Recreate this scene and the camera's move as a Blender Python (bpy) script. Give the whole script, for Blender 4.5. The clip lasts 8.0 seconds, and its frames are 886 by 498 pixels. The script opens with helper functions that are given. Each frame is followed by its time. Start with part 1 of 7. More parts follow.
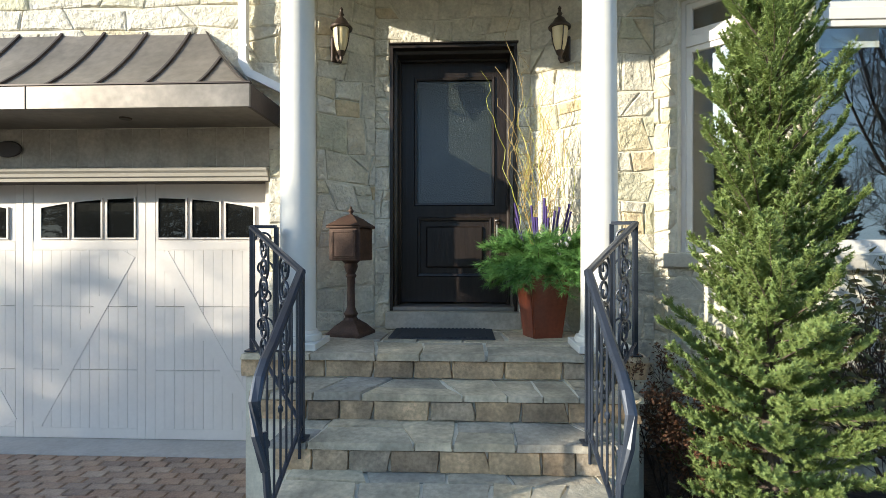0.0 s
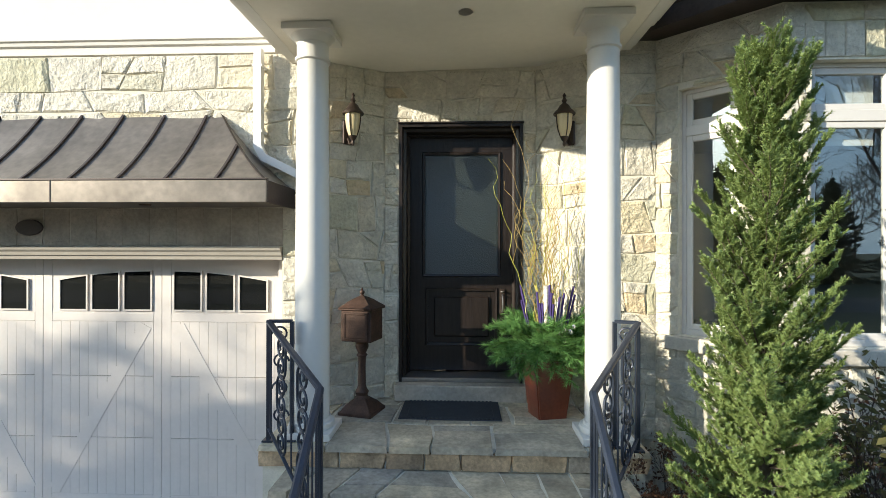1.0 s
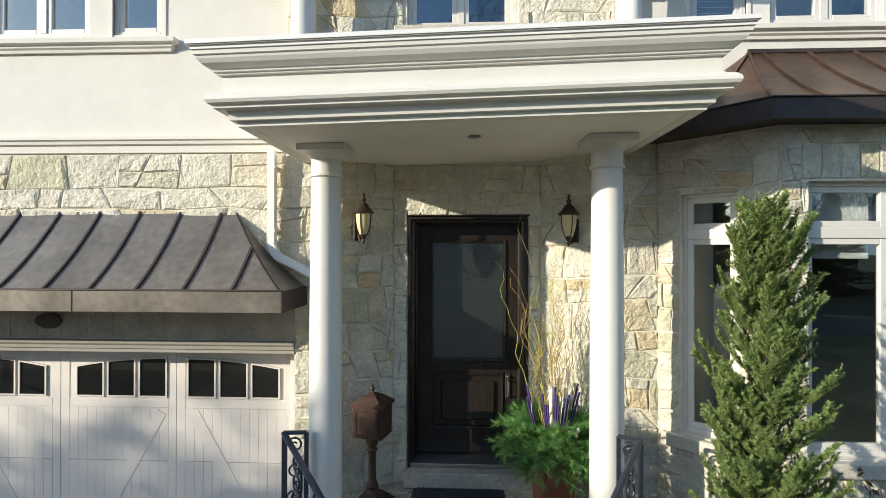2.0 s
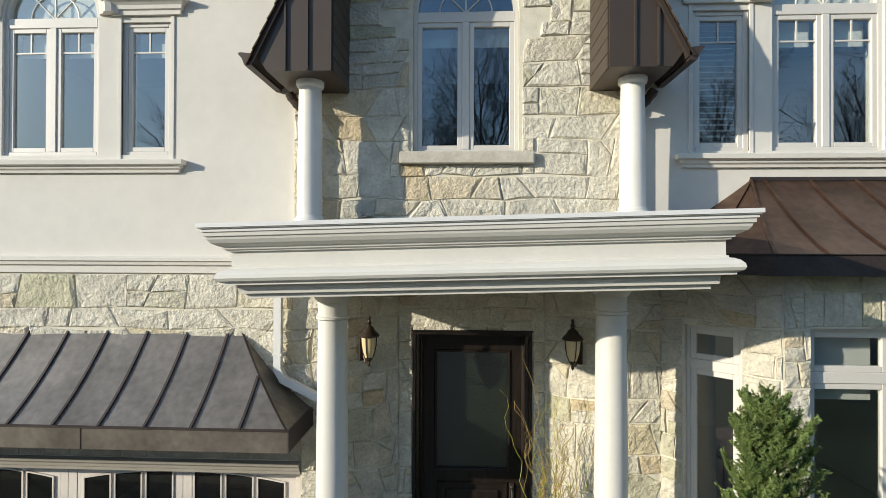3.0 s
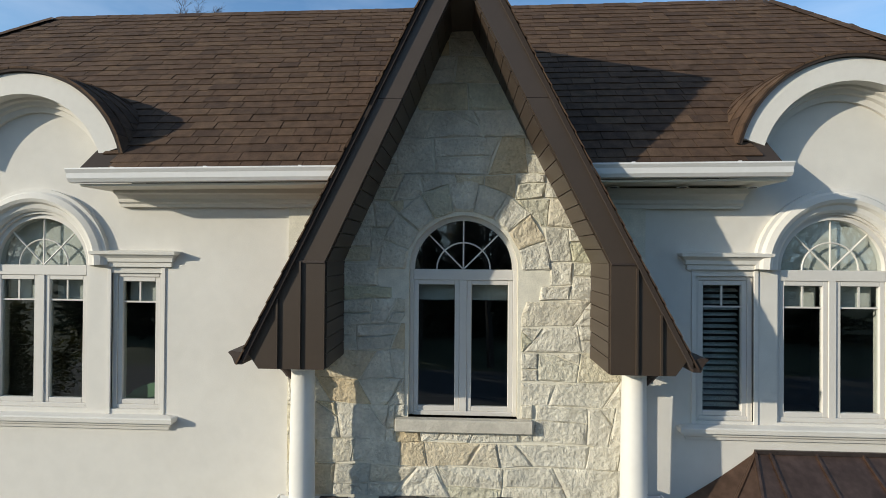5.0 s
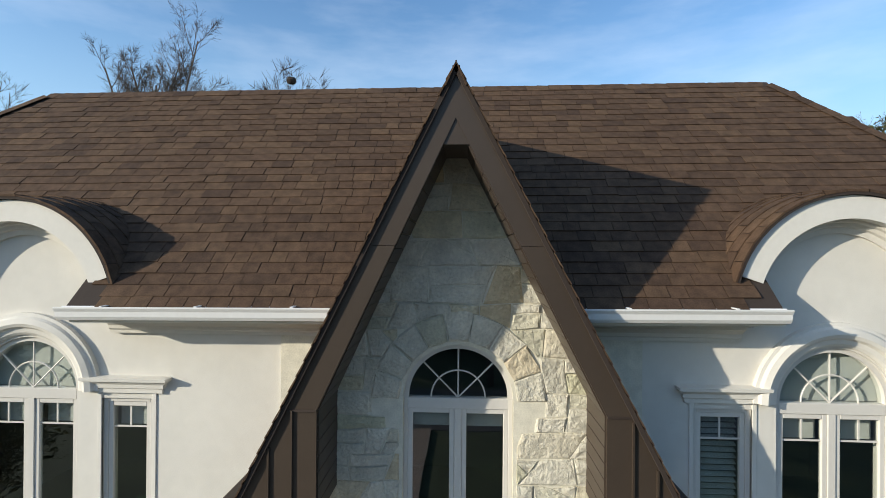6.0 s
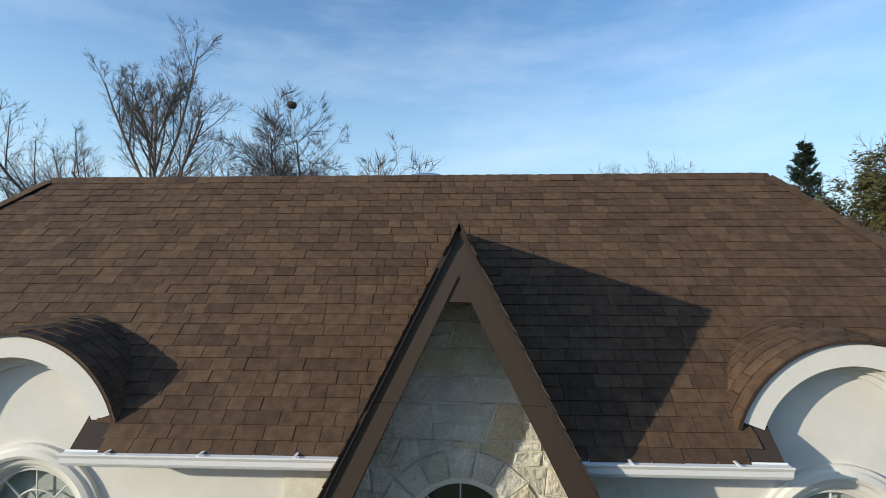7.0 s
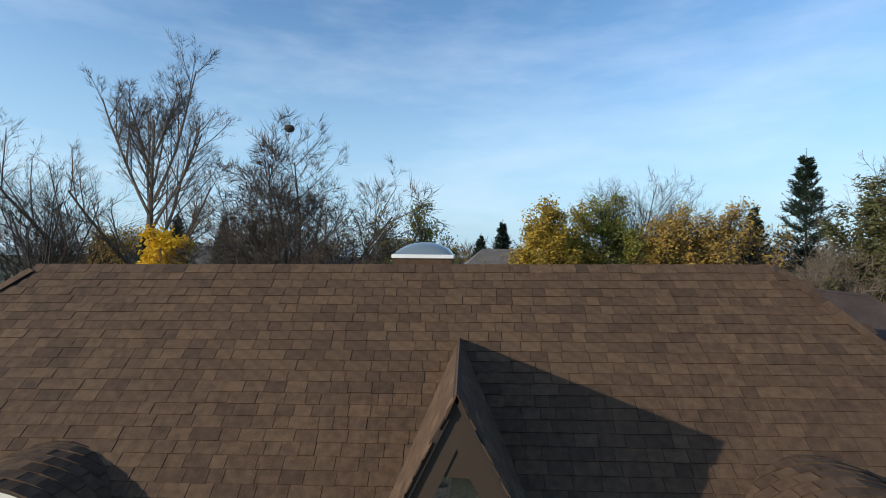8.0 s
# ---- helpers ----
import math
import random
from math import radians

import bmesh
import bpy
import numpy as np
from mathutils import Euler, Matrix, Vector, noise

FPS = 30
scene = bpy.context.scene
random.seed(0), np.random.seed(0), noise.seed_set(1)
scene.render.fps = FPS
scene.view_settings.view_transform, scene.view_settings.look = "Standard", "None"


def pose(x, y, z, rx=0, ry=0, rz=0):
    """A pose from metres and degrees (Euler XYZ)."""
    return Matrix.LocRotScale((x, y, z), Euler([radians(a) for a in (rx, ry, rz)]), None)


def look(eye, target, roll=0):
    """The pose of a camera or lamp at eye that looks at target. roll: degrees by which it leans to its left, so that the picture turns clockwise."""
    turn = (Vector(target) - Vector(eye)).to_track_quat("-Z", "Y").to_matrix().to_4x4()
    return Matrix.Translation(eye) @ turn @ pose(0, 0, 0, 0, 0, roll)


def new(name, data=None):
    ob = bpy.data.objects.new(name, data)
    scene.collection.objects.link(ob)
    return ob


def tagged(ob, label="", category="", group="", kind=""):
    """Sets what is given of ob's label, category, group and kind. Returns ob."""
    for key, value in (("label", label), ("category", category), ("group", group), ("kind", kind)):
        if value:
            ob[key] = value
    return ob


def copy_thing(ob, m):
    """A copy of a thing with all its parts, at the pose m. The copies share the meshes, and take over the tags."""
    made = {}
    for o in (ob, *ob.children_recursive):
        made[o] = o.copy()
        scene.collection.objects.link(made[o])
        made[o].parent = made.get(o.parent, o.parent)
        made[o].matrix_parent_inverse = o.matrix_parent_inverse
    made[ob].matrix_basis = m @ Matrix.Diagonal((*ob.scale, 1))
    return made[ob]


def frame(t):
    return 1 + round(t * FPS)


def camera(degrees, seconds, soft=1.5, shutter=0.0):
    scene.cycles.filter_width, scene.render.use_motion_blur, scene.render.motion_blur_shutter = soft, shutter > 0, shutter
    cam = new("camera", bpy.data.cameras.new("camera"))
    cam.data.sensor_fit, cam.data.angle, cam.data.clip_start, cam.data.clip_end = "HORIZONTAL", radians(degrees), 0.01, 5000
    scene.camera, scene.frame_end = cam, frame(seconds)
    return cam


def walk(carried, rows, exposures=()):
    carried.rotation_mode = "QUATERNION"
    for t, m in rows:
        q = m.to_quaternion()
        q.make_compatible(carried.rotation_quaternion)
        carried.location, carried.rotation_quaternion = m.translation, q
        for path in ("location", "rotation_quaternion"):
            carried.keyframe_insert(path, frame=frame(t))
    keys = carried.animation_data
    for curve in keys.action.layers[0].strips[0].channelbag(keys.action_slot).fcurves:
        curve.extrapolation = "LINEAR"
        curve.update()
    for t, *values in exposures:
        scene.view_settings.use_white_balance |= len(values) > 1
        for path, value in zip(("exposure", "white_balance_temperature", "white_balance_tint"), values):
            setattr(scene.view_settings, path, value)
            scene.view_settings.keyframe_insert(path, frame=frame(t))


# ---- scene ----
cam = camera(84.0, 8.0, soft=0.85)
METRES, EYE, TILT, LEAN, TURN = 9.1, 1.81, 0.0, 0.0, 2.4
ROWS = [
    (0.0, 0.0, 0.0, 0.0, -0.0, 0.0, 0.0),
    (0.5, -0.0032, -0.0041, 0.0374, 0.03, 0.06, -0.08),
    (1.0, -0.0079, -0.0121, 0.0789, 0.04, 0.07, -0.12),
    (2.5, -0.0189, -0.026, 0.2381, 0.1, 0.25, -0.18),
    (3.0, -0.0209, -0.0272, 0.3058, 0.15, 0.33, -0.22),
    (3.5, -0.0227, -0.0274, 0.3751, 0.17, 0.35, -0.25),
    (4.0, -0.0237, -0.0267, 0.4451, 0.18, 0.38, -0.28),
    (4.5, -0.0218, -0.0231, 0.5131, 0.21, 0.46, -0.37),
    (6.0, -0.0134, -0.0141, 0.7144, 0.22, 0.2, -0.43),
    (6.5, -0.0162, -0.0174, 0.7821, 0.21, 0.2, -0.44),
    (7.0, -0.0172, -0.0157, 0.8534, 0.19, 0.25, -0.49),
    (7.5, -0.0164, -0.0064, 0.9254, 0.17, 0.27, -0.49),
    (8.0, -0.016, 0.006, 0.995, 0.16, 0.29, -0.48),
]
walk(cam, [(t, pose(0, 0, EYE, TILT, LEAN, TURN) @ pose(METRES * x, 1.31 * METRES * y, METRES * z, 90 + pitch, roll, yaw)) for t, x, y, z, yaw, pitch, roll in ROWS],
     [(0.0, 1.06), (1.0, 0.90), (2.5, 0.34), (3.5, 0.05), (4.5, -0.11), (6.0, 0.13), (8.0, 0.03)])


# ---- world and sun ----
SUN_WAY = Vector((2.54, 1.355, -0.80)).normalized()
world = bpy.data.worlds.new("sky")
scene.world = world
world.use_nodes = True
wn, wl = world.node_tree.nodes, world.node_tree.links
wn.clear()
w_out, w_bg, w_sky = wn.new("ShaderNodeOutputWorld"), wn.new("ShaderNodeBackground"), wn.new("ShaderNodeTexSky")
w_sky.sky_type, w_sky.sun_disc = "NISHITA", False
w_sky.sun_elevation = math.asin(-SUN_WAY.z)
w_sky.sun_rotation = math.atan2(-SUN_WAY.x, -SUN_WAY.y)
w_sky.air_density, w_sky.dust_density, w_sky.ozone_density = 1.0, 1.0, 3.0
w_co, w_map, w_noise, w_ramp, w_mix = (wn.new("ShaderNode" + k) for k in ("TexCoord", "Mapping", "TexNoise", "ValToRGB", "MixRGB"))
w_map.inputs["Scale"].default_value = (1.6, 1.6, 6.0)
w_map.inputs["Rotation"].default_value = (0.0, 0.12, 0.3)
w_noise.inputs["Scale"].default_value, w_noise.inputs["Detail"].default_value, w_noise.inputs["Roughness"].default_value = 1.3, 6.0, 0.55
w_ramp.color_ramp.elements[0].position, w_ramp.color_ramp.elements[0].color = 0.45, (0, 0, 0, 1)
w_ramp.color_ramp.elements[1].position, w_ramp.color_ramp.elements[1].color = 0.90, (0.42, 0.42, 0.42, 1)
w_mix.inputs["Color2"].default_value = (5.0, 5.5, 6.2, 1)
wl.new(w_co.outputs["Generated"], w_map.inputs["Vector"])
wl.new(w_map.outputs["Vector"], w_noise.inputs["Vector"])
wl.new(w_noise.outputs["Fac"], w_ramp.inputs["Fac"])
wl.new(w_ramp.outputs["Color"], w_mix.inputs["Fac"])
w_tint = wn.new("ShaderNodeMixRGB")
w_tint.blend_type = "MULTIPLY"
w_tint.inputs["Fac"].default_value = 1.0
w_tint.inputs["Color2"].default_value = (0.86, 1.0, 1.06, 1)
wl.new(w_sky.outputs["Color"], w_tint.inputs["Color1"])
w_sep, w_rng, w_low = wn.new("ShaderNodeSeparateXYZ"), wn.new("ShaderNodeMapRange"), wn.new("ShaderNodeMixRGB")
w_rng.interpolation_type = "SMOOTHSTEP"
w_rng.inputs["From Min"].default_value, w_rng.inputs["From Max"].default_value = 0.0, 0.46
w_rng.inputs["To Min"].default_value, w_rng.inputs["To Max"].default_value = 0.78, 0.0
w_low.inputs["Color2"].default_value = (2.35, 3.45, 4.4, 1)
wl.new(w_co.outputs["Generated"], w_sep.inputs["Vector"])
wl.new(w_sep.outputs["Z"], w_rng.inputs["Value"])
wl.new(w_rng.outputs["Result"], w_low.inputs["Fac"])
wl.new(w_tint.outputs["Color"], w_low.inputs["Color1"])
wl.new(w_low.outputs["Color"], w_mix.inputs["Color1"])
wl.new(w_mix.outputs["Color"], w_bg.inputs["Color"])
w_bg.inputs["Strength"].default_value = 0.208
wl.new(w_bg.outputs["Background"], w_out.inputs["Surface"])
sun_data = bpy.data.lights.new("sun", "SUN")
sun_data.energy, sun_data.angle, sun_data.color = 4.6, radians(0.6), (1.0, 0.92, 0.76)
sun = new("sun", sun_data)
sun.matrix_world = look((-20, -12, 12), Vector((-20, -12, 12)) + SUN_WAY)


# ---- materials ----
def mat(name, base, rough=0.7, metal=0.0, vary=0.0, scale=6.0, bump=0.0, bscale=40.0, tint=None, spread="", stretch=(1, 1, 1), spec=0.5, stain=0.0):
    """Principled surface with colour variation at two scales, optional per-piece variation and relief."""
    m = bpy.data.materials.new(name)
    m.use_nodes = True
    n, l = m.node_tree.nodes, m.node_tree.links
    p = n["Principled BSDF"]
    p.inputs["Roughness"].default_value, p.inputs["Metallic"].default_value = rough, metal
    p.inputs["Specular IOR Level"].default_value = spec
    p.inputs["Base Color"].default_value = (*base, 1)
    co, mp = n.new("ShaderNodeTexCoord"), n.new("ShaderNodeMapping")
    mp.inputs["Scale"].default_value = stretch
    l.new(co.outputs["Object"], mp.inputs["Vector"])
    col = None
    if spread:
        if spread == "island":
            g = n.new("ShaderNodeNewGeometry").outputs["Random Per Island"]
        else:
            g = n.new("ShaderNodeObjectInfo").outputs["Random"]
        ramp = n.new("ShaderNodeValToRGB")
        ramp.color_ramp.interpolation = "LINEAR"
        cs = tint or [base]
        els = ramp.color_ramp.elements
        while len(els) < len(cs):
            els.new(0.5)
        for k, c in enumerate(cs):
            els[k].position, els[k].color = k / max(1, len(cs) - 1), (*c, 1)
        l.new(g, ramp.inputs["Fac"])
        col = ramp.outputs["Color"]
    if vary:
        for k, (s, a) in enumerate(((scale, vary), (scale * 7.3, vary * 0.7))):
            tx = n.new("ShaderNodeTexNoise")
            tx.inputs["Scale"].default_value, tx.inputs["Detail"].default_value = s, 5.0
            l.new(mp.outputs["Vector"], tx.inputs["Vector"])
            mr = n.new("ShaderNodeMapRange")
            mr.inputs["From Min"].default_value, mr.inputs["From Max"].default_value = 0.3, 0.7
            mr.inputs["To Min"].default_value, mr.inputs["To Max"].default_value = 1 - a, 1 + a
            l.new(tx.outputs["Fac"], mr.inputs["Value"])
            mx = n.new("ShaderNodeVectorMath")
            mx.operation = "SCALE"
            if col is None:
                mx.inputs[0].default_value = base
            else:
                l.new(col, mx.inputs[0])
            l.new(mr.outputs["Result"], mx.inputs["Scale"])
            col = mx.outputs["Vector"]
    if stain:
        tx = n.new("ShaderNodeTexNoise")
        tx.inputs["Scale"].default_value, tx.inputs["Detail"].default_value = 1.7, 8.0
        l.new(mp.outputs["Vector"], tx.inputs["Vector"])
        mr = n.new("ShaderNodeMapRange")
        mr.inputs["From Min"].default_value, mr.inputs["From Max"].default_value = 0.52, 0.75
        mr.inputs["To Min"].default_value, mr.inputs["To Max"].default_value = 0.0, stain
        l.new(tx.outputs["Fac"], mr.inputs["Value"])
        mx = n.new("ShaderNodeMixRGB")
        mx.inputs["Color2"].default_value = (base[0] * 0.45, base[1] * 0.42, base[2] * 0.38, 1)
        l.new(mr.outputs["Result"], mx.inputs["Fac"])
        if col is None:
            mx.inputs["Color1"].default_value = (*base, 1)
        else:
            l.new(col, mx.inputs["Color1"])
        col = mx.outputs["Color"]
    if col is not None:
        l.new(col, p.inputs["Base Color"])
    if bump:
        tx = n.new("ShaderNodeTexNoise")
        tx.inputs["Scale"].default_value, tx.inputs["Detail"].default_value, tx.inputs["Roughness"].default_value = bscale, 8.0, 0.6
        l.new(mp.outputs["Vector"], tx.inputs["Vector"])
        b = n.new("ShaderNodeBump")
        b.inputs["Strength"].default_value, b.inputs["Distance"].default_value = 0.8, bump
        l.new(tx.outputs["Fac"], b.inputs["Height"])
        l.new(b.outputs["Normal"], p.inputs["Normal"])
    return m


def glass_mat(name, face_on, rough=0.0, body=0.0, colour=(0.02, 0.025, 0.025), bump=0.0):
    """Window glass: clear, with gloss that grows to the edge-on view from the share face_on; body is the share of an opaque tint."""
    m = bpy.data.materials.new(name)
    m.use_nodes = True
    n, l = m.node_tree.nodes, m.node_tree.links
    n.clear()
    out, mix, clear, gloss, fr = (n.new("ShaderNode" + k) for k in ("OutputMaterial", "MixShader", "BsdfTransparent", "BsdfGlossy", "LayerWeight"))
    fr.inputs["Blend"].default_value = 0.5
    pw, ma = n.new("ShaderNodeMath"), n.new("ShaderNodeMath")
    pw.operation, ma.operation = "POWER", "MULTIPLY_ADD"
    pw.inputs[1].default_value = 5.0
    ma.inputs[1].default_value, ma.inputs[2].default_value = 1 - face_on, face_on
    l.new(fr.outputs["Facing"], pw.inputs[0])
    l.new(pw.outputs[0], ma.inputs[0])
    gloss.inputs["Roughness"].default_value = rough
    gloss.inputs["Color"].default_value = (0.95, 0.97, 1.0, 1)
    clear.inputs["Color"].default_value = (0.80, 0.84, 0.83, 1)
    under = clear.outputs[0]
    if body:
        dif, m2 = n.new("ShaderNodeBsdfDiffuse"), n.new("ShaderNodeMixShader")
        dif.inputs["Color"].default_value = (*colour, 1)
        m2.inputs[0].default_value = body
        l.new(clear.outputs[0], m2.inputs[1])
        l.new(dif.outputs[0], m2.inputs[2])
        under = m2.outputs[0]
    l.new(ma.outputs[0], mix.inputs[0])
    l.new(under, mix.inputs[1])
    l.new(gloss.outputs[0], mix.inputs[2])
    co, tx, b = n.new("ShaderNodeTexCoord"), n.new("ShaderNodeTexNoise"), n.new("ShaderNodeBump")
    tx.inputs["Scale"].default_value = 85.0 if bump else 1.2
    b.inputs["Strength"].default_value, b.inputs["Distance"].default_value = (0.9, bump) if bump else (0.25, 0.004)
    l.new(co.outputs["Object"], tx.inputs["Vector"])
    l.new(tx.outputs["Fac"], b.inputs["Height"])
    l.new(b.outputs["Normal"], gloss.inputs["Normal"])
    l.new(out.inputs["Surface"], mix.outputs[0])
    return m


LIME = [(0.60, 0.56, 0.455), (0.65, 0.605, 0.50), (0.57, 0.535, 0.44), (0.67, 0.625, 0.515), (0.62, 0.575, 0.465), (0.63, 0.55, 0.37), (0.62, 0.58, 0.475), (0.68, 0.635, 0.525), (0.55, 0.52, 0.43), (0.65, 0.605, 0.495), (0.63, 0.585, 0.475), (0.60, 0.48, 0.30), (0.62, 0.58, 0.475), (0.67, 0.625, 0.515), (0.58, 0.545, 0.445), (0.55, 0.52, 0.36), (0.63, 0.59, 0.485), (0.66, 0.615, 0.505), (0.60, 0.56, 0.455)]
STEP = [(0.319, 0.225, 0.138), (0.562, 0.397, 0.229), (0.244, 0.179, 0.121), (0.450, 0.311, 0.180), (0.619, 0.443, 0.265), (0.319, 0.265, 0.198), (0.507, 0.350, 0.198)]
FLAG = [(0.41, 0.35, 0.245), (0.57, 0.48, 0.33), (0.34, 0.31, 0.25), (0.51, 0.42, 0.285), (0.31, 0.29, 0.25), (0.48, 0.42, 0.305)]
SHIN = [(0.065, 0.039, 0.0245), (0.096, 0.058, 0.0355), (0.059, 0.0355, 0.0235), (0.108, 0.066, 0.039), (0.077, 0.0455, 0.028), (0.089, 0.053, 0.033)]
PAVE = [(0.30, 0.19, 0.13), (0.38, 0.26, 0.18), (0.24, 0.17, 0.13), (0.41, 0.30, 0.22)]
limestone = mat("limestone", (0.6, 0.56, 0.47), 0.9, vary=0.15, scale=5, bump=0.055, bscale=19, tint=LIME, spread="object")
mortar = mat("mortar", (0.66, 0.62, 0.51), 0.95, vary=0.1, scale=9, bump=0.004, bscale=60)
lintelstone = mat("lintel_stone", (0.44, 0.39, 0.31), 0.9, vary=0.18, scale=4, bump=0.016, bscale=24, tint=[(0.40, 0.355, 0.285), (0.47, 0.41, 0.33), (0.43, 0.385, 0.31)], spread="object", stain=0.3)
limetrim = mat("cut_limestone", (0.52, 0.48, 0.40), 0.9, vary=0.12, scale=7, bump=0.010, bscale=22, stain=0.2)
stepstone = mat("step_stone", (0.3, 0.27, 0.22), 0.85, vary=0.34, scale=6, bump=0.016, bscale=20, tint=STEP, spread="object", stain=0.6)
flagstone = mat("flagstone", (0.33, 0.32, 0.3), 0.75, vary=0.30, scale=4, bump=0.012, bscale=18, tint=FLAG, spread="object", stain=0.55)
stucco = mat("stucco", (0.66, 0.63, 0.57), 0.92, vary=0.035, scale=1.1, bump=0.0025, bscale=160, stain=0.05)
stucco_trim = mat("stucco_moulding", (0.67, 0.64, 0.58), 0.85, vary=0.03, scale=2.5, bump=0.0012, bscale=120)
white_paint = mat("white_paint", (0.68, 0.655, 0.60), 0.5, vary=0.025, scale=3, bump=0.0006, bscale=80)
door_paint = mat("warm_white_door_paint", (0.73, 0.672, 0.615), 0.55, vary=0.03, scale=3, bump=0.0006, bscale=80, stain=0.06)
pvc = mat("white_vinyl", (0.62, 0.59, 0.54), 0.42, vary=0.02, scale=4)
white_metal = mat("white_aluminium", (0.76, 0.75, 0.73), 0.38, vary=0.03, scale=3)
beige = mat("beige_trim_paint", (0.36, 0.33, 0.28), 0.75, vary=0.06, scale=4, stain=0.15)
soffit_paint = mat("soffit_paint", (0.76, 0.72, 0.63), 0.8, vary=0.03, scale=2)
copper_grey = mat("weathered_copper", (0.205, 0.178, 0.148), 0.40, metal=0.56, vary=0.24, scale=2.0, bump=0.004, bscale=3.0, stain=0.25)
copper_red = mat("brown_copper", (0.140, 0.088, 0.064), 0.34, metal=0.72, vary=0.3, scale=2.0, bump=0.004, bscale=3.0, stain=0.35)
copper_dark = mat("dark_copper", (0.060, 0.045, 0.040), 0.5, metal=0.4, vary=0.2, scale=5)
brown_metal = mat("brown_aluminium", (0.060, 0.043, 0.031), 0.45, metal=0.15, vary=0.05, scale=3, bump=0.0015, bscale=6)
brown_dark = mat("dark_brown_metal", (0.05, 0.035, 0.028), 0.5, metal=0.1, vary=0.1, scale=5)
shingle_ob = mat("asphalt_shingle", (0.1, 0.06, 0.04), 0.95, vary=0.25, scale=10, bump=0.006, bscale=150, tint=SHIN, spread="object", spec=0.25)
shingle_is = mat("asphalt_shingle_field", (0.1, 0.06, 0.04), 0.95, vary=0.25, scale=10, bump=0.006, bscale=150, tint=SHIN, spread="island", spec=0.25)
underlay = mat("roof_underlay", (0.035, 0.024, 0.019), 0.95, vary=0.1)
membrane = mat("roof_membrane", (0.062, 0.057, 0.053), 0.72, vary=0.34, scale=2.0, bump=0.006, bscale=7, stretch=(3.2, 0.8, 1), stain=0.5)
iron = mat("painted_wrought_iron", (0.030, 0.038, 0.055), 0.38, metal=0.25, vary=0.15, scale=12)
rust_iron = mat("rusty_cast_iron", (0.070, 0.038, 0.026), 0.62, metal=0.3, vary=0.3, scale=10, bump=0.003, bscale=60)
bronze = mat("bronze_lantern", (0.060, 0.042, 0.032), 0.45, metal=0.5, vary=0.15, scale=14)
door_wood = mat("dark_stained_wood", (0.018, 0.0125, 0.010), 0.36, vary=0.35, scale=5, bump=0.002, bscale=14, stretch=(7, 7, 0.6))
steel = mat("satin_steel", (0.42, 0.41, 0.40), 0.35, metal=0.9, vary=0.08, scale=20)
black_rubber = mat("black_rubber", (0.028, 0.032, 0.038), 0.8, vary=0.2, scale=14, bump=0.004, bscale=90)
pot_glaze = mat("red_brown_glaze", (0.165, 0.042, 0.020), 0.28, vary=0.2, scale=5, bump=0.002, bscale=12)
paver = mat("clay_paver", (0.24, 0.19, 0.15), 0.9, vary=0.22, scale=8, bump=0.010, bscale=40, tint=PAVE, spread="object", stain=0.45)
paver_is = mat("clay_paver_field", (0.24, 0.19, 0.15), 0.9, vary=0.22, scale=8, bump=0.010, bscale=40, tint=PAVE, spread="island", stain=0.45)
concrete = mat("concrete", (0.40, 0.38, 0.35), 0.9, vary=0.1, scale=3, bump=0.003, bscale=70, stain=0.2)
soil = mat("mulch", (0.045, 0.030, 0.020), 1.0, vary=0.4, scale=18, bump=0.03, bscale=30)
grass = mat("lawn", (0.050, 0.060, 0.024), 0.95, vary=0.3, scale=0.4, bump=0.03, bscale=20)
room_paint = mat("room_paint", (0.27, 0.255, 0.235), 0.9, vary=0.04)
blind_cloth = mat("white_blind", (0.72, 0.71, 0.68), 0.8, vary=0.03)
clear_glass = glass_mat("window_glass", 0.12)
# near-black opaque body stands in for the unlit garage behind the panes
dark_glass = glass_mat("garage_glass", 0.03, body=0.85, colour=(0.010, 0.011, 0.011))
frosted = glass_mat("rain_glass", 0.13, rough=0.30, body=0.96, colour=(0.007, 0.012, 0.005), bump=0.006)
opal = mat("seeded_lantern_glass", (0.66, 0.54, 0.31), 0.35, vary=0.06, scale=20)
bark = mat("bark", (0.052, 0.038, 0.030), 0.95, vary=0.3, scale=6, bump=0.01, bscale=20)
bark_pale = mat("pale_bark", (0.105, 0.080, 0.062), 0.95, vary=0.3, scale=6, bump=0.01, bscale=20)


# ---- shape helpers ----
def finish(name, bm, material, parent=None, label="", smooth=False):
    bmesh.ops.recalc_face_normals(bm, faces=bm.faces)
    me = bpy.data.meshes.new(name)
    bm.to_mesh(me)
    bm.free()
    if smooth:
        for f in me.polygons:
            f.use_smooth = True
        me.set_sharp_from_angle(angle=radians(42))
    me.materials.append(material)
    ob = new(name, me)
    if parent:
        ob.parent = parent
    if label:
        ob["label"] = label
    return ob


def part(name, bm, material, parent, label="", smooth=False):
    return finish(name, bm, material, parent, label, smooth)


def raw(name, verts, faces, material, parent=None, label="", smooth=False):
    me = bpy.data.meshes.new(name)
    me.from_pydata(verts, [], faces)
    me.materials.append(material)
    if smooth:
        for f in me.polygons:
            f.use_smooth = True
    ob = new(name, me)
    if parent:
        ob.parent = parent
    if label:
        ob["label"] = label
    return ob


def thing(name, m, label="", category="", group="", kind=""):
    ob = new(name)
    ob.empty_display_size = 0.1
    ob.matrix_basis = m
    return tagged(ob, label, category, group, kind)


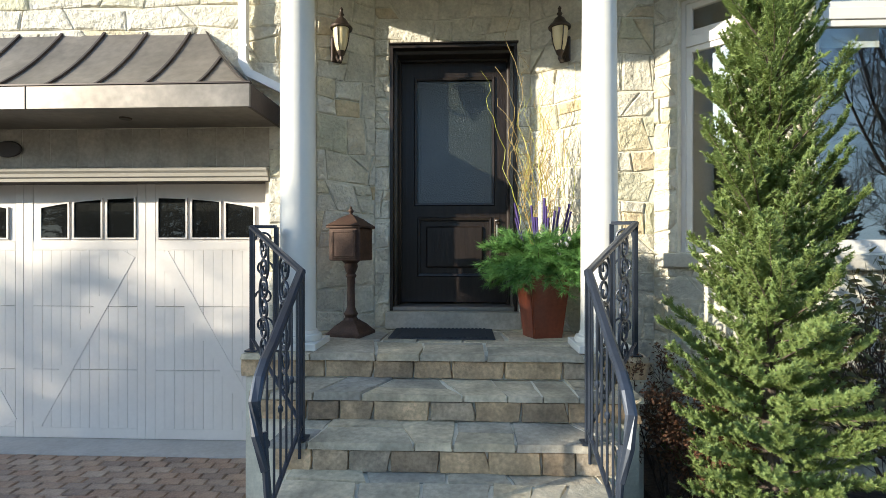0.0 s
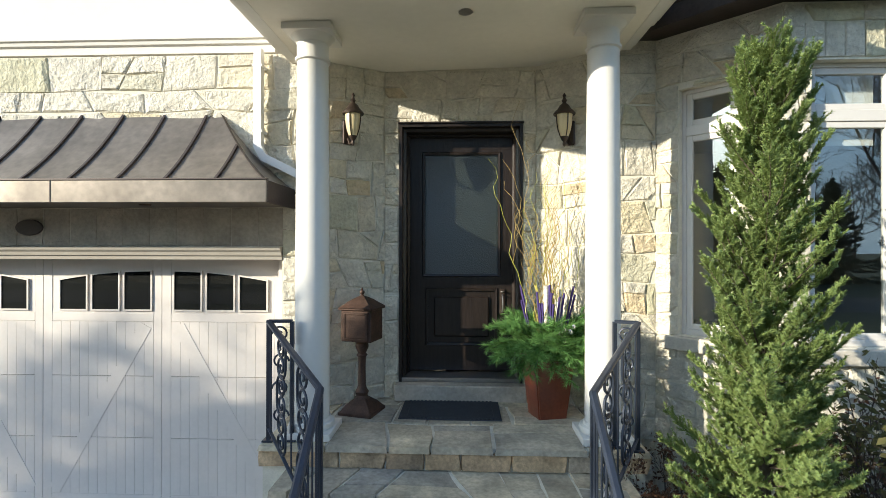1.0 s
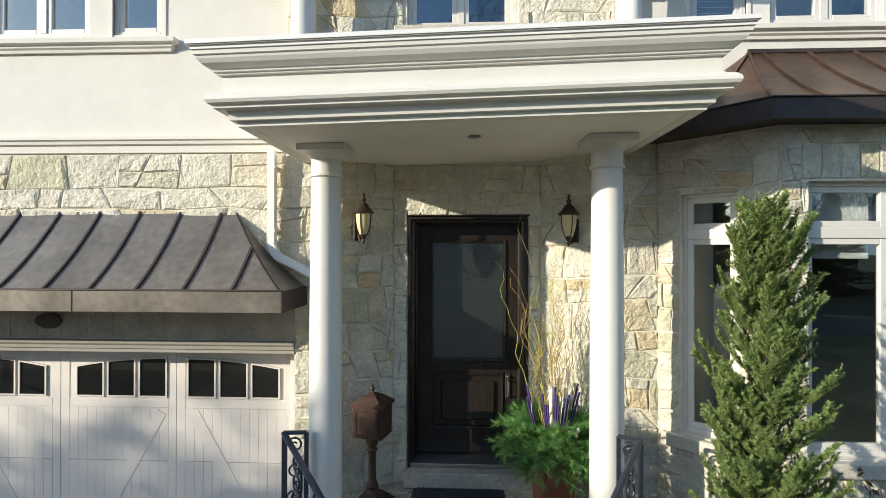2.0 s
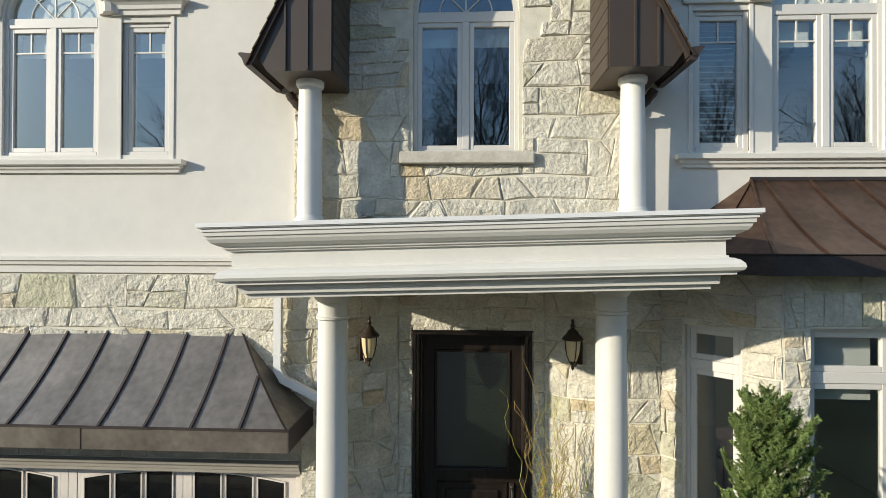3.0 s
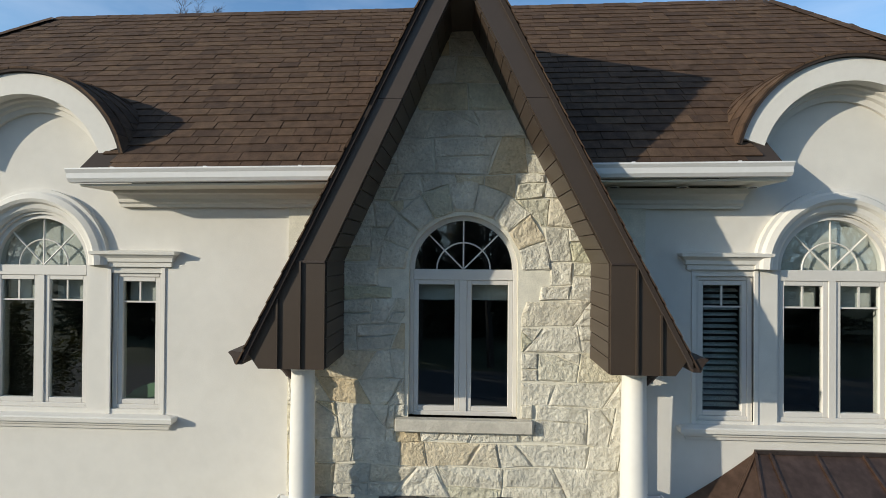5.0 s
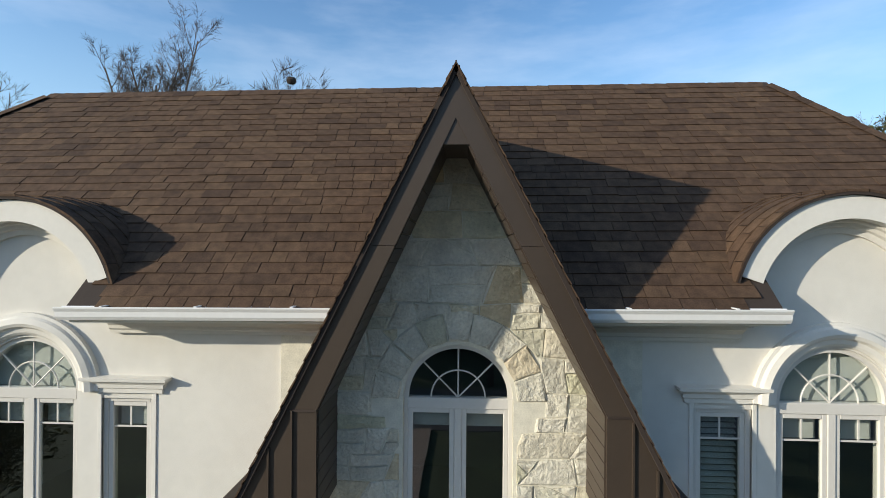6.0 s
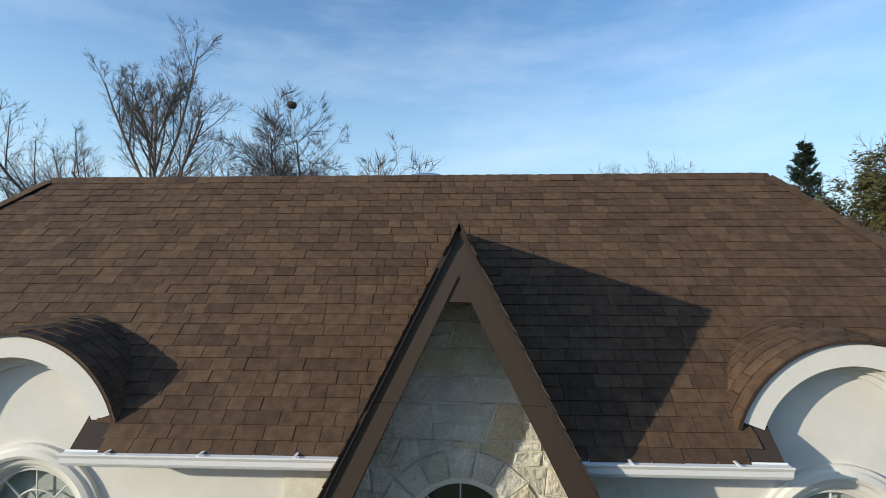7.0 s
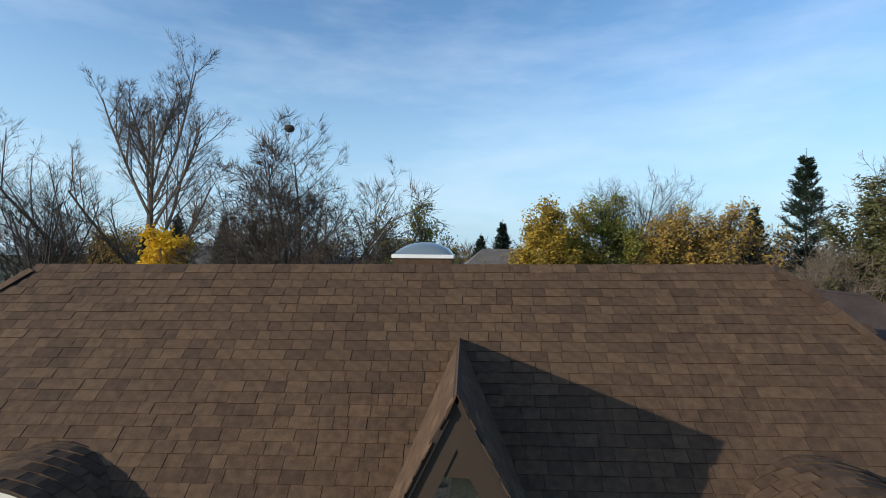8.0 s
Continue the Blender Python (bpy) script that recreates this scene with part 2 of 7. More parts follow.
def box(bm, x0, x1, y0, y1, z0, z1, bevel=0.0):
    vs = [bm.verts.new((x, y, z)) for x in (x0, x1) for y in (y0, y1) for z in (z0, z1)]
    fs = [bm.faces.new([vs[i] for i in q]) for q in ((0, 1, 3, 2), (4, 6, 7, 5), (0, 4, 5, 1), (2, 3, 7, 6), (0, 2, 6, 4), (1, 5, 7, 3))]
    if bevel:
        es = list({e for f in fs for e in f.edges})
        bmesh.ops.bevel(bm, geom=es, offset=bevel, segments=1, affect="EDGES", profile=0.5)
    return bm


def B(x0, x1, y0, y1, z0, z1, bevel=0.0):
    return box(bmesh.new(), x0, x1, y0, y1, z0, z1, bevel)


def prism(bm, poly, y0, y1):
    """A polygon of (x, z) pushed from y0 to y1."""
    a = [bm.verts.new((x, y0, z)) for x, z in poly]
    b = [bm.verts.new((x, y1, z)) for x, z in poly]
    bm.faces.new(a), bm.faces.new(b[::-1])
    for i in range(len(poly)):
        j = (i + 1) % len(poly)
        bm.faces.new((a[i], a[j], b[j], b[i]))
    return bm


def sweep(bm, profile, path, up, closed=False, cap=True):
    """Draws a profile of (out, along up) along a flat path, with mitred corners; out is to the right of the path seen down up."""
    up = Vector(up).normalized()
    P = [Vector(p) for p in path]
    n = len(P)
    rings = []
    for i in range(n):
        d0 = (P[i] - P[i - 1]).normalized() if (i or closed) else None
        d1 = (P[(i + 1) % n] - P[i]).normalized() if (i < n - 1 or closed) else None
        n0 = d0.cross(up) if d0 else None
        n1 = d1.cross(up) if d1 else None
        if n0 is None:
            nn = n1
        elif n1 is None:
            nn = n0
        else:
            nn = n0 + n1
            nn = nn / max(0.2, nn.dot(n0))
        rings.append([bm.verts.new(P[i] + nn * u + up * v) for u, v in profile])
    m = len(profile)
    for i in range(n if closed else n - 1):
        a, b = rings[i], rings[(i + 1) % n]
        for k in range(m):
            bm.faces.new((a[k], a[(k + 1) % m], b[(k + 1) % m], b[k]))
    if cap and not closed:
        bm.faces.new(rings[0]), bm.faces.new(rings[-1][::-1])
    return bm


def lathe(bm, prof, seg=24, at=(0, 0, 0)):
    """Turns a profile of (radius, z) round the upright axis."""
    rings = []
    for r, z in prof:
        rings.append([bm.verts.new((at[0] + r * math.cos(2 * math.pi * k / seg), at[1] + r * math.sin(2 * math.pi * k / seg), at[2] + z)) for k in range(seg)])
    for a, b in zip(rings, rings[1:]):
        for k in range(seg):
            bm.faces.new((a[k], a[(k + 1) % seg], b[(k + 1) % seg], b[k]))
    bm.faces.new(rings[0][::-1]), bm.faces.new(rings[-1])
    return bm


def tube(bm, pts, r, seg=6, r_end=None):
    """A round bar along points; r_end tapers it."""
    P = [Vector(p) for p in pts]
    rings = []
    side = None
    for i, p in enumerate(P):
        d = (P[min(i + 1, len(P) - 1)] - P[max(i - 1, 0)]).normalized()
        if side is None:
            side = d.orthogonal().normalized()
        side = (side - d * side.dot(d)).normalized()
        o = d.cross(side)
        rr = r if r_end is None else r + (r_end - r) * i / (len(P) - 1)
        rings.append([bm.verts.new(p + side * rr * math.cos(2 * math.pi * k / seg) + o * rr * math.sin(2 * math.pi * k / seg)) for k in range(seg)])
    for a, b in zip(rings, rings[1:]):
        for k in range(seg):
            bm.faces.new((a[k], a[(k + 1) % seg], b[(k + 1) % seg], b[k]))
    bm.faces.new(rings[0][::-1]), bm.faces.new(rings[-1])
    return bm


def arc(cx, cz, r, a0, a1, n, y=0.0):
    return [(cx + r * math.cos(radians(a0 + (a1 - a0) * k / n)), y, cz + r * math.sin(radians(a0 + (a1 - a0) * k / n))) for k in range(n + 1)]


# ---- walls with openings ----
def panel_wall(bm, x0, x1, z0, z1, y0, y1, holes=()):
    """A wall from x0 to x1 with openings (a, b, bottom, top, round head or not)."""
    cuts = sorted({x0, x1, *(h[0] for h in holes), *(h[1] for h in holes)})
    for a, b in zip(cuts, cuts[1:]):
        mine = sorted([h for h in holes if h[0] <= a + 1e-6 and h[1] >= b - 1e-6], key=lambda h: h[2])
        z = z0
        for h in mine:
            if h[2] > z + 1e-4:
                box(bm, a, b, y0, y1, z, h[2])
            z = h[3]
            if h[4]:
                r, cx = (b - a) / 2, (a + b) / 2
                top = z + r + 0.06
                for s in (1, -1):
                    ring = [(cx + s * r * math.cos(radians(q)), z + r * math.sin(radians(q))) for q in range(0, 91, 9)]
                    prism(bm, ring + [(cx, top), (cx + s * r, top)], y0, y1)
                z = top
        if z1 > z + 1e-4:
            box(bm, a, b, y0, y1, z, z1)
    return bm


def clip(poly, nx, nz, d):
    """The part of a convex polygon where nx * x + nz * z <= d."""
    out = []
    for i, p in enumerate(poly):
        q = poly[(i + 1) % len(poly)]
        sp, sq = nx * p[0] + nz * p[1] - d, nx * q[0] + nz * q[1] - d
        if sp <= 0:
            out.append(p)
        if sp * sq < 0:
            k = sp / (sp - sq)
            out.append((p[0] + (q[0] - p[0]) * k, p[1] + (q[1] - p[1]) * k))
    return out


def area(poly):
    return 0.5 * sum(p[0] * q[1] - q[0] * p[1] for p, q in zip(poly, poly[1:] + poly[:1]))


def inset(poly, d):
    out = poly
    for p, q in zip(poly, poly[1:] + poly[:1]):
        ex, ez = q[0] - p[0], q[1] - p[1]
        ln = math.hypot(ex, ez)
        if ln < 1e-6:
            continue
        nx, nz = ez / ln, -ex / ln
        out = clip(out, nx, nz, nx * p[0] + nz * p[1] - d)
        if len(out) < 3:
            return []
    return out


def piece_mesh(poly, depth, rough, rng, swell=0.16):
    """A stone: a prism on the wall (front towards -y) with a broken, uneven face."""
    ring = []
    for p, q in zip(poly, poly[1:] + poly[:1]):
        ring.append(p)
        ln = math.hypot(q[0] - p[0], q[1] - p[1])
        if ln > 0.12:
            j = (rng.random() - 0.5) * 0.012
            ring.append(((p[0] + q[0]) / 2 + j * (q[1] - p[1]) / ln, (p[1] + q[1]) / 2 - j * (q[0] - p[0]) / ln))
    cx, cz = sum(p[0] for p in ring) / len(ring), sum(p[1] for p in ring) / len(ring)
    n = len(ring)
    vs = [(x, 0.0, z) for x, z in ring]
    vs += [(x + (cx - x) * 0.03, -depth * (0.72 + 0.2 * rng.random()), z + (cz - z) * 0.03) for x, z in ring]
    vs += [(x + (cx - x) * swell, -depth - rough * (rng.random() - 0.35), z + (cz - z) * swell) for x, z in ring]
    vs.append((cx, -depth - rough * (rng.random() - 0.3), cz))
    fs = []
    for i in range(n):
        j = (i + 1) % n
        fs += [(i, j, n + j, n + i), (n + i, n + j, 2 * n + j, 2 * n + i), (2 * n + i, 2 * n + j, 3 * n)]
    return vs, fs


def rows_of_stone(x0, x1, z0, z1, rng, hs=(0.15, 0.34), ws=(0.16, 0.62), slant=0.11, wave=0.016):
    """Rough coursed rubble: rows that step and wave, with leaning joints and split stones."""
    out = []
    z = z0
    while z < z1 - 0.02:
        h = min(rng.uniform(*hs), z1 - z)
        if z1 - z - h < 0.1:
            h = z1 - z
        x, lean = x0 - rng.random() * 0.3, 0.0
        while x < x1:
            w = rng.uniform(*ws)
            nl = rng.uniform(-slant, slant) if rng.random() < 0.60 else rng.uniform(-0.012, 0.012)
            quad = [(x - lean, z), (x + w - nl, z), (x + w + nl, z + h), (x + lean, z + h)]
            way = rng.random() if h > 0.23 else 1.0
            if way < 0.34 or (way < 0.50 and w < 0.30):
                k = rng.uniform(0.35, 0.65)
                a, b = (x - lean + 2 * lean * k, z + h * k), (x + w - nl + 2 * nl * k, z + h * (k + rng.uniform(-0.12, 0.12)))
                out += [[quad[0], quad[1], b, a], [a, b, quad[2], quad[3]]]
            elif way < 0.50:
                # one tall stone beside two stacked ones
                k, m = rng.uniform(0.38, 0.62), rng.uniform(0.35, 0.65)
                lo, hi = (x - lean + (w - nl + lean) * k, z), (x + lean + (w + nl - lean) * k, z + h)
                ml, mr = (lo[0] + (hi[0] - lo[0]) * m, z + h * m), (x + w - nl + 2 * nl * m, z + h * m)
                out += [[quad[0], lo, hi, quad[3]], [lo, quad[1], mr, ml], [ml, mr, quad[2], hi]]
            elif way < 0.64:
                # a corner broken off
                k, m = rng.uniform(0.35, 0.7), rng.uniform(0.35, 0.65)
                a, b = (quad[1][0] + (quad[2][0] - quad[1][0]) * k, z + h * k), (quad[3][0] + (quad[2][0] - quad[3][0]) * m, z + h)
                out += [[quad[0], quad[1], a, b, quad[3]], [a, quad[2], b]]
            else:
                out.append(quad)
            x, lean = x + w, nl
        z += h

    def sway(p):
        a = wave * max(0.0, min(1.0, (p[1] - z0) / 0.15, (z1 - p[1]) / 0.15))
        return (p[0] + a * math.sin(9.1 * p[1] + 2.3 * p[0]), p[1] + a * math.sin(6.7 * p[0] + 3.1 * p[1]) + 0.5 * a * math.sin(15.0 * p[0]))

    return [[sway(p) for p in q] for q in out]


def minus_rect(poly, r):
    """Convex pieces of a polygon outside a rectangle (x0, x1, z0, z1)."""
    a, b, c, d = r
    if max(p[1] for p in poly) <= c + 1e-6 or min(p[1] for p in poly) >= d - 1e-6:
        return [poly]
    left = clip(poly, 1, 0, a)
    right = clip(poly, -1, 0, -b)
    mid = clip(clip(poly, -1, 0, -a), 1, 0, b)
    low = clip(mid, 0, 1, c) if len(mid) > 2 else []
    high = clip(mid, 0, -1, -d) if len(mid) > 2 else []
    return [p for p in (left, right, low, high) if len(p) > 2]


def lay_stones(wall, polys, rng, holes=(), rounds=(), planes=(), material=None, depth=0.014, rough=0.020, joint=0.0040, swell=0.15, least=0.004, name="stone"):
    """Sets stones on the wall's local front plane y = 0, cut round openings, round heads and slanting edges."""
    count = 0
    for poly in polys:
        todo = [poly]
        for h in holes:
            todo = [p for q in todo for p in minus_rect(q, h)]
        for p in todo:
            for cx, cz, r, zmin in rounds:
                mx, mz = sum(a for a, _ in p) / len(p), sum(b for _, b in p) / len(p)
                if mz > zmin - 0.1 or max(b for _, b in p) > zmin:
                    dx, dz = mx - cx, max(mz - cz, 0.0)
                    ln = math.hypot(dx, dz) or 1.0
                    if min(math.hypot(a - cx, max(b - cz, 0)) for a, b in p) < r:
                        p = clip(p, -dx / ln, -dz / ln, -(dx / ln * cx + dz / ln * cz) - r)
                        if len(p) < 3:
                            break
            for nx, nz, d in planes:
                if len(p) > 2:
                    p = clip(p, nx, nz, d)
            if len(p) < 3:
                continue
            p = inset(p, joint)
            if len(p) < 3 or area(p) < least:
                continue
            vs, fs = piece_mesh(p, depth * rng.uniform(0.75, 1.25), rough, rng, swell)
            raw(name, vs, fs, material or limestone, wall)
            count += 1
    return count


# ---- ground ----
def sheet(name, x0, x1, y0, y1, z, material, label, category, thick=0.05):
    return tagged(finish(name, B(x0, x1, y0, y1, z - thick, z), material), label, category, kind="structure")


sheet("ground", -700, 700, -500, 900, -0.16, grass, "late-autumn lawn running out to the horizon", "lawn", 0.4)
road = sheet("road", -60, 60, -21, -14, -0.14, mat("asphalt", (0.055, 0.055, 0.055), 0.9, vary=0.15, scale=2, bump=0.004, bscale=90), "grey asphalt street in front of the house", "road", 0.06)
bed = sheet("planting_bed", 1.32, 6.4, 1.2, 4.4, 0.06, soil, "dark mulch planting bed under the bay window", "bed", 0.26)

# ---- house shell ----
STUCCO_Y = 4.42


def structure(name, bm, material, label, category="wall"):
    return tagged(finish(name, bm, material), label, category, kind="structure")


# left stucco storey with its round-headed tympanum
def tympanum(bm, cx, cz, r, z0, y0, y1):
    a0 = math.degrees(math.asin(min(1, (z0 - cz) / r)))
    prism(bm, [(x, z) for x, _, z in arc(cx, cz, r, a0, 180 - a0, 24)], y0, y1)


LEFT_C, RIGHT_C = -4.345, 3.215
bm = bmesh.new()
panel_wall(bm, -6.8, -1.72, 4.36, 7.74, STUCCO_Y, 4.64, [(-4.85, -3.84, 5.545, 6.94, True), (-3.60, -3.10, 5.545, 6.87, False)])
tympanum(bm, LEFT_C, 7.78, 0.93, 7.74, STUCCO_Y, 4.64)
structure("wall_upper_left", bm, stucco, "cream stucco upper wall with a rounded dormer head")
bm = bmesh.new()
panel_wall(bm, 1.42, 5.7, 4.36, 7.74, STUCCO_Y, 4.64, [(1.97, 2.49, 5.555, 6.89, False), (2.705, 3.725, 5.555, 6.95, True)])
tympanum(bm, RIGHT_C, 7.85, 0.93, 7.74, STUCCO_Y, 4.64)
structure("wall_upper_right", bm, stucco, "cream stucco upper wall with a rounded dormer head")

# stone wall over the garage
wall_garage = structure("wall_garage", panel_wall(bmesh.new(), -6.8, -1.34, -0.12, 4.36, 4.40, 4.62, [(-6.64, -1.77, -0.12, 2.5, False)]), mortar, "rough limestone wall above the garage door")
# entry niche: back wall and two splayed wings
wall_entry = structure("wall_entry", panel_wall(bmesh.new(), -0.86, 0.64, 0.6, 4.36, 4.735, 5.06, [(-0.71, 0.512, 1.2, 3.775, False)]), mortar, "rough limestone wall round the front door")


def splay(name, a, b, z0, z1, holes, label, thick=0.2):
    """A wall from plan point a to b (seen from outside, left to right); its local front is y = 0."""
    d = Vector((b[0] - a[0], b[1] - a[1], 0))
    m = Matrix.Translation((a[0], a[1], 0)) @ pose(0, 0, 0, 0, 0, math.degrees(math.atan2(d.y, d.x)))
    ob = structure(name, panel_wall(bmesh.new(), 0, d.length, z0, z1, 0.0, thick, holes), mortar, label)
    ob.matrix_basis = m
    return ob, m, d.length


wing_l, wing_l_m, wing_l_w = splay("wall_wing_left", (-1.34, 4.42), (-0.86, 4.735), 0.6, 4.36, [], "splayed limestone wall beside the front door")
wing_r, wing_r_m, wing_r_w = splay("wall_wing_right", (0.64, 4.735), (1.16, 4.42), 0.6, 4.36, [], "splayed limestone wall beside the front door")
wall_side = structure("wall_side", B(1.16, 1.68, 4.42, 4.62, -0.12, 4.5), mortar, "limestone wall between the porch and the bay window")
bay_l, bay_l_m, bay_l_w = splay("wall_bay_splay", (1.68, 4.42), (2.38, 3.74), -0.12, 4.5, [(0.205, 0.675, 1.78, 3.94, False)], "splayed limestone side of the bay window")
bay_f, bay_f_m, bay_f_w = splay("wall_bay_front", (2.38, 3.74), (4.80, 3.74), -0.12, 4.5, [(0.215, 2.20, 1.78, 3.99, False)], "limestone front of the bay window")
bay_r, bay_r_m, bay_r_w = splay("wall_bay_return", (4.80, 3.74), (5.50, 4.42), -0.12, 4.5, [], "limestone return of the bay window")
# the stone gable over the porch
GX = -0.17
gable_wall = structure("wall_gable", bmesh.new(), mortar, "rough limestone gable wall with an arched window")
bm = bmesh.new()
panel_wall(bm, -1.84, 1.50, 4.5, 7.55, 4.385, 4.60, [(-0.685, 0.335, 5.545, 6.93, True)])
prism(bm, [(-1.28, 7.55), (0.90, 7.55), (-0.20, 9.60)], 4.385, 4.60)
bm.to_mesh(gable_wall.data)
bm.free()
# closing walls, floors and ceilings
structure("wall_back", B(-6.8, 5.7, 9.7, 9.9, -0.12, 7.7), stucco, "plain stucco rear wall")
structure("wall_west", B(-7.0, -6.8, 4.36, 9.9, -0.12, 7.74), stucco, "plain stucco side wall")
structure("wall_east", B(5.7, 5.9, 4.36, 9.9, -0.12, 7.74), stucco, "plain stucco side wall")
structure("floor", B(-6.8, 5.7, 4.64, 9.7, 4.42, 4.56), room_paint, "upper storey floor", "floor")
structure("ceiling", B(-6.8, 5.7, 4.64, 9.7, 7.58, 7.70), room_paint, "upper storey ceiling", "ceiling")
structure("floor_lower", B(-1.60, 5.7, 4.96, 9.7, 1.0, 1.15), room_paint, "ground storey floor", "floor")
structure("partition", B(-1.60, -1.45, 4.96, 9.7, 0.0, 4.42), room_paint, "plain inner wall")
structure("partition_upper", B(-1.9, -1.75, 4.66, 9.7, 4.56, 7.58), room_paint, "plain inner wall")
structure("partition_upper", B(1.4, 1.55, 4.66, 9.7, 4.56, 7.58), room_paint, "plain inner wall")
structure("room_end", B(-6.8, 5.7, 8.4, 8.5, 4.56, 7.58), room_paint, "plain inner wall")

# ---- main roof ----
PITCH = math.atan(0.967)
RIDGE_Y, RIDGE_Z = 6.95, 10.68
EAVE_Y = 3.99
EAVE_Z = RIDGE_Z - 0.967 * (RIDGE_Y - EAVE_Y)
RX0, RX1 = -6.30, 4.09
HIP_L, HIP_R = 2.6, 2.1
roof_bm = bmesh.new()
back_y = 2 * RIDGE_Y - EAVE_Y


def slab(bm, pts, thick):
    """A flat slab under a polygon of points."""
    P = [Vector(p) for p in pts]
    nrm = (P[1] - P[0]).cross(P[2] - P[0]).normalized()
    if nrm.z < 0:
        nrm = -nrm
    a = [bm.verts.new(p) for p in P]
    b = [bm.verts.new(p - nrm * thick) for p in P]
    bm.faces.new(a), bm.faces.new(b[::-1])
    for i in range(len(P)):
        j = (i + 1) % len(P)
        bm.faces.new((a[i], a[j], b[j], b[i]))


EL, ER = -3.62, 2.50
z_cut = EAVE_Z + 0.967 * (4.66 - EAVE_Y)
for xa, g0, g1 in ((EL, -1.10, -0.79), (ER, 0.73, 0.41)):
    slab(roof_bm, [(xa, EAVE_Y, EAVE_Z), (g0, EAVE_Y, EAVE_Z), (g1, 4.66, z_cut), (xa, 4.66, z_cut)], 0.06)
zc = EAVE_Z + 0.967 * (4.66 - EAVE_Y)
kc = (RIDGE_Y - 4.66) / (RIDGE_Y - EAVE_Y)
slab(roof_bm, [(RX0 - HIP_L * kc, 4.66, zc), (RX1 + HIP_R * kc, 4.66, zc), (RX1, RIDGE_Y, RIDGE_Z), (RX0, RIDGE_Y, RIDGE_Z)], 0.06)
slab(roof_bm, [(RX0 - HIP_L, back_y, EAVE_Z), (RX1 + HIP_R, back_y, EAVE_Z), (RX1, RIDGE_Y, RIDGE_Z), (RX0, RIDGE_Y, RIDGE_Z)], 0.06)
for s, rx, HIP in ((-1, RX0, HIP_L), (1, RX1, HIP_R)):
    slab(roof_bm, [(rx + s * HIP, EAVE_Y, EAVE_Z), (rx + s * HIP, back_y, EAVE_Z), (rx, RIDGE_Y, RIDGE_Z)], 0.06)
tilted = []
roof = structure("roof", roof_bm, underlay, "brown asphalt-shingled hipped main roof", "roof")
# eaves: gutters, soffits and frieze mouldings on both sides of the gable
GUT = [(0.0, -0.11), (0.055, -0.105), (0.075, -0.075), (0.082, -0.03), (0.10, 0.0), (0.10, 0.012), (0.088, 0.012), (0.085, 0.0), (0.012, 0.0), (0.0, 0.012)]
for nm, xa, xb in (("left", EL - 0.03, -1.16), ("right", 0.80, ER + 0.02)):
    g = thing("gutter", pose(0, 0, 0), "white aluminium eaves gutter under the shingles", "gutter", "eaves gutters")
    part("trough", sweep(bmesh.new(), GUT, [(xa, EAVE_Y, EAVE_Z), (xb, EAVE_Y, EAVE_Z)], (0, 0, 1)), white_metal, g)
    tilted.append(g)
    n = 3 if nm == "left" else 2
    for k in range(n):
        xk = xa + (xb - xa) * (k + 0.5) / n
        part("bracket", B(xk - 0.012, xk + 0.012, EAVE_Y - 0.09, EAVE_Y + 0.01, EAVE_Z + 0.012, EAVE_Z + 0.02), white_metal, g)
    tilted.append(structure("soffit_" + nm, B(xa + 0.06, xb, EAVE_Y + 0.002, STUCCO_Y, EAVE_Z - 0.135, EAVE_Z - 0.115), soffit_paint, "cream vented eaves soffit", "soffit"))
    fr = [(0, -0.31), (0.05, -0.31), (0.055, -0.28), (0.075, -0.265), (0.08, -0.235), (0.115, -0.20), (0.15, -0.185), (0.16, -0.15), (0.16, -0.137), (0, -0.137)]
    x0, x1 = (xa + 0.16, xb) if nm == "left" else (xa, xb - 0.16)
    path = [(x0, STUCCO_Y, EAVE_Z), (x1, STUCCO_Y, EAVE_Z)]
    structure("trim_frieze_" + nm, sweep(bmesh.new(), fr, path, (0, 0, 1)), stucco_trim, "moulded cream frieze under the eaves", "moulding")
    for k in range(3):
        if nm == "left" and k == 2:
            continue
        xk = xa + 0.35 + k * 0.6
        d = thing("soffit_light", pose(xk, EAVE_Y + 0.2, EAVE_Z - 0.135), "small round soffit light", "light", "soffit lights")
        part("trim_ring", lathe(bmesh.new(), [(0.05, -0.006), (0.05, 0.0)], 16), white_metal, d)
        part("lens", lathe(bmesh.new(), [(0.034, -0.009), (0.034, -0.006)], 12), bronze, d)

# the eaves and ridge rise slightly to the east
TILTED = Matrix.Translation((-0.6, 0, 7.8)) @ Matrix.Rotation(radians(-0.5), 4, "Y") @ Matrix.Translation((0.6, 0, -7.8))
for ob in (roof, *tilted):
    ob.matrix_basis = TILTED @ ob.matrix_basis

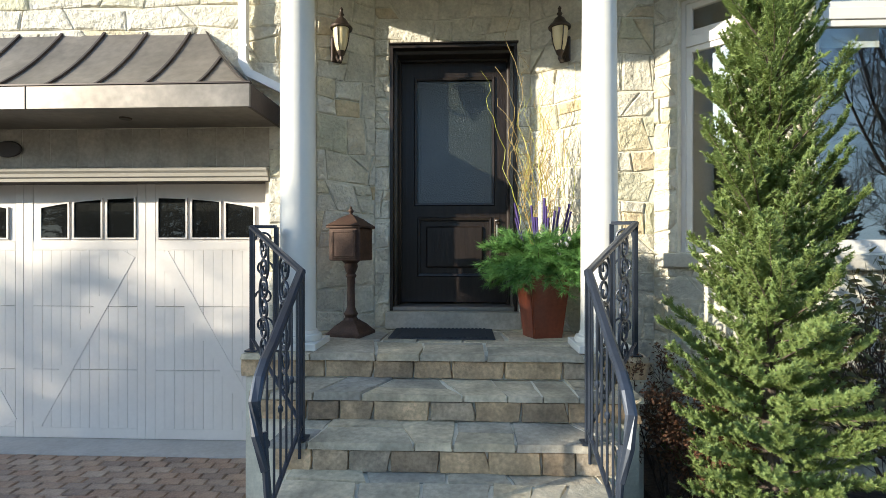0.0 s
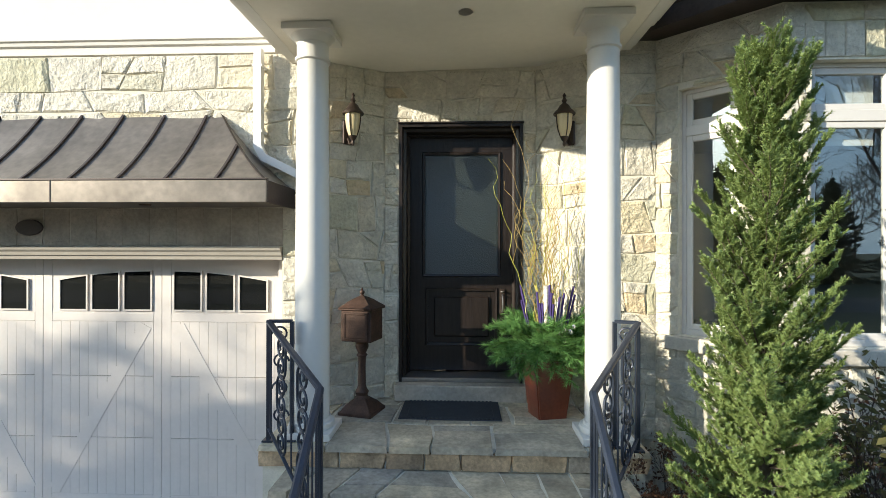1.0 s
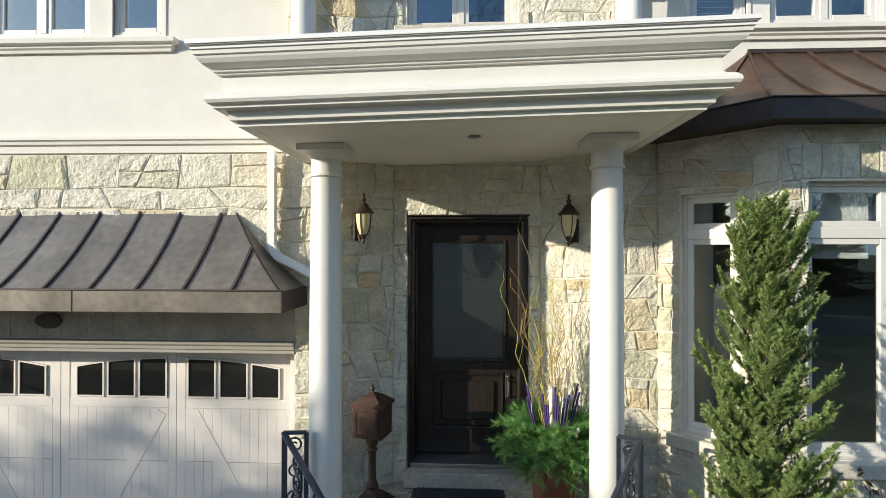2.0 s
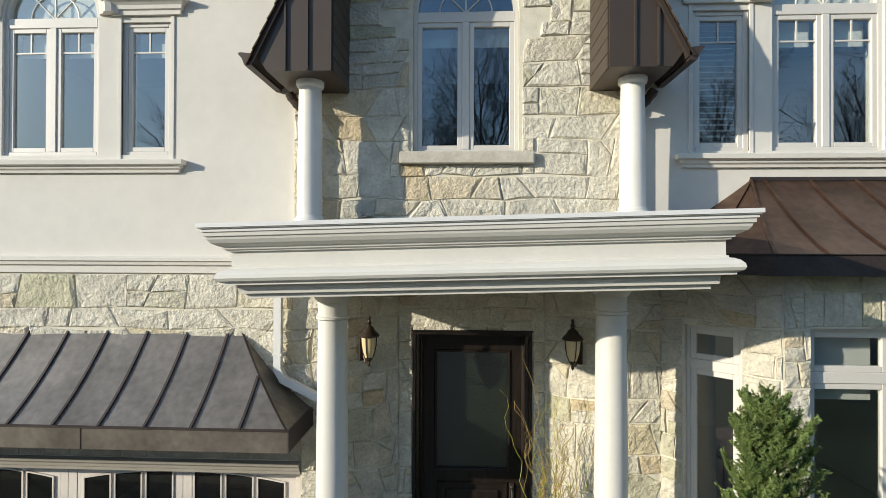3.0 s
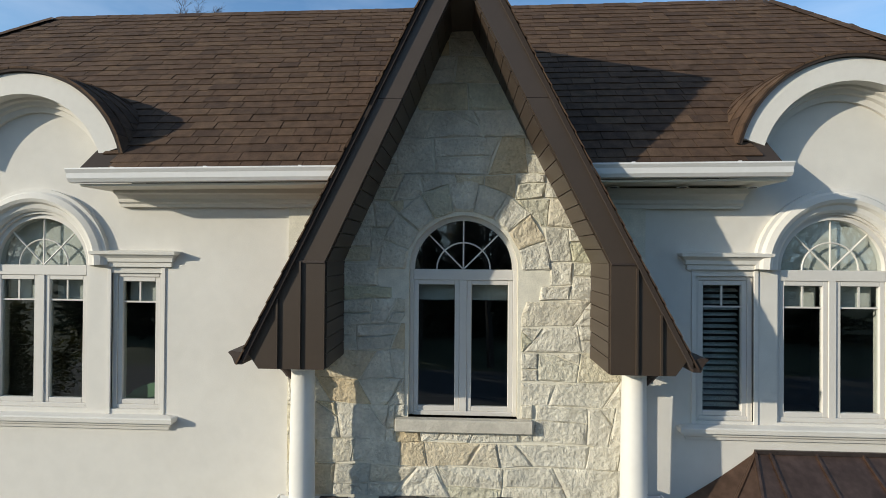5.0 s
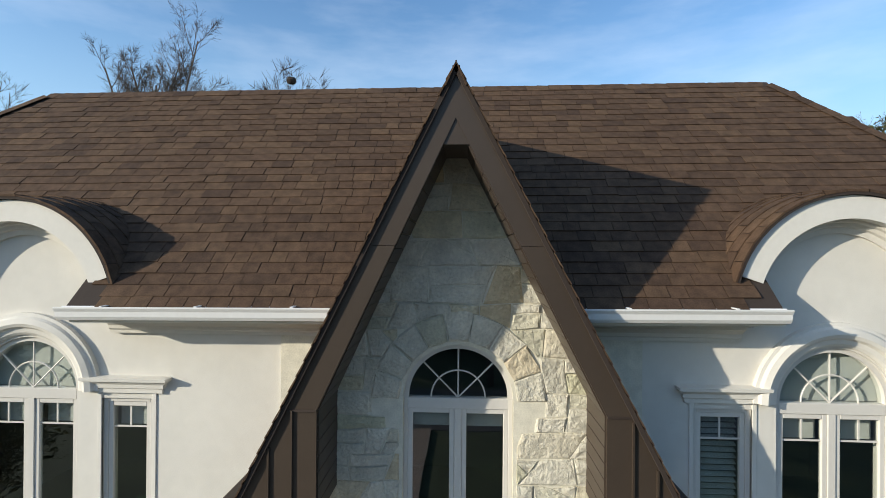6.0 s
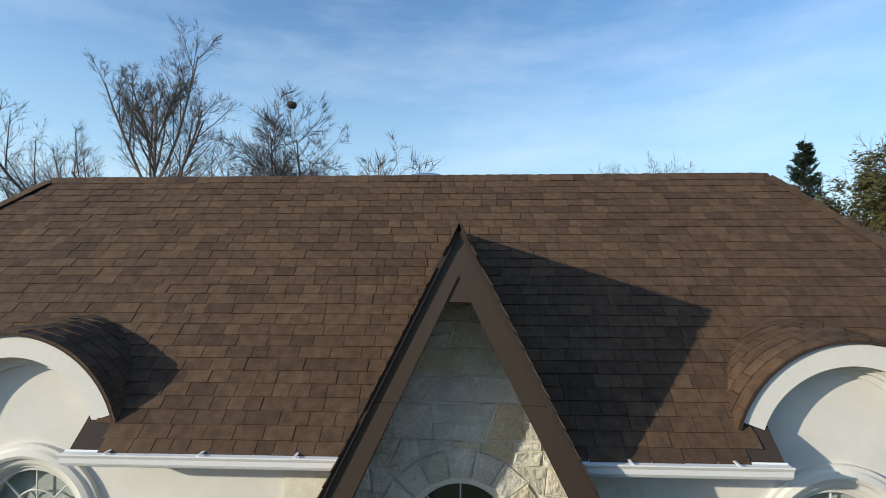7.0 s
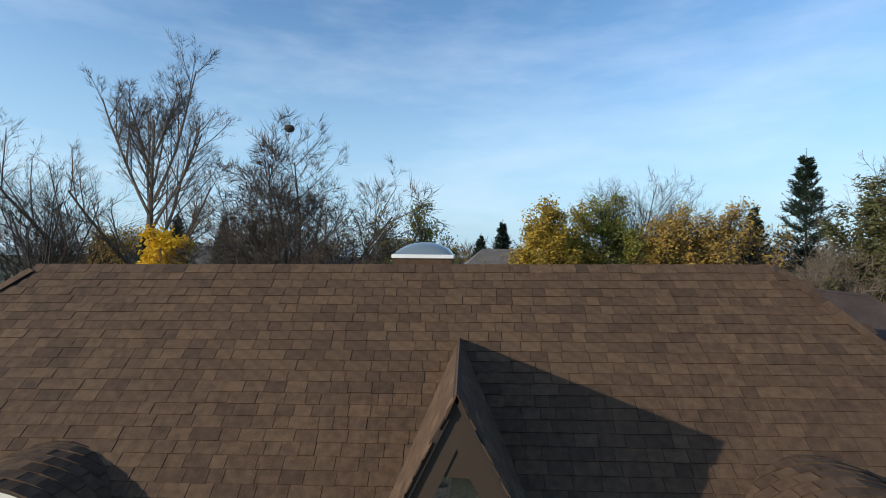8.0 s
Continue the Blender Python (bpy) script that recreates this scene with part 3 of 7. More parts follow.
# rounded dormer heads
for nm, cx, cz, R in (("left", LEFT_C, 7.755, 1.0), ("right", RIGHT_C, 7.825, 0.99)):
    d = thing("eyebrow_dormer", pose(cx, 4.20, cz), "rounded stucco dormer head with a shingled barrel roof", "dormer", "dormer heads")
    a0 = 17
    band = sweep(bmesh.new(), [(0, 0), (0.0, 0.24), (-0.20, 0.24), (-0.20, 0.0)], arc(0, 0, R, 180 - a0, a0, 30), (0, 1, 0))
    part("arch_band", band, stucco_trim, d)
    part("inner_moulding", sweep(bmesh.new(), [(-0.20, 0.10), (-0.20, 0.22), (-0.32, 0.22), (-0.32, 0.19), (-0.27, 0.18), (-0.26, 0.15), (-0.23, 0.14), (-0.22, 0.11)], arc(0, 0, R, 180 - a0, a0, 30), (0, 1, 0)), stucco_trim, d)
    part("barrel_roof", sweep(bmesh.new(), [(0.004, -0.03), (0.03, -0.03), (0.03, 1.25), (0.004, 1.25)], arc(0, 0, R, 180 - a0 + 4, a0 - 4, 30), (0, 1, 0)), underlay, d)
    rng = random.Random(3 if nm == "left" else 4)
    vs, fs = [], []
    rows, nA = 9, 15
    for i in range(rows):
        for k in range(nA + 1):
            aa0 = a0 - 4 + (180 - 2 * a0 + 8) * (k - (0.5 if i % 2 else 0)) / nA
            aa1 = aa0 + (180 - 2 * a0 + 8) / nA
            aa0, aa1 = max(aa0, a0 - 4), min(aa1, 184 - a0)
            if aa1 - aa0 < 1:
                continue
            y0 = -0.035 + i * 0.14
            b = len(vs)
            lift = 0.034 + rng.random() * 0.006
            for aa, yy, rr in ((aa0, y0, R + lift + 0.012), (aa1 - 0.3, y0, R + lift + 0.012), (aa1 - 0.3, y0 + 0.15, R + lift), (aa0, y0 + 0.15, R + lift), (aa0, y0, R + 0.03), (aa1 - 0.3, y0, R + 0.03)):
                rr += 0.045 * min(1.0, max(0.0, yy) / 0.45)
                vs.append((rr * math.cos(radians(aa)), yy, rr * math.sin(radians(aa))))
            fs += [(b, b + 1, b + 2, b + 3), (b, b + 4, b + 5, b + 1)]
    raw("barrel_shingles", vs, fs, shingle_is, d)

# ---- steep gable roof ----
GY0, GY1 = 3.76, 4.39
A_Z, FOOT_Z = 9.80, 6.20
AX = -0.20
LX, RXX = -2.0, 1.66
gable = thing("gable_roof", pose(0, 0, 0), "steep brown-clad gable roof over the porch balcony", "roof")
ridge_back = RIDGE_Y - (RIDGE_Z - A_Z) / 0.967
for s, fx in ((-1, LX), (1, RXX)):
    def at(z, off=0.0):
        return AX + (fx - AX) * (A_Z - z) / (A_Z - FOOT_Z) - s * off
    bm = bmesh.new()
    slab(bm, [(at(FOOT_Z), GY0 - 0.03, FOOT_Z), (AX, GY0 - 0.03, A_Z), (AX, ridge_back + 0.15, A_Z), (at(7.75), 4.2, 7.75), (at(7.55), 4.5, 7.55), (at(FOOT_Z), 4.5, FOOT_Z)], 0.035)
    part("roof_slope", bm, underlay, gable)
    # shingles on the slope
    sl = Vector((at(FOOT_Z) - AX, 0, FOOT_Z - A_Z))
    ln = sl.length
    sl.normalize()
    nrm = Vector((s * abs(sl.z), 0, abs(sl.x)))
    vs, fs = [], []
    rng = random.Random(9)
    r = 0.0
    while r < ln:
        z = A_Z + sl.z * r
        y_end = min(ridge_back, RIDGE_Y - (RIDGE_Z - z) / 0.967) if z > 7.8 else 4.5
        y = GY0 - 0.045 - rng.random() * 0.2
        while y < y_end:
            w = rng.uniform(0.16, 0.36)
            ya, yb = max(y, GY0 - 0.045), min(y + w - 0.004, y_end)
            if yb - ya > 0.03:
                b = len(vs)
                for yy, rr, h in ((ya, r + 0.15, 0.016), (yb, r + 0.15, 0.016), (yb, r - 0.02, 0.006), (ya, r - 0.02, 0.006), (ya, r + 0.15, 0.0), (yb, r + 0.15, 0.0), (ya, r - 0.02, 0.0)):
                    p = Vector((AX, yy, A_Z)) + sl * rr + nrm * (h + 0.001)
                    vs.append(tuple(p))
                fs += [(b, b + 1, b + 2, b + 3), (b, b + 4, b + 5, b + 1), (b, b + 3, b + 6, b + 4)]
            y += w
        r += 0.14
    raw("slope_shingles", vs, fs, shingle_is, gable)
    # fascia in two lengths, and the seamed metal foot
    IX = -1.31 if s < 0 else 1.01
    zk = 7.01
    # fascia band measured square to the slope
    inner_z = 9.38
    def inner(z):
        return AX + (IX - AX) * (inner_z - z) / (inner_z - zk)
    zm = 8.35
    for za, zb, gap in ((zk, zm - 0.004, 0), (zm, inner_z, 1)):
        poly = [(at(za, 0.035), za), (inner(za), za), (inner(zb), zb), (at(zb, 0.035), zb)]
        if gap:
            poly = [(at(za, 0.035), za), (inner(za), za), (AX - s * 0.0, inner_z), (AX, A_Z - 0.07)]
        part("fascia", prism(bmesh.new(), poly, GY0, GY0 + 0.03), brown_metal, gable)
    foot = [(IX, 6.12), (IX, zk), (at(zk, 0.035), zk), (at(6.24, 0.035), 6.24), (at(6.24, 0.06) - s * 0.06, 6.12)]
    part("foot_panel", prism(bmesh.new(), foot, GY0 + 0.004, GY1), brown_metal, gable)
    for q in (0.36, 0.70):
        xs = IX + s * 0.56 * q
        zt = A_Z - (abs(xs - AX) + 0.05) / abs(fx - AX) * (A_Z - FOOT_Z)
        part("seam", B(xs - 0.008, xs + 0.008, GY0 - 0.016, GY0 + 0.006, 6.125, min(zt, zk)), brown_metal, gable)
    part("cap_flashing", B(min(IX, at(zk, 0.03)), max(IX, at(zk, 0.03)), GY0 - 0.008, GY0 + 0.004, zk - 0.012, zk + 0.006), brown_dark, gable)
    # soffit boards, square to the edge, and up the vertical cheek
    run = [(Vector((IX, 0, 6.12)), Vector((IX, 0, zk)), 7), (Vector((IX, 0, zk)), Vector((AX - s * -0.105, 0, 9.175)), 18)]
    for p0, p1, n in run:
        d = (p1 - p0) / n
        out = Vector((d.z, 0, -d.x)).normalized() * (1 if s > 0 else -1)
        for k in range(n):
            a, b = p0 + d * k + d * 0.03, p0 + d * (k + 0.97)
            bm = bmesh.new()
            q = [a - out * 0.012, b - out * 0.012, b + out * 0.002, a + out * 0.002]
            prism(bm, [(v.x, v.z) for v in q], GY0 + 0.032, GY1 + 0.02)
            part("soffit_board", bm, brown_metal, gable)
    # stub of dark gutter at the foot
    part("gutter_end", sweep(bmesh.new(), [(0.0, -0.10), (0.06, -0.10), (0.085, -0.04), (0.12, 0.0), (0.10, 0.012), (0.0, 0.0)], [(at(6.24), GY0 - 0.03, 6.26), (at(6.24), 4.42, 6.26)] if s > 0 else [(at(6.24), 4.42, 6.26), (at(6.24), GY0 - 0.03, 6.26)], (0, 0, 1)), brown_dark, gable, "dark brown gutter end")
part("apex_plate", prism(bmesh.new(), [(AX - 0.115, 9.165), (AX + 0.115, 9.165), (AX, 9.40)], GY0 + 0.012, GY0 + 0.03), brown_metal, gable)
part("apex_soffit", B(AX - 0.115, AX + 0.115, GY0 + 0.03, GY1, 9.165, 9.18), brown_metal, gable)
part("ridge_cap", sweep(bmesh.new(), [(-0.09, -0.17), (0.0, 0.022), (0.09, -0.17), (0.08, -0.18), (0.0, 0.0), (-0.08, -0.18)], [(AX, GY0 - 0.05, A_Z), (AX, ridge_back + 0.1, A_Z)], (0, 0, 1)), shingle_is, gable)

# ---- porch canopy ----
CZ, CX0, CX1, CY = 4.815, -1.91, 1.655, 2.785
SLOPE = 0.028
canopy = thing("porch_canopy", Matrix.Translation((-0.13, 0, 4.8)) @ Matrix.Rotation(-SLOPE, 4, "Y") @ Matrix.Translation((0.13, 0, -4.8)), "white moulded flat canopy on two porch columns", "canopy")
PROF = [(-0.20, -0.012), (0.0, -0.012), (0.004, -0.028), (-0.018, -0.030), (-0.022, -0.078), (-0.034, -0.082), (-0.038, -0.10), (-0.055, -0.125), (-0.085, -0.142), (-0.105, -0.150), (-0.108, -0.166), (-0.122, -0.168), (-0.124, -0.180), (-0.148, -0.183),
        (-0.148, -0.282), (-0.136, -0.285), (-0.136, -0.297), (-0.115, -0.300), (-0.088, -0.312), (-0.068, -0.335), (-0.064, -0.358), (-0.075, -0.378), (-0.098, -0.388), (-0.105, -0.391), (-0.105, -0.406), (-0.165, -0.410), (-0.172, -0.420), (-0.180, -0.470), (-0.215, -0.473), (-0.218, -0.505), (-0.30, -0.505)]
cpath = [(CX0, 4.41, CZ), (CX0, CY, CZ), (CX1, CY, CZ), (CX1, 4.41, CZ)]
part("cornice", sweep(bmesh.new(), PROF, cpath, (0, 0, 1)), white_paint, canopy)
RI = (-1.51, 1.285, 3.34)
bm = bmesh.new()
box(bm, CX0 + 0.01, CX1 - 0.01, CY + 0.01, RI[2], CZ - 0.05, CZ)
box(bm, CX0 + 0.01, RI[0], RI[2], 4.40, CZ - 0.05, CZ)
box(bm, RI[1], CX1 - 0.01, RI[2], 4.40, CZ - 0.05, CZ)
part("rim_flashing", bm, white_metal, canopy, "white metal flashing on the canopy rim")
part("drip_edge", sweep(bmesh.new(), [(0.0, -0.022), (0.012, -0.022), (0.012, 0.006), (0.0, 0.006)], cpath, (0, 0, 1)), white_metal, canopy)
part("roof_membrane", B(RI[0], RI[1], RI[2], 4.385, CZ - 0.09, CZ - 0.035), membrane, canopy, "dark patched bitumen roof membrane")
for xk in (-0.75, -0.1, 0.55):
    part("membrane_seam", B(xk, xk + 0.06, RI[2] + 0.01, 4.37, CZ - 0.035, CZ - 0.030), membrane, canopy)
rr = random.Random(17)
bm, xk = bmesh.new(), RI[0]
while xk < RI[1] - 0.01:
    xn = min(xk + rr.uniform(0.07, 0.22), RI[1])
    box(bm, xk, xn, 4.335 + rr.uniform(0, 0.012), 4.38, CZ - 0.04, CZ + rr.uniform(-0.025, 0.006))
    xk = xn
part("upstand", bm, membrane, canopy, "ragged dark bitumen lap along the wall")
part("soffit", B(CX0 + 0.26, CX1 - 0.26, CY + 0.26, 4.735, CZ - 0.50, CZ - 0.46), soffit_paint, canopy)
part("core", B(CX0 + 0.27, CX1 - 0.27, CY + 0.27, 4.39, CZ - 0.46, CZ - 0.092), soffit_paint, canopy)
part("pot_light", lathe(bmesh.new(), [(0.055, -0.006), (0.05, 0.0)], 16, (-0.07, 3.55, CZ - 0.50)), steel, canopy)


# ---- columns ----
def column(x, y, z0, z1, r, label, cap=True):
    c = thing("column", pose(x, y, z0), label, "column", "porch columns")
    h = z1 - z0
    part("plinth", B(-r * 1.45, r * 1.45, -r * 1.45, r * 1.45, 0, 0.055, 0.004), white_paint, c)
    part("base", lathe(bmesh.new(), [(r * 1.3, 0.055), (r * 1.36, 0.075), (r * 1.3, 0.10), (r * 1.12, 0.108), (r * 1.1, 0.125), (r * 1.02, 0.135)], 32), white_paint, c, smooth=True)
    top = h - (0.26 if cap else 0.06)
    part("shaft", lathe(bmesh.new(), [(r * 1.02, 0.135), (r * 1.0, h * 0.3), (r * 0.97, h * 0.6), (r * 0.90, top)], 40), white_paint, c, smooth=True)
    if cap:
        part("capital", lathe(bmesh.new(), [(r * 0.9, top), (r * 1.02, top + 0.01), (r * 1.02, top + 0.03), (r * 0.92, top + 0.035), (r * 0.92, top + 0.15), (r * 1.0, top + 0.16), (r * 1.15, top + 0.19), (r * 1.3, top + 0.205)], 32), white_paint, c, smooth=True)
        part("abacus", B(-r * 1.42, r * 1.42, -r * 1.42, r * 1.42, top + 0.205, h, 0.004), white_paint, c)
    else:
        part("capital", lathe(bmesh.new(), [(r * 0.9, top), (r * 1.05, top + 0.01), (r * 1.12, top + 0.03), (r * 1.12, h)], 32), white_paint, c, smooth=True)
    return c


PORCH_Z = 1.055
column(-1.285, 3.77, PORCH_Z, 4.282, 0.135, "tall round white porch column with square capital")
column(1.025, 3.77, PORCH_Z, 4.346, 0.135, "tall round white porch column with square capital")
column(-1.578, 4.05, 4.775, 6.12, 0.110, "short round white column under the gable foot", False)
column(1.289, 4.05, 4.855, 6.12, 0.110, "short round white column under the gable foot", False)


# ---- windows ----
def casement(w, x0, x1, z0, z1, bar=False, rail=0.0, fw=0.045):
    """A sash with its pane, under window w; bar adds the small upper muntins."""
    bm = bmesh.new()
    for a, b, c, d in ((x0, x0 + fw, z0, z1), (x1 - fw, x1, z0, z1), (x0 + fw, x1 - fw, z0, z0 + fw), (x0 + fw, x1 - fw, z1 - fw, z1)):
        box(bm, a, b, 0.012, 0.055, c, d, 0.004)
    s = part("sash", bm, pvc, w)
    g = part("pane", B(x0 + fw - 0.004, x1 - fw + 0.004, 0.034, 0.038, z0 + fw - 0.004, z1 - fw + 0.004), clear_glass, s)
    g.visible_shadow = False
    if bar:
        zb, xm = z1 - fw - 0.20, (x0 + x1) / 2
        part("muntin", B(x0 + fw, x1 - fw, 0.026, 0.033, zb - 0.008, zb + 0.008), pvc, s)
        part("muntin", B(xm - 0.008, xm + 0.008, 0.026, 0.033, zb + 0.008, z1 - fw), pvc, s)
    return s


def frame_bars(w, bars, material=None):
    for a, b, c, d in bars:
        part("window_frame", B(a, b, 0.0, 0.09, c, d, 0.004), material or pvc, w)


def fan_head(w, cx, cz, r):
    """Round head: frame ring, pane and fan muntins."""
    part("arch_frame", sweep(bmesh.new(), [(0, 0.0), (0, 0.09), (-0.045, 0.09), (-0.045, 0.0)], arc(cx, cz, r, 180, 0, 28), (0, 1, 0)), pvc, w)
    bm = bmesh.new()
    prism(bm, [(x, z) for x, _, z in arc(cx, cz, r - 0.03, 0, 180, 28)], 0.040, 0.044)
    g = part("pane", bm, clear_glass, w)
    g.visible_shadow = False
    for q in (45, 90, 135):
        c, s = math.cos(radians(q)), math.sin(radians(q))
        part("muntin", tube(bmesh.new(), [(cx, 0.034, cz), (cx + c * (r - 0.04), 0.034, cz + s * (r - 0.04))], 0.008, 6), pvc, w)
    part("muntin", tube(bmesh.new(), arc(cx, cz, r * 0.5, 0, 180, 16, 0.034), 0.008, 6), pvc, w)


def blind(w, x0, x1, z0, z1, y=0.13):
    part("roller_blind", B(x0, x1, y, y + 0.004, z0, z1), blind_cloth, w, "white roller blind half drawn")


def twin_window(name, x0, x1, z0, spring, y, label, blinds=0.22):
    w = thing(name, pose(0, y, 0), label, "window", "", "structure")
    cx, mid = (x0 + x1) / 2, 0.035
    frame_bars(w, [(x0, x0 + 0.04, z0, spring), (x1 - 0.04, x1, z0, spring), (cx - mid, cx + mid, z0 + 0.04, spring - 0.10), (x0 + 0.04, x1 - 0.04, z0, z0 + 0.04), (x0 + 0.04, x1 - 0.04, spring - 0.10, spring)])
    for a, b in ((x0 + 0.04, cx - mid), (cx + mid, x1 - 0.04)):
        casement(w, a, b, z0 + 0.04, spring - 0.10, bar=abs(cx) > 1)
        if blinds:
            blind(w, a + 0.03, b - 0.03, spring - 0.14 - blinds, spring - 0.12)
    fan_head(w, cx, spring, (x1 - x0) / 2)
    if abs(cx) > 1:
        part("fan_blind", prism(bmesh.new(), [(x, z) for x, _, z in arc(cx, spring, (x1 - x0) / 2 - 0.03, 0, 180, 24)], 0.10, 0.104), blind_cloth, w, "pale fabric shade behind the fanlight")
    return w


def moulding(name, prof, path, label, material=None, up=(0, 0, 1)):
    return structure(name, sweep(bmesh.new(), prof, path, up), material or stucco_trim, label, "moulding")


twin_window("window_1", -4.85, -3.84, 5.545, 6.94, 4.448, "white twin casement window with a fanlight head")
twin_window("window_2", 2.705, 3.725, 5.555, 6.95, 4.448, "white twin casement window with a fanlight head")
twin_window("window_3", -0.685, 0.335, 5.545, 6.93, 4.445, "white twin casement window with a fanlight head in stone", 0.16)
for name, x0, x1, z0, z1 in (("window_4", -3.60, -3.10, 5.545, 6.87), ("window_5", 1.97, 2.49, 5.555, 6.89)):
    w = thing(name, pose(0, 4.445, 0), "narrow white casement window", "window", "", "structure")
    frame_bars(w, [(x0, x0 + 0.04, z0, z1), (x1 - 0.04, x1, z0, z1), (x0 + 0.04, x1 - 0.04, z0, z0 + 0.04), (x0 + 0.04, x1 - 0.04, z1 - 0.04, z1)])
    casement(w, x0 + 0.04, x1 - 0.04, z0 + 0.04, z1 - 0.04, bar=True)
    if name == "window_4":
        blind(w, x0 + 0.08, x1 - 0.08, z1 - 0.30, z1 - 0.05)
    else:
        w["label"] = "narrow white casement window with closed slatted blinds"
        for k in range(21):
            z = z0 + 0.10 + k * 0.057
            bm = bmesh.new()
            prism(bm, [(x0 + 0.07, z), (x1 - 0.07, z), (x1 - 0.07, z + 0.004), (x0 + 0.07, z + 0.004)], 0.10, 0.146)
            for v in bm.verts:
                v.co.z += (v.co.y - 0.10) * 0.55
            part("slat", bm, blind_cloth, w)
SILL = [(0, 0), (0.03, 0), (0.035, 0.025), (0.055, 0.04), (0.06, 0.065), (0.095, 0.075), (0.10, 0.115), (0.085, 0.125), (0, 0.135)]
HEAD = [(0, 0), (0.03, 0.0), (0.032, 0.04), (0.05, 0.05), (0.055, 0.085), (0.085, 0.115), (0.10, 0.12), (0.105, 0.15), (0, 0.16)]
for x0, x1, z in ((-5.3, -3.03, 5.365), (1.90, 4.6, 5.395)):
    moulding("trim_sill", SILL, [(x0, 4.60, z), (x0, STUCCO_Y, z), (x1, STUCCO_Y, z), (x1, 4.60, z)], "cream moulded sill band under the windows")
for x0, x1, z in ((-3.66, -3.02, 6.93), (1.91, 2.52, 6.95)):
    moulding("trim_header", HEAD, [(x0, 4.60, z), (x0, STUCCO_Y, z), (x1, STUCCO_Y, z), (x1, 4.60, z)], "cream moulded header over the narrow window")
for cx, cz in ((LEFT_C, 6.95), (RIGHT_C, 6.96)):
    moulding("trim_arch", [(0.0, 0.0), (0.0, -0.05), (-0.03, -0.055), (-0.05, -0.08), (-0.10, -0.095), (-0.13, -0.08), (-0.15, -0.05), (-0.19, -0.04), (-0.215, -0.02), (-0.215, 0.0)], arc(cx, cz, 0.735, 180, 0, 36, STUCCO_Y), "cream moulded arch over the fanlight", None, (0, 1, 0))
for x0, x1, z0, z1 in ((-3.64, -3.06, 5.50, 6.93), (1.93, 2.53, 5.53, 6.95)):
    bm = bmesh.new()
    for a, b, c, d in ((x0, x0 + 0.04, z0, z1), (x1 - 0.04, x1, z0, z1)):
        box(bm, a, b, STUCCO_Y - 0.012, STUCCO_Y + 0.02, c, d, 0.003)
    structure("trim_jamb", bm, stucco_trim, "cream flat jamb trim beside the window", "moulding")
# string course above the garage stone
moulding("trim_string_course", [(0, 0), (0.03, 0.0), (0.03, 0.07), (0.055, 0.08), (0.06, 0.11), (0.08, 0.12), (0.08, 0.15), (0, 0.165)], [(-6.8, STUCCO_Y, 4.375), (-1.84, STUCCO_Y, 4.375)], "cream moulded string course between stone and stucco")
# rough stone sill of the gable window
sill = structure("window_sill", B(-0.80, 0.47, 4.30, 4.46, 5.43, 5.545, 0.008), limetrim, "rough-faced limestone window sill", "sill")

# bay windows
def bay_window(name, m, x0, x1, z0, z1, label, mull=()):
    w = thing(name, m, label, "window", "", "structure")
    tz = 3.58
    xs = [x0] + [q for u in mull for q in (u - 0.045, u + 0.045)] + [x1]
    frame_bars(w, [(x0, x0 + 0.035, z0, z1), (x1 - 0.035, x1, z0, z1), (x0 + 0.035, x1 - 0.035, z0, z0 + 0.05), (x0 + 0.035, x1 - 0.035, z1 - 0.035, z1), (x0 + 0.035, x1 - 0.035, tz - 0.045, tz + 0.045)])
    for u in mull:
        part("mullion", B(u - 0.045, u + 0.045, 0.004, 0.086, z0 + 0.052, z1 - 0.037, 0.004), pvc, w)
    for k in range(0, len(xs), 2):
        a, b = xs[k] + (0.035 if k == 0 else 0), xs[k + 1] - (0.035 if k + 2 == len(xs) else 0)
        casement(w, a, b, tz + 0.045, z1 - 0.035, fw=0.05)
        casement(w, a, b, z0 + 0.05, tz - 0.045, fw=0.05)
        if mull:
            blind(w, a + 0.05, b - 0.05, 3.37, z1 - 0.05)
    return w


bay_window("window_6", bay_l_m @ pose(0, 0.07, 0), 0.205, 0.675, 1.78, 3.94, "white bay casement with a transom light")
bay_window("window_7", bay_f_m @ pose(0, 0.07, 0), 0.215, 2.20, 1.78, 3.99, "white bay picture window with transom lights", (0.925, 1.60))
for m, x0, x1 in ((bay_l_m, 0.0, 0.95), (bay_f_m, 0.0, 2.42)):
    s = structure("window_sill", B(x0 + (0.06 if m is bay_l_m else 0.02), x1 - 0.01, -0.075, 0.08, 1.655, 1.775, 0.008), limetrim, "rough limestone sill of the bay window", "sill")
    s.matrix_basis = m


# ---- standing-seam roofs over the garage and the bay ----
def flare(t):
    """Height share up a flared metal roof, from the eave (0) to the wall (1)."""
    return t * (0.70 + 0.30 * t)


def metal_facet(bm, e0, e1, t0, t1, n=8):
    """A flared facet between an eave edge and a top edge."""
    e0, e1, t0, t1 = (Vector(v) for v in (e0, e1, t0, t1))
    rows = []
    for k in range(n + 1):
        t = k / n
        h = flare(t)
        row = []
        for e, u in ((e0, t0), (e1, t1)):
            p = e + (u - e) * t
            p.z = e.z + (u.z - e.z) * h
            row.append(bm.verts.new(p))
        rows.append(row)
    for a, b in zip(rows, rows[1:]):
        bm.faces.new((a[0], a[1], b[1], b[0]))


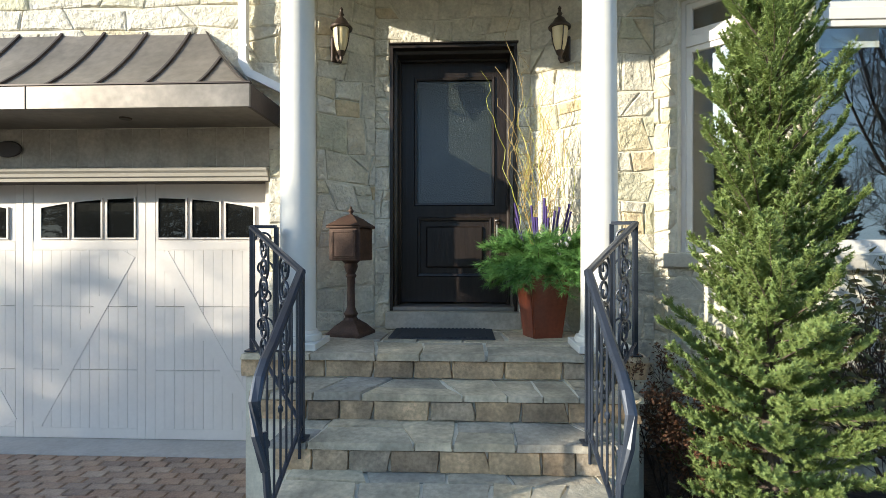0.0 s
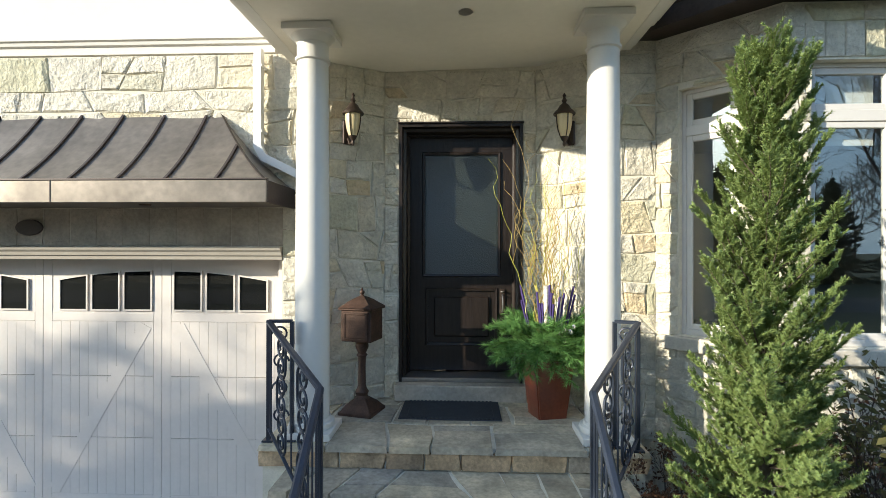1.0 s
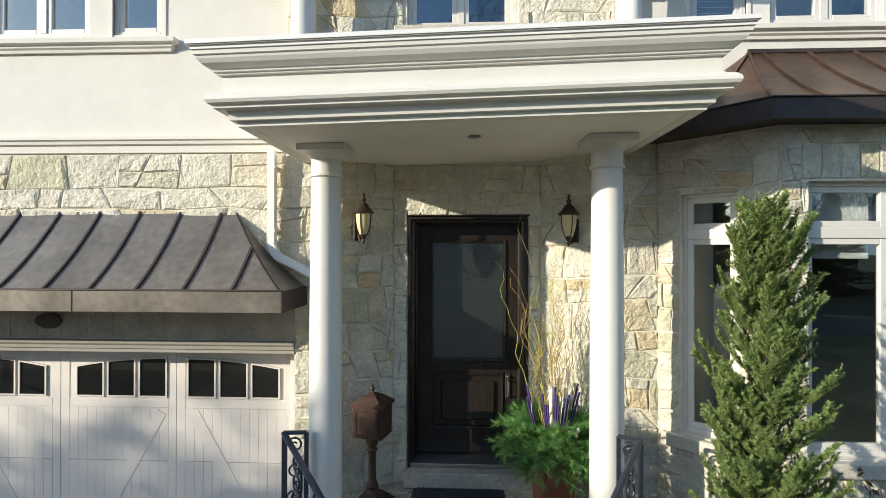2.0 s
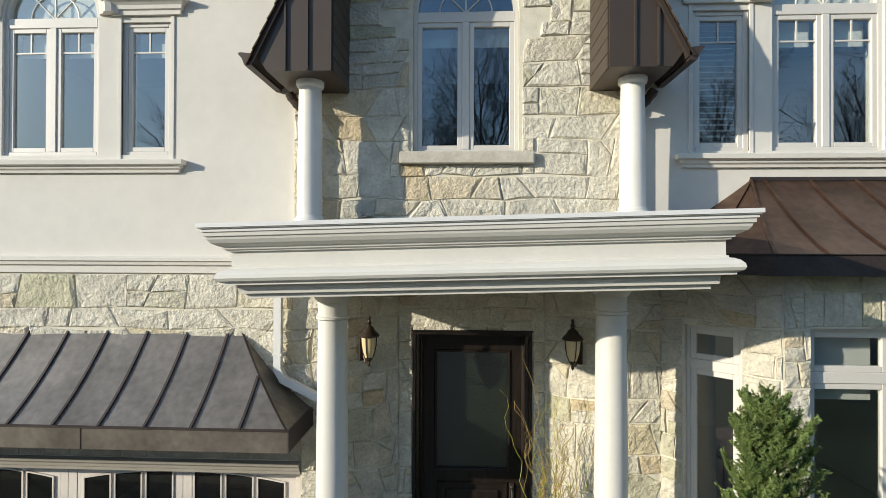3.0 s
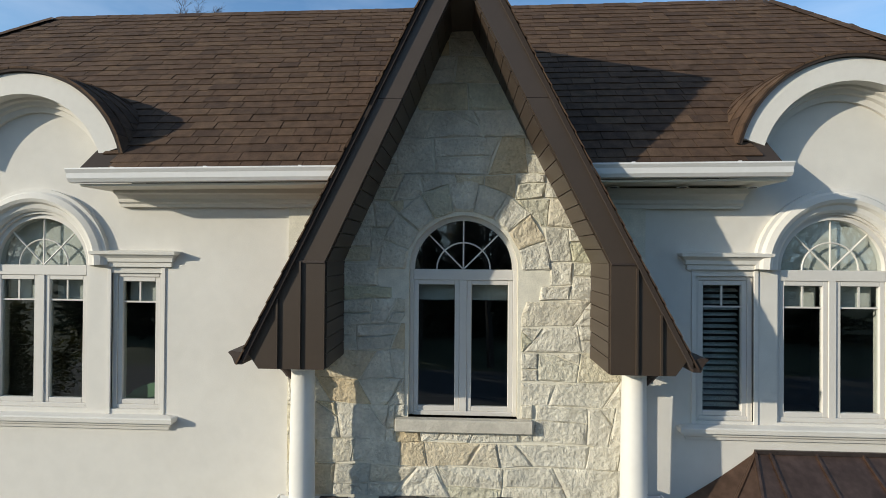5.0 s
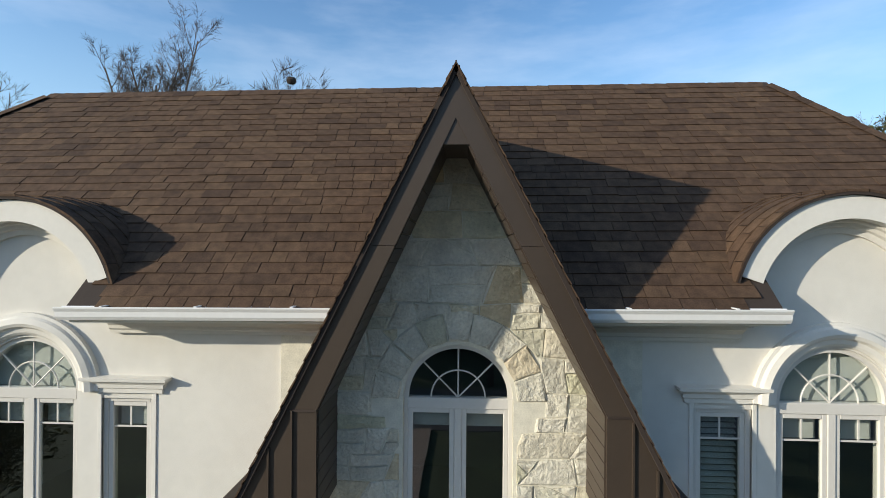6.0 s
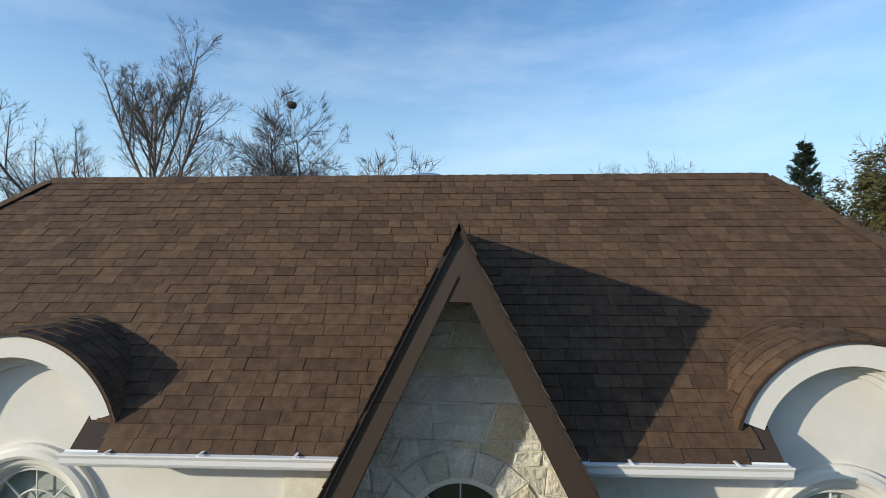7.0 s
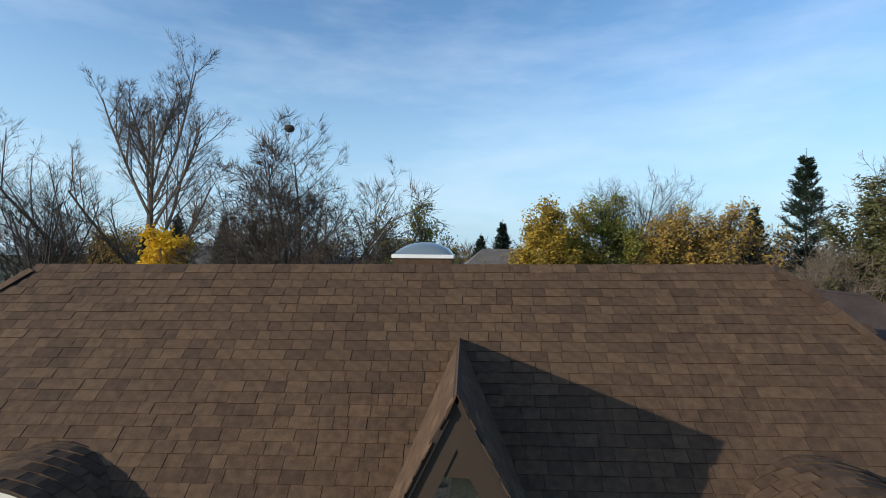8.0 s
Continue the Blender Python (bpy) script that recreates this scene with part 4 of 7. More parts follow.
def seam_bar(e, t, lift=0.018, half=0.011, t_end=1.0, n=8):
    bm = bmesh.new()
    e, t = Vector(e), Vector(t)
    pts = []
    for k in range(n + 1):
        q = t_end * k / n
        p = e + (t - e) * q
        p.z = e.z + (t.z - e.z) * flare(q)
        pts.append(p)
    d = (t - e)
    side = Vector((d.y, -d.x, 0))
    side = side.normalized() * half if side.length > 1e-4 else Vector((half, 0, 0))
    up = Vector((0, -0.6, 0.8)) * lift
    rings = [[bm.verts.new(v) for v in (p - side, p + side, p + side + up, p - side + up)] for p in pts]
    for a, b in zip(rings, rings[1:]):
        for k in range(4):
            bm.faces.new((a[k], a[(k + 1) % 4], b[(k + 1) % 4], b[k]))
    bm.faces.new(rings[0]), bm.faces.new(rings[-1][::-1])
    return bm


awning = thing("garage_awning", pose(0, 0, 0), "weathered brown copper standing-seam awning over the garage door", "awning")
GE, GT = 3.08, 3.79
GC = (-1.655, 3.73)
bm = bmesh.new()
metal_facet(bm, (-6.9, 3.73, GE), (*GC, GE), (-6.9, 4.40, GT), (-2.345, 4.40, GT))
part("metal_sheet", bm, copper_grey, awning, smooth=True)
bm = bmesh.new()
metal_facet(bm, (*GC, GE), (GC[0], 4.40, GE), (-2.345, 4.40, GT), (-2.345, 4.40, GT))
part("metal_sheet", bm, copper_grey, awning, smooth=True)
for k in range(11):
    xk = -2.49 - 0.405 * k
    part("seam", seam_bar((xk, 3.73, GE), (xk, 4.40, GT)), copper_dark, awning)
part("seam", seam_bar((-2.07, 3.73, GE), (-2.07, 4.40, GT), t_end=0.58), copper_dark, awning)
part("hip_seam", seam_bar((*GC, GE), (-2.345, 4.40, GT), 0.014, 0.010), copper_dark, awning)
bm = bmesh.new()
box(bm, -6.9, GC[0] + 0.012, 3.712, 3.735, 2.905, 3.085, 0.003)
part("fascia", bm, copper_grey, awning, "dull copper fascia")
part("fascia", B(GC[0] - 0.012, GC[0] + 0.014, 3.737, 4.40, 2.905, 3.085, 0.003), copper_dark, awning)
part("drip_lip", B(-6.9, GC[0] + 0.02, 3.702, 3.74, 3.087, 3.098), copper_dark, awning)
part("fascia_joint", B(-3.435, -3.428, 3.708, 3.7125, 2.905, 3.085), copper_dark, awning)
part("soffit", B(-6.9, GC[0] - 0.014, 3.737, 4.398, 2.92, 2.935), copper_grey, awning)
part("soffit_light", lathe(bmesh.new(), [(0.045, -0.012), (0.05, 0.0)], 14, (-2.86, 4.05, 2.92)), bronze, awning)

bay_roof = thing("bay_roof", pose(0, 0, 0), "red-brown copper standing-seam roof over the bay window", "roof")
BE, BT = 4.575, 5.28
e = [(1.34, 4.41, BE), (2.17, 3.50, BE), (4.98, 3.50, BE), (5.85, 4.41, BE)]
t = [(2.505, 4.415, BT), (2.505, 4.415, BT), (4.67, 4.415, BT), (4.67, 4.415, BT)]
for k in range(3):
    bm = bmesh.new()
    metal_facet(bm, e[k], e[k + 1], t[k], t[k + 1])
    part("metal_sheet", bm, copper_red, bay_roof, smooth=True)
for k in (1, 2):
    part("hip_seam", seam_bar(e[k], t[k]), copper_red, bay_roof)
part("seam", seam_bar(Vector(e[0]).lerp(Vector(e[1]), 0.55), t[0]), copper_red, bay_roof)
for k in range(5):
    xe, xt = 2.58 + 0.49 * k, 2.63 + 0.41 * k
    part("seam", seam_bar((xe, 3.50, BE), (xt, 4.415, BT)), copper_red, bay_roof)
part("top_flashing", B(2.50, 4.7, 4.395, 4.42, BT - 0.01, BT + 0.025), copper_dark, bay_roof)
FA = [(0.0, -0.155), (0.016, -0.155), (0.016, 0.0), (0.03, 0.006), (0.03, 0.014), (0.0, 0.014)]
part("fascia", sweep(bmesh.new(), FA, e, (0, 0, 1)), copper_dark, bay_roof, "dark copper fascia")
bm = bmesh.new()
vsx = [bm.verts.new((x, y, BE - 0.14)) for x, y, _ in e]
bm.faces.new(vsx)
part("soffit", bm, copper_dark, bay_roof)

# ---- garage door ----
gd = thing("garage_door_1", pose(0, 4.66, 0), "white carriage-style sectional garage door with arched windows", "garage door", "", "structure")
GX1, LEAF = -1.86, 1.235
ZT, ZB = 2.44, -0.04
SEC = [ZB, 0.63, 1.25, 1.80, ZT]
for k in range(4):
    part("door_section", B(-6.82, GX1 + 0.02, 0.012, 0.05, SEC[k] + 0.002, SEC[k + 1] - 0.002), door_paint, gd)
for lf in range(4):
    xr = GX1 - lf * LEAF
    xl = xr - LEAF + 0.012
    # stiles and top rail over the window band
    part("stile", B(xl - 0.009, xl + 0.085, 0.0078, 0.0115, ZB, ZT, 0.003), door_paint, gd)
    part("stile", B(xr - 0.085, xr, 0.0078, 0.0115, ZB, ZT, 0.003), door_paint, gd)
    part("rail", B(xl + 0.0855, xr - 0.0855, 0.0078, 0.0115, 1.80, 1.885, 0.003), door_paint, gd)
    part("rail", B(xl + 0.0855, xr - 0.0855, 0.0078, 0.0115, ZB, ZB + 0.10, 0.003), door_paint, gd)
    mirror = lf % 2
    pw, gap = 0.302, 0.032
    px0 = xr - 0.094 - 3 * pw - 2 * gap if mirror else xl + 0.105
    for j in range(3):
        a = px0 + j * (pw + gap)
        kk = j if not mirror else 2 - j
        # the arch rises towards the meeting stile of each pair
        z_low, z_mid = 2.19, 2.32
        def arch_z(x):
            u = (x - xl) / (xr - xl)
            u = 1 - u if mirror else u
            return z_low + (z_mid - z_low) * (1 - u ** 2.2)
        top = [(a + pw * q / 4, arch_z(a + pw * q / 4)) for q in range(5)]
        poly = [(a, 1.905), (a + pw, 1.905)] + top[::-1]
        g = part("pane", prism(bmesh.new(), poly, 0.004, 0.008), dark_glass, gd, "dark arched pane")
        g.visible_shadow = False
        # dark sheet in place of the unlit inside of the garage
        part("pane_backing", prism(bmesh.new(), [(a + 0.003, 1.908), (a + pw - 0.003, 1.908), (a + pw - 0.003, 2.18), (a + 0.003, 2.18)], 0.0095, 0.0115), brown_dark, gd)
        fr = [(p[0], 0.0, p[1]) for p in poly]
        part("pane_frame", sweep(bmesh.new(), [(0.0, -0.005), (0.0155, -0.005), (0.0155, 0.010), (0.0, 0.010)], fr, (0, 1, 0), closed=True), door_paint, gd)
    # tongue-and-groove boards below, and the raking brace
    nb = 11
    bw = (LEAF - 0.012 - 0.17) / nb
    for j in range(nb):
        a = xl + 0.085 + j * bw
        for k in range(3):
            z0, z1 = (ZB + 0.10, SEC[1] - 0.003) if k == 0 else ((SEC[1] + 0.003, SEC[2] - 0.003) if k == 1 else (SEC[2] + 0.003, 1.795))
            part("board", B(a + 0.0012, a + bw - 0.0012, 0.0075, 0.0115, z0, z1), door_paint, gd)
    def brace(p, q):
        p, q = Vector((p[0], 0, p[1])), Vector((q[0], 0, q[1]))
        d = (q - p).normalized()
        nn = Vector((d.z, 0, -d.x)) * 0.062
        return prism(bmesh.new(), [(v.x, v.z) for v in (p - nn, q - nn, q + nn, p + nn)], 0.0035, 0.0073)
    if lf % 2 == 0:
        part("brace", brace((xl + 0.16, 1.76), (xr - 0.12, 0.10)), door_paint, gd)
    else:
        part("brace", brace((xr - 0.16, 1.76), (xl + 0.12, 0.10)), door_paint, gd)
structure("trim_garage_jamb", B(-1.862, -1.772, 4.55, 4.64, -0.1, 2.5, 0.004), door_paint, "white garage door jamb", "moulding")
moulding("trim_garage_head", [(0, 0), (0.02, 0.0), (0.022, 0.03), (0.04, 0.04), (0.045, 0.07), (0.065, 0.09), (0.07, 0.115), (0, 0.12)], [(-6.7, 4.40, 2.43), (-1.765, 4.40, 2.43)], "beige moulded head over the garage door", beige)
# solid dark strip: the recess shade over the door is put into its colour
structure("trim_garage_soffit", B(-6.7, -1.772, 4.402, 4.70, 2.44, 2.499), brown_dark, "dark strip standing in for the shade in the recess over the garage door", "moulding")
oval = thing("wall_plaque", pose(-4.2, 4.365, 2.73, 90, 0, 0), "dark oval plaque on the stone over the garage", "plaque")
part("plate", lathe(bmesh.new(), [(0.13, -0.012), (0.14, 0.0), (0.13, 0.012)], 28), brown_dark, oval)
oval.scale = (1.0, 0.55, 1.0)
structure("apron", B(-6.7, -1.66, 4.30, 4.75, -0.2, -0.045, 0.006), concrete, "pale concrete strip under the garage door", "kerb")

# ---- front door ----
fd = thing("door_1", pose(0, 4.735, 0), "dark-stained wooden front door, closed, with a tall rain-glass light", "door", "", "structure")
part("door_frame", sweep(bmesh.new(), [(0, -0.02), (0, 0.32), (-0.080, 0.32), (-0.080, 0.205), (-0.066, 0.19), (-0.060, 0.07), (-0.034, 0.055), (-0.028, -0.02)], [(-0.709, 0, 1.215), (-0.709, 0, 3.774), (0.511, 0, 3.774), (0.511, 0, 1.215)], (0, 1, 0)), door_wood, fd)
part("door_head", B(-0.72, 0.522, -0.040, 0.0, 3.776, 3.792, 0.003), door_wood, fd)
SX0, SX1, SZ0, SZ1 = -0.632, 0.434, 1.275, 3.697
gx0, gx1, gz0, gz1 = -0.472, 0.285, 2.275, 3.515
leafd = part("door_leaf", panel_wall(bmesh.new(), SX0, SX1, SZ0, SZ1, 0.045, 0.09, [(gx0, gx1, gz0, gz1, False), (-0.44, 0.255, 1.56, 2.10, False)]), door_wood, fd)
g = part("glass_light", B(gx0, gx1, 0.062, 0.070, gz0, gz1), frosted, fd, "rain-textured obscure glass")
part("glass_backing", B(gx0, gx1, 0.08, 0.084, gz0, gz1), brown_dark, fd)
for a, b, c, d in ((gx0, gx1, gz0, gz1), (-0.44, 0.255, 1.56, 2.10)):
    part("bead", sweep(bmesh.new(), [(0.0, -0.012), (0.022, -0.016), (0.03, 0.0), (0.0, 0.012)], [(a, 0.045, c), (a, 0.045, d), (b, 0.045, d), (b, 0.045, c)], (0, 1, 0), closed=True), door_wood, fd)
bm = B(-0.38, 0.195, 0.036, 0.07, 1.62, 2.04, 0.014)
part("raised_panel", bm, door_wood, fd)
part("panel_field", B(-0.44, 0.255, 0.06, 0.085, 1.56, 2.10), door_wood, fd)
plate = part("handle_plate", B(0.305, 0.36, 0.030, 0.045, 1.86, 2.12, 0.006), bronze, fd, "long bronze handle plate")
part("grip", tube(bmesh.new(), [(0.332, 0.03, 2.06), (0.332, -0.02, 2.045), (0.332, -0.025, 1.96), (0.332, -0.015, 1.90), (0.332, 0.03, 1.885)], 0.009, 8), steel, plate)
part("thumb_latch", lathe(bmesh.new(), [(0.02, 0), (0.02, 0.012)], 12, (0.332, 0.02, 2.09)), steel, plate)
for ob in [c for c in fd.children if c.name.split(".")[0] not in ("door_frame", "door_head")]:
    ob.location.y = 0.20
part("threshold", B(-0.69, 0.49, -0.01, 0.28, 1.215, 1.255, 0.006), steel, fd, "grey metal threshold")
structure("door_step", B(-0.74, 0.54, 4.60, 4.84, 1.056, 1.212, 0.008), lintelstone, "stone step under the front door", "step")

# ---- porch and steps ----
PX0, PX1 = -1.62, 1.30
# masonry cores under the paving
structure("porch", B(PX0 + 0.03, PX1 - 0.03, 3.53, 4.92, -0.15, PORCH_Z - 0.012), mortar, "stone-faced entrance porch", "porch")
TREADS = [(3.48, 4.0, PORCH_Z, PX0, PX1), (3.11, 3.53, 0.885, -1.39, 1.13), (2.755, 3.16, 0.715, -1.12, 0.88), (1.2, 2.80, 0.545, -0.99, 0.80)]
structure("step_core", B(-1.365, 1.105, 3.145, 3.53, -0.15, 0.885 - 0.012), mortar, "masonry under the entrance steps", "step")
structure("step_core", B(-1.09, 0.85, 2.79, 3.145, -0.15, 0.715 - 0.012), mortar, "masonry under the entrance steps", "step")
landing = structure("landing", B(-0.99, 0.80, 1.2, 2.79, -0.15, 0.545 - 0.012), mortar, "flagstone landing at the foot of the steps", "landing")
for k in (1, 2):
    structure("landing_step", B(-0.97, 0.78, 1.2 - 0.32 * k, 1.2 - 0.32 * (k - 1), -0.15, 0.545 - 0.18 * k), flagstone, "stone step down to the garden path", "step")

# ---- wrought-iron railings ----
def spiral(c, u, v, r, turns, flip, n=18):
    """A scroll in the plane of u and v, winding in to c."""
    out = []
    for k in range(n + 1):
        q = k / n
        a = turns * 2 * math.pi * q
        rr = r * (1 - 0.78 * q)
        out.append(c + u * (flip * rr * math.cos(a)) + v * (rr * math.sin(a)))
    return out


def railing(A0, A, Bp, C, D, sgn):
    """Back post A0-A, scroll panel A-B, baluster panel B-C, end post D."""
    rl = thing("stair_railing", pose(0, 0, 0), "blue-black wrought-iron stair railing with scrollwork", "railing", "stair railings")
    A0, A, Bp, C, D = (Vector(v) for v in (A0, A, Bp, C, D))
    RW, RT = 0.022, 0.012
    def flat_bar(pts, w=RW, h=RT):
        bm = bmesh.new()
        prev = []
        for i, p in enumerate(pts):
            d = (pts[min(i + 1, len(pts) - 1)] - pts[max(0, i - 1)]).normalized()
            side = d.cross(Vector((0, 0, 1)))
            side = side.normalized() if side.length > 0.05 else Vector((1, 0, 0))
            up = side.cross(d).normalized()
            ring = [bm.verts.new(p + side * a * w + up * b * h) for a, b in ((-1, -1), (1, -1), (1, 0.4), (0.5, 1), (-0.5, 1), (-1, 0.4))]
            if prev:
                for k in range(6):
                    bm.faces.new((prev[k], prev[(k + 1) % 6], ring[(k + 1) % 6], ring[k]))
            else:
                bm.faces.new(ring)
            prev = ring
        bm.faces.new(prev[::-1])
        return bm
    part("handrail", flat_bar([A0, A]), iron, rl)
    part("handrail", flat_bar([A, Bp]), iron, rl)
    low = [Bp]
    for q in (0.2, 0.4, 0.6, 0.75):
        low.append(Bp.lerp(C, q))
    low += [Bp.lerp(C, 0.9) + Vector((0, 0, 0.012)), C, C.lerp(D, 0.12) + Vector((sgn * 0.012, -0.035, 0)), C.lerp(D, 0.3) + Vector((sgn * 0.01, -0.03, 0)), C.lerp(D, 0.5)]
    part("handrail", flat_bar(low, 0.024, 0.014), iron, rl)
    def post(p, zb, w=0.014):
        part("post", B(p.x - w, p.x + w, p.y - w, p.y + w, zb, p.z - 0.004), iron, rl)
        part("foot_plate", B(p.x - 0.04, p.x + 0.04, p.y - 0.04, p.y + 0.04, zb, zb + 0.012), iron, rl)
    zf = PORCH_Z
    post(A0, PORCH_Z)
    post(A, PORCH_Z)
    post(Bp, 0.715, 0.016)
    part("post", tube(bmesh.new(), [C.lerp(D, 0.3), D], 0.017, 8), iron, rl)
    part("post", tube(bmesh.new(), [Bp.lerp(C, 0.06) - Vector((0, 0, 0.03)), Vector((Bp.lerp(C, 0.06).x, Bp.lerp(C, 0.06).y, 0.62))], 0.009, 8), iron, rl)
    # lower rails
    Al, Bl, Cl = Vector((A.x, A.y, zf + 0.10)), Vector((Bp.x, Bp.y, 0.80)), Vector((C.x, C.y, 0.60))
    part("bottom_rail", flat_bar([Al, Bl], 0.012, 0.006), iron, rl)
    part("bottom_rail", flat_bar([Bl, Cl], 0.012, 0.006), iron, rl)
    # scroll panel: two uprights of S-scrolls
    u = (Bp - A)
    u.z = 0
    L = u.length
    u.normalize()
    v = Vector((0, 0, 1))
    for q in (0.06, 0.50, 0.94):
        part("baluster", tube(bmesh.new(), [Al.lerp(Bl, q), A.lerp(Bp, q)], 0.007, 6), iron, rl)
    for side, q in ((-1, 0.29), (1, 0.71)):
        top, bot = A.lerp(Bp, q), Al.lerp(Bl, q)
        hgt = top.z - bot.z
        r = min(L * 0.19, hgt / 9.0)
        for j in range(3):
            c0, c1 = bot + v * hgt * (j + 0.27) / 3.05, bot + v * hgt * (j + 0.75) / 3.05
            f = side * (1 if j % 2 else -1)
            s1, s2 = spiral(c0, u, -v, r, 1.6, f, 24), spiral(c1, u, v, r, 1.6, f, 24)
            part("scroll", tube(bmesh.new(), s1[::-1] + s2, 0.0098, 6), iron, rl)
    # small scroll panel of the back return
    w = (A0 - A)
    w.z = 0
    wl_ = w.length
    w.normalize()
    for j in range(4):
        c0 = A + w * wl_ * 0.5 - v * (0.10 + 0.21 * j)
        part("scroll", tube(bmesh.new(), spiral(c0, w, v, 0.065, 1.4, 1 if j % 2 else -1), 0.008, 6), iron, rl)
    # plain bars with small collars
    for k in range(1, 7):
        q = k / 7
        top, bot = Bp.lerp(C, q), Bl.lerp(Cl, q)
        part("baluster", tube(bmesh.new(), [bot, top], 0.0065, 6), iron, rl)
        if k % 2 == 0:
            mid = bot.lerp(top, 0.45)
            part("collar", lathe(bmesh.new(), [(0.007, -0.02), (0.014, -0.008), (0.014, 0.008), (0.007, 0.02)], 8, mid), iron, rl)
    return rl


railing((-1.39, 3.60, 1.975), (-1.565, 3.58, 1.975), (-0.935, 2.80, 1.685), (-0.865, 2.05, 1.265), (-0.755, 1.92, 0.545), -1)
railing((1.06, 3.58, 1.995), (1.21, 3.52, 1.995), (0.70, 2.80, 1.685), (0.67, 2.05, 1.225), (0.575, 1.92, 0.545), 1)


# ---- lanterns ----
def lantern(m, lit):
    ln = thing("wall_lantern", m, "bronze carriage lantern with seeded glass on the stone wall", "lantern", "porch lanterns")
    part("back_plate", B(-0.045, 0.045, -0.02, 0.0, -0.10, 0.10, 0.008), bronze, ln)
    part("arm", tube(bmesh.new(), [(0, -0.015, -0.05), (0, -0.06, -0.105), (0, -0.11, -0.10), (0, -0.13, -0.07)], 0.011, 8), bronze, ln)
    c = (0, -0.13, 0)
    part("bottom_finial", lathe(bmesh.new(), [(0.004, -0.13), (0.014, -0.11), (0.010, -0.09), (0.024, -0.075), (0.034, -0.05)], 14, c), bronze, ln, smooth=True)
    part("glass", lathe(bmesh.new(), [(0.032, -0.05), (0.050, 0.0), (0.060, 0.06), (0.064, 0.125)], 18, c), opal, ln, "seeded amber glass", smooth=True)
    part("hood", lathe(bmesh.new(), [(0.085, 0.125), (0.088, 0.135), (0.076, 0.15), (0.055, 0.17), (0.038, 0.20), (0.018, 0.215), (0.014, 0.225), (0.022, 0.24), (0.012, 0.255), (0.010, 0.27), (0.015, 0.28), (0.003, 0.30)], 20, c), bronze, ln, smooth=True)
    for k in range(4):
        a = math.pi / 4 + k * math.pi / 2
        pts = [(c[0] + r * math.cos(a), c[1] + r * math.sin(a), z) for r, z in ((0.034, -0.05), (0.053, 0.0), (0.064, 0.06), (0.068, 0.125))]
        part("rib", tube(bmesh.new(), pts, 0.0045, 5), bronze, ln)
    return ln


lantern(wing_l_m @ pose(0.175, -0.035, 3.635) @ Matrix.Scale(1.14, 4), True)
lantern(wing_r_m @ pose(0.355, -0.035, 3.62) @ Matrix.Scale(1.14, 4), False)

# ---- cast-iron letter box on a pedestal ----
mb = thing("pedestal_mailbox", pose(-0.985, 4.27, PORCH_Z, 0, 0, -14), "rusty brown cast-iron mailbox on a turned pedestal", "mailbox")
bm = lathe(bmesh.new(), [(0.225, 0.0), (0.225, 0.03), (0.20, 0.045), (0.15, 0.09), (0.10, 0.12), (0.075, 0.135)], 4)
bmesh.ops.rotate(bm, verts=bm.verts, cent=(0, 0, 0), matrix=Matrix.Rotation(radians(45), 3, "Z"))
part("foot", bm, rust_iron, mb)
part("pedestal", lathe(bmesh.new(), [(0.07, 0.13), (0.05, 0.16), (0.062, 0.19), (0.045, 0.22), (0.036, 0.25), (0.033, 0.42), (0.036, 0.50), (0.05, 0.52), (0.036, 0.54), (0.05, 0.57), (0.06, 0.60), (0.055, 0.63), (0.085, 0.655)], 20), rust_iron, mb, smooth=True)
part("box_body", B(-0.145, 0.145, -0.125, 0.125, 0.655, 0.935, 0.006), rust_iron, mb)
dm = part("box_door", B(-0.10, 0.10, -0.138, -0.126, 0.69, 0.90, 0.005), rust_iron, mb)
part("door_frame", sweep(bmesh.new(), [(0, -0.006), (0.014, -0.006), (0.014, 0.006), (0, 0.006)], [(-0.10, -0.138, 0.69), (-0.10, -0.138, 0.90), (0.10, -0.138, 0.90), (0.10, -0.138, 0.69)], (0, 1, 0), closed=True), rust_iron, dm)
part("eaves", B(-0.165, 0.165, -0.145, 0.145, 0.935, 0.955, 0.004), rust_iron, mb)
bm = bmesh.new()
lathe(bm, [(0.225, 0.955), (0.16, 0.99), (0.11, 1.02), (0.05, 1.045), (0.02, 1.055)], 4)
bmesh.ops.rotate(bm, verts=bm.verts, cent=(0, 0, 0), matrix=Matrix.Rotation(radians(45), 3, "Z"))
part("lid", bm, rust_iron, mb)
part("finial", lathe(bmesh.new(), [(0.02, 1.05), (0.012, 1.065), (0.024, 1.085), (0.02, 1.10), (0.008, 1.105), (0.012, 1.115), (0.002, 1.13)], 12), rust_iron, mb, smooth=True)
bpy.context.view_layer.update()

# ---- door mat ----
mat_o = thing("door_mat", pose(-0.185, 4.36, PORCH_Z + 0.001), "black rubber door mat with a patterned border on the porch", "mat")
part("pad", B(-0.38, 0.38, -0.20, 0.19, 0.0, 0.012, 0.003), black_rubber, mat_o)
part("border", sweep(bmesh.new(), [(0, 0), (0.07, 0.0), (0.068, 0.010), (0.0, 0.014)], [(-0.38, -0.20, 0), (0.38, -0.20, 0), (0.38, 0.19, 0), (-0.38, 0.19, 0)], (0, 0, 1), closed=True), black_rubber, mat_o)
for k in range(22):
    for y in (-0.245, 0.215):
        part("border_knob", B(-0.40 + k * 0.0365, -0.38 + k * 0.0365, y, y + 0.026, 0.012, 0.017), black_rubber, mat_o)

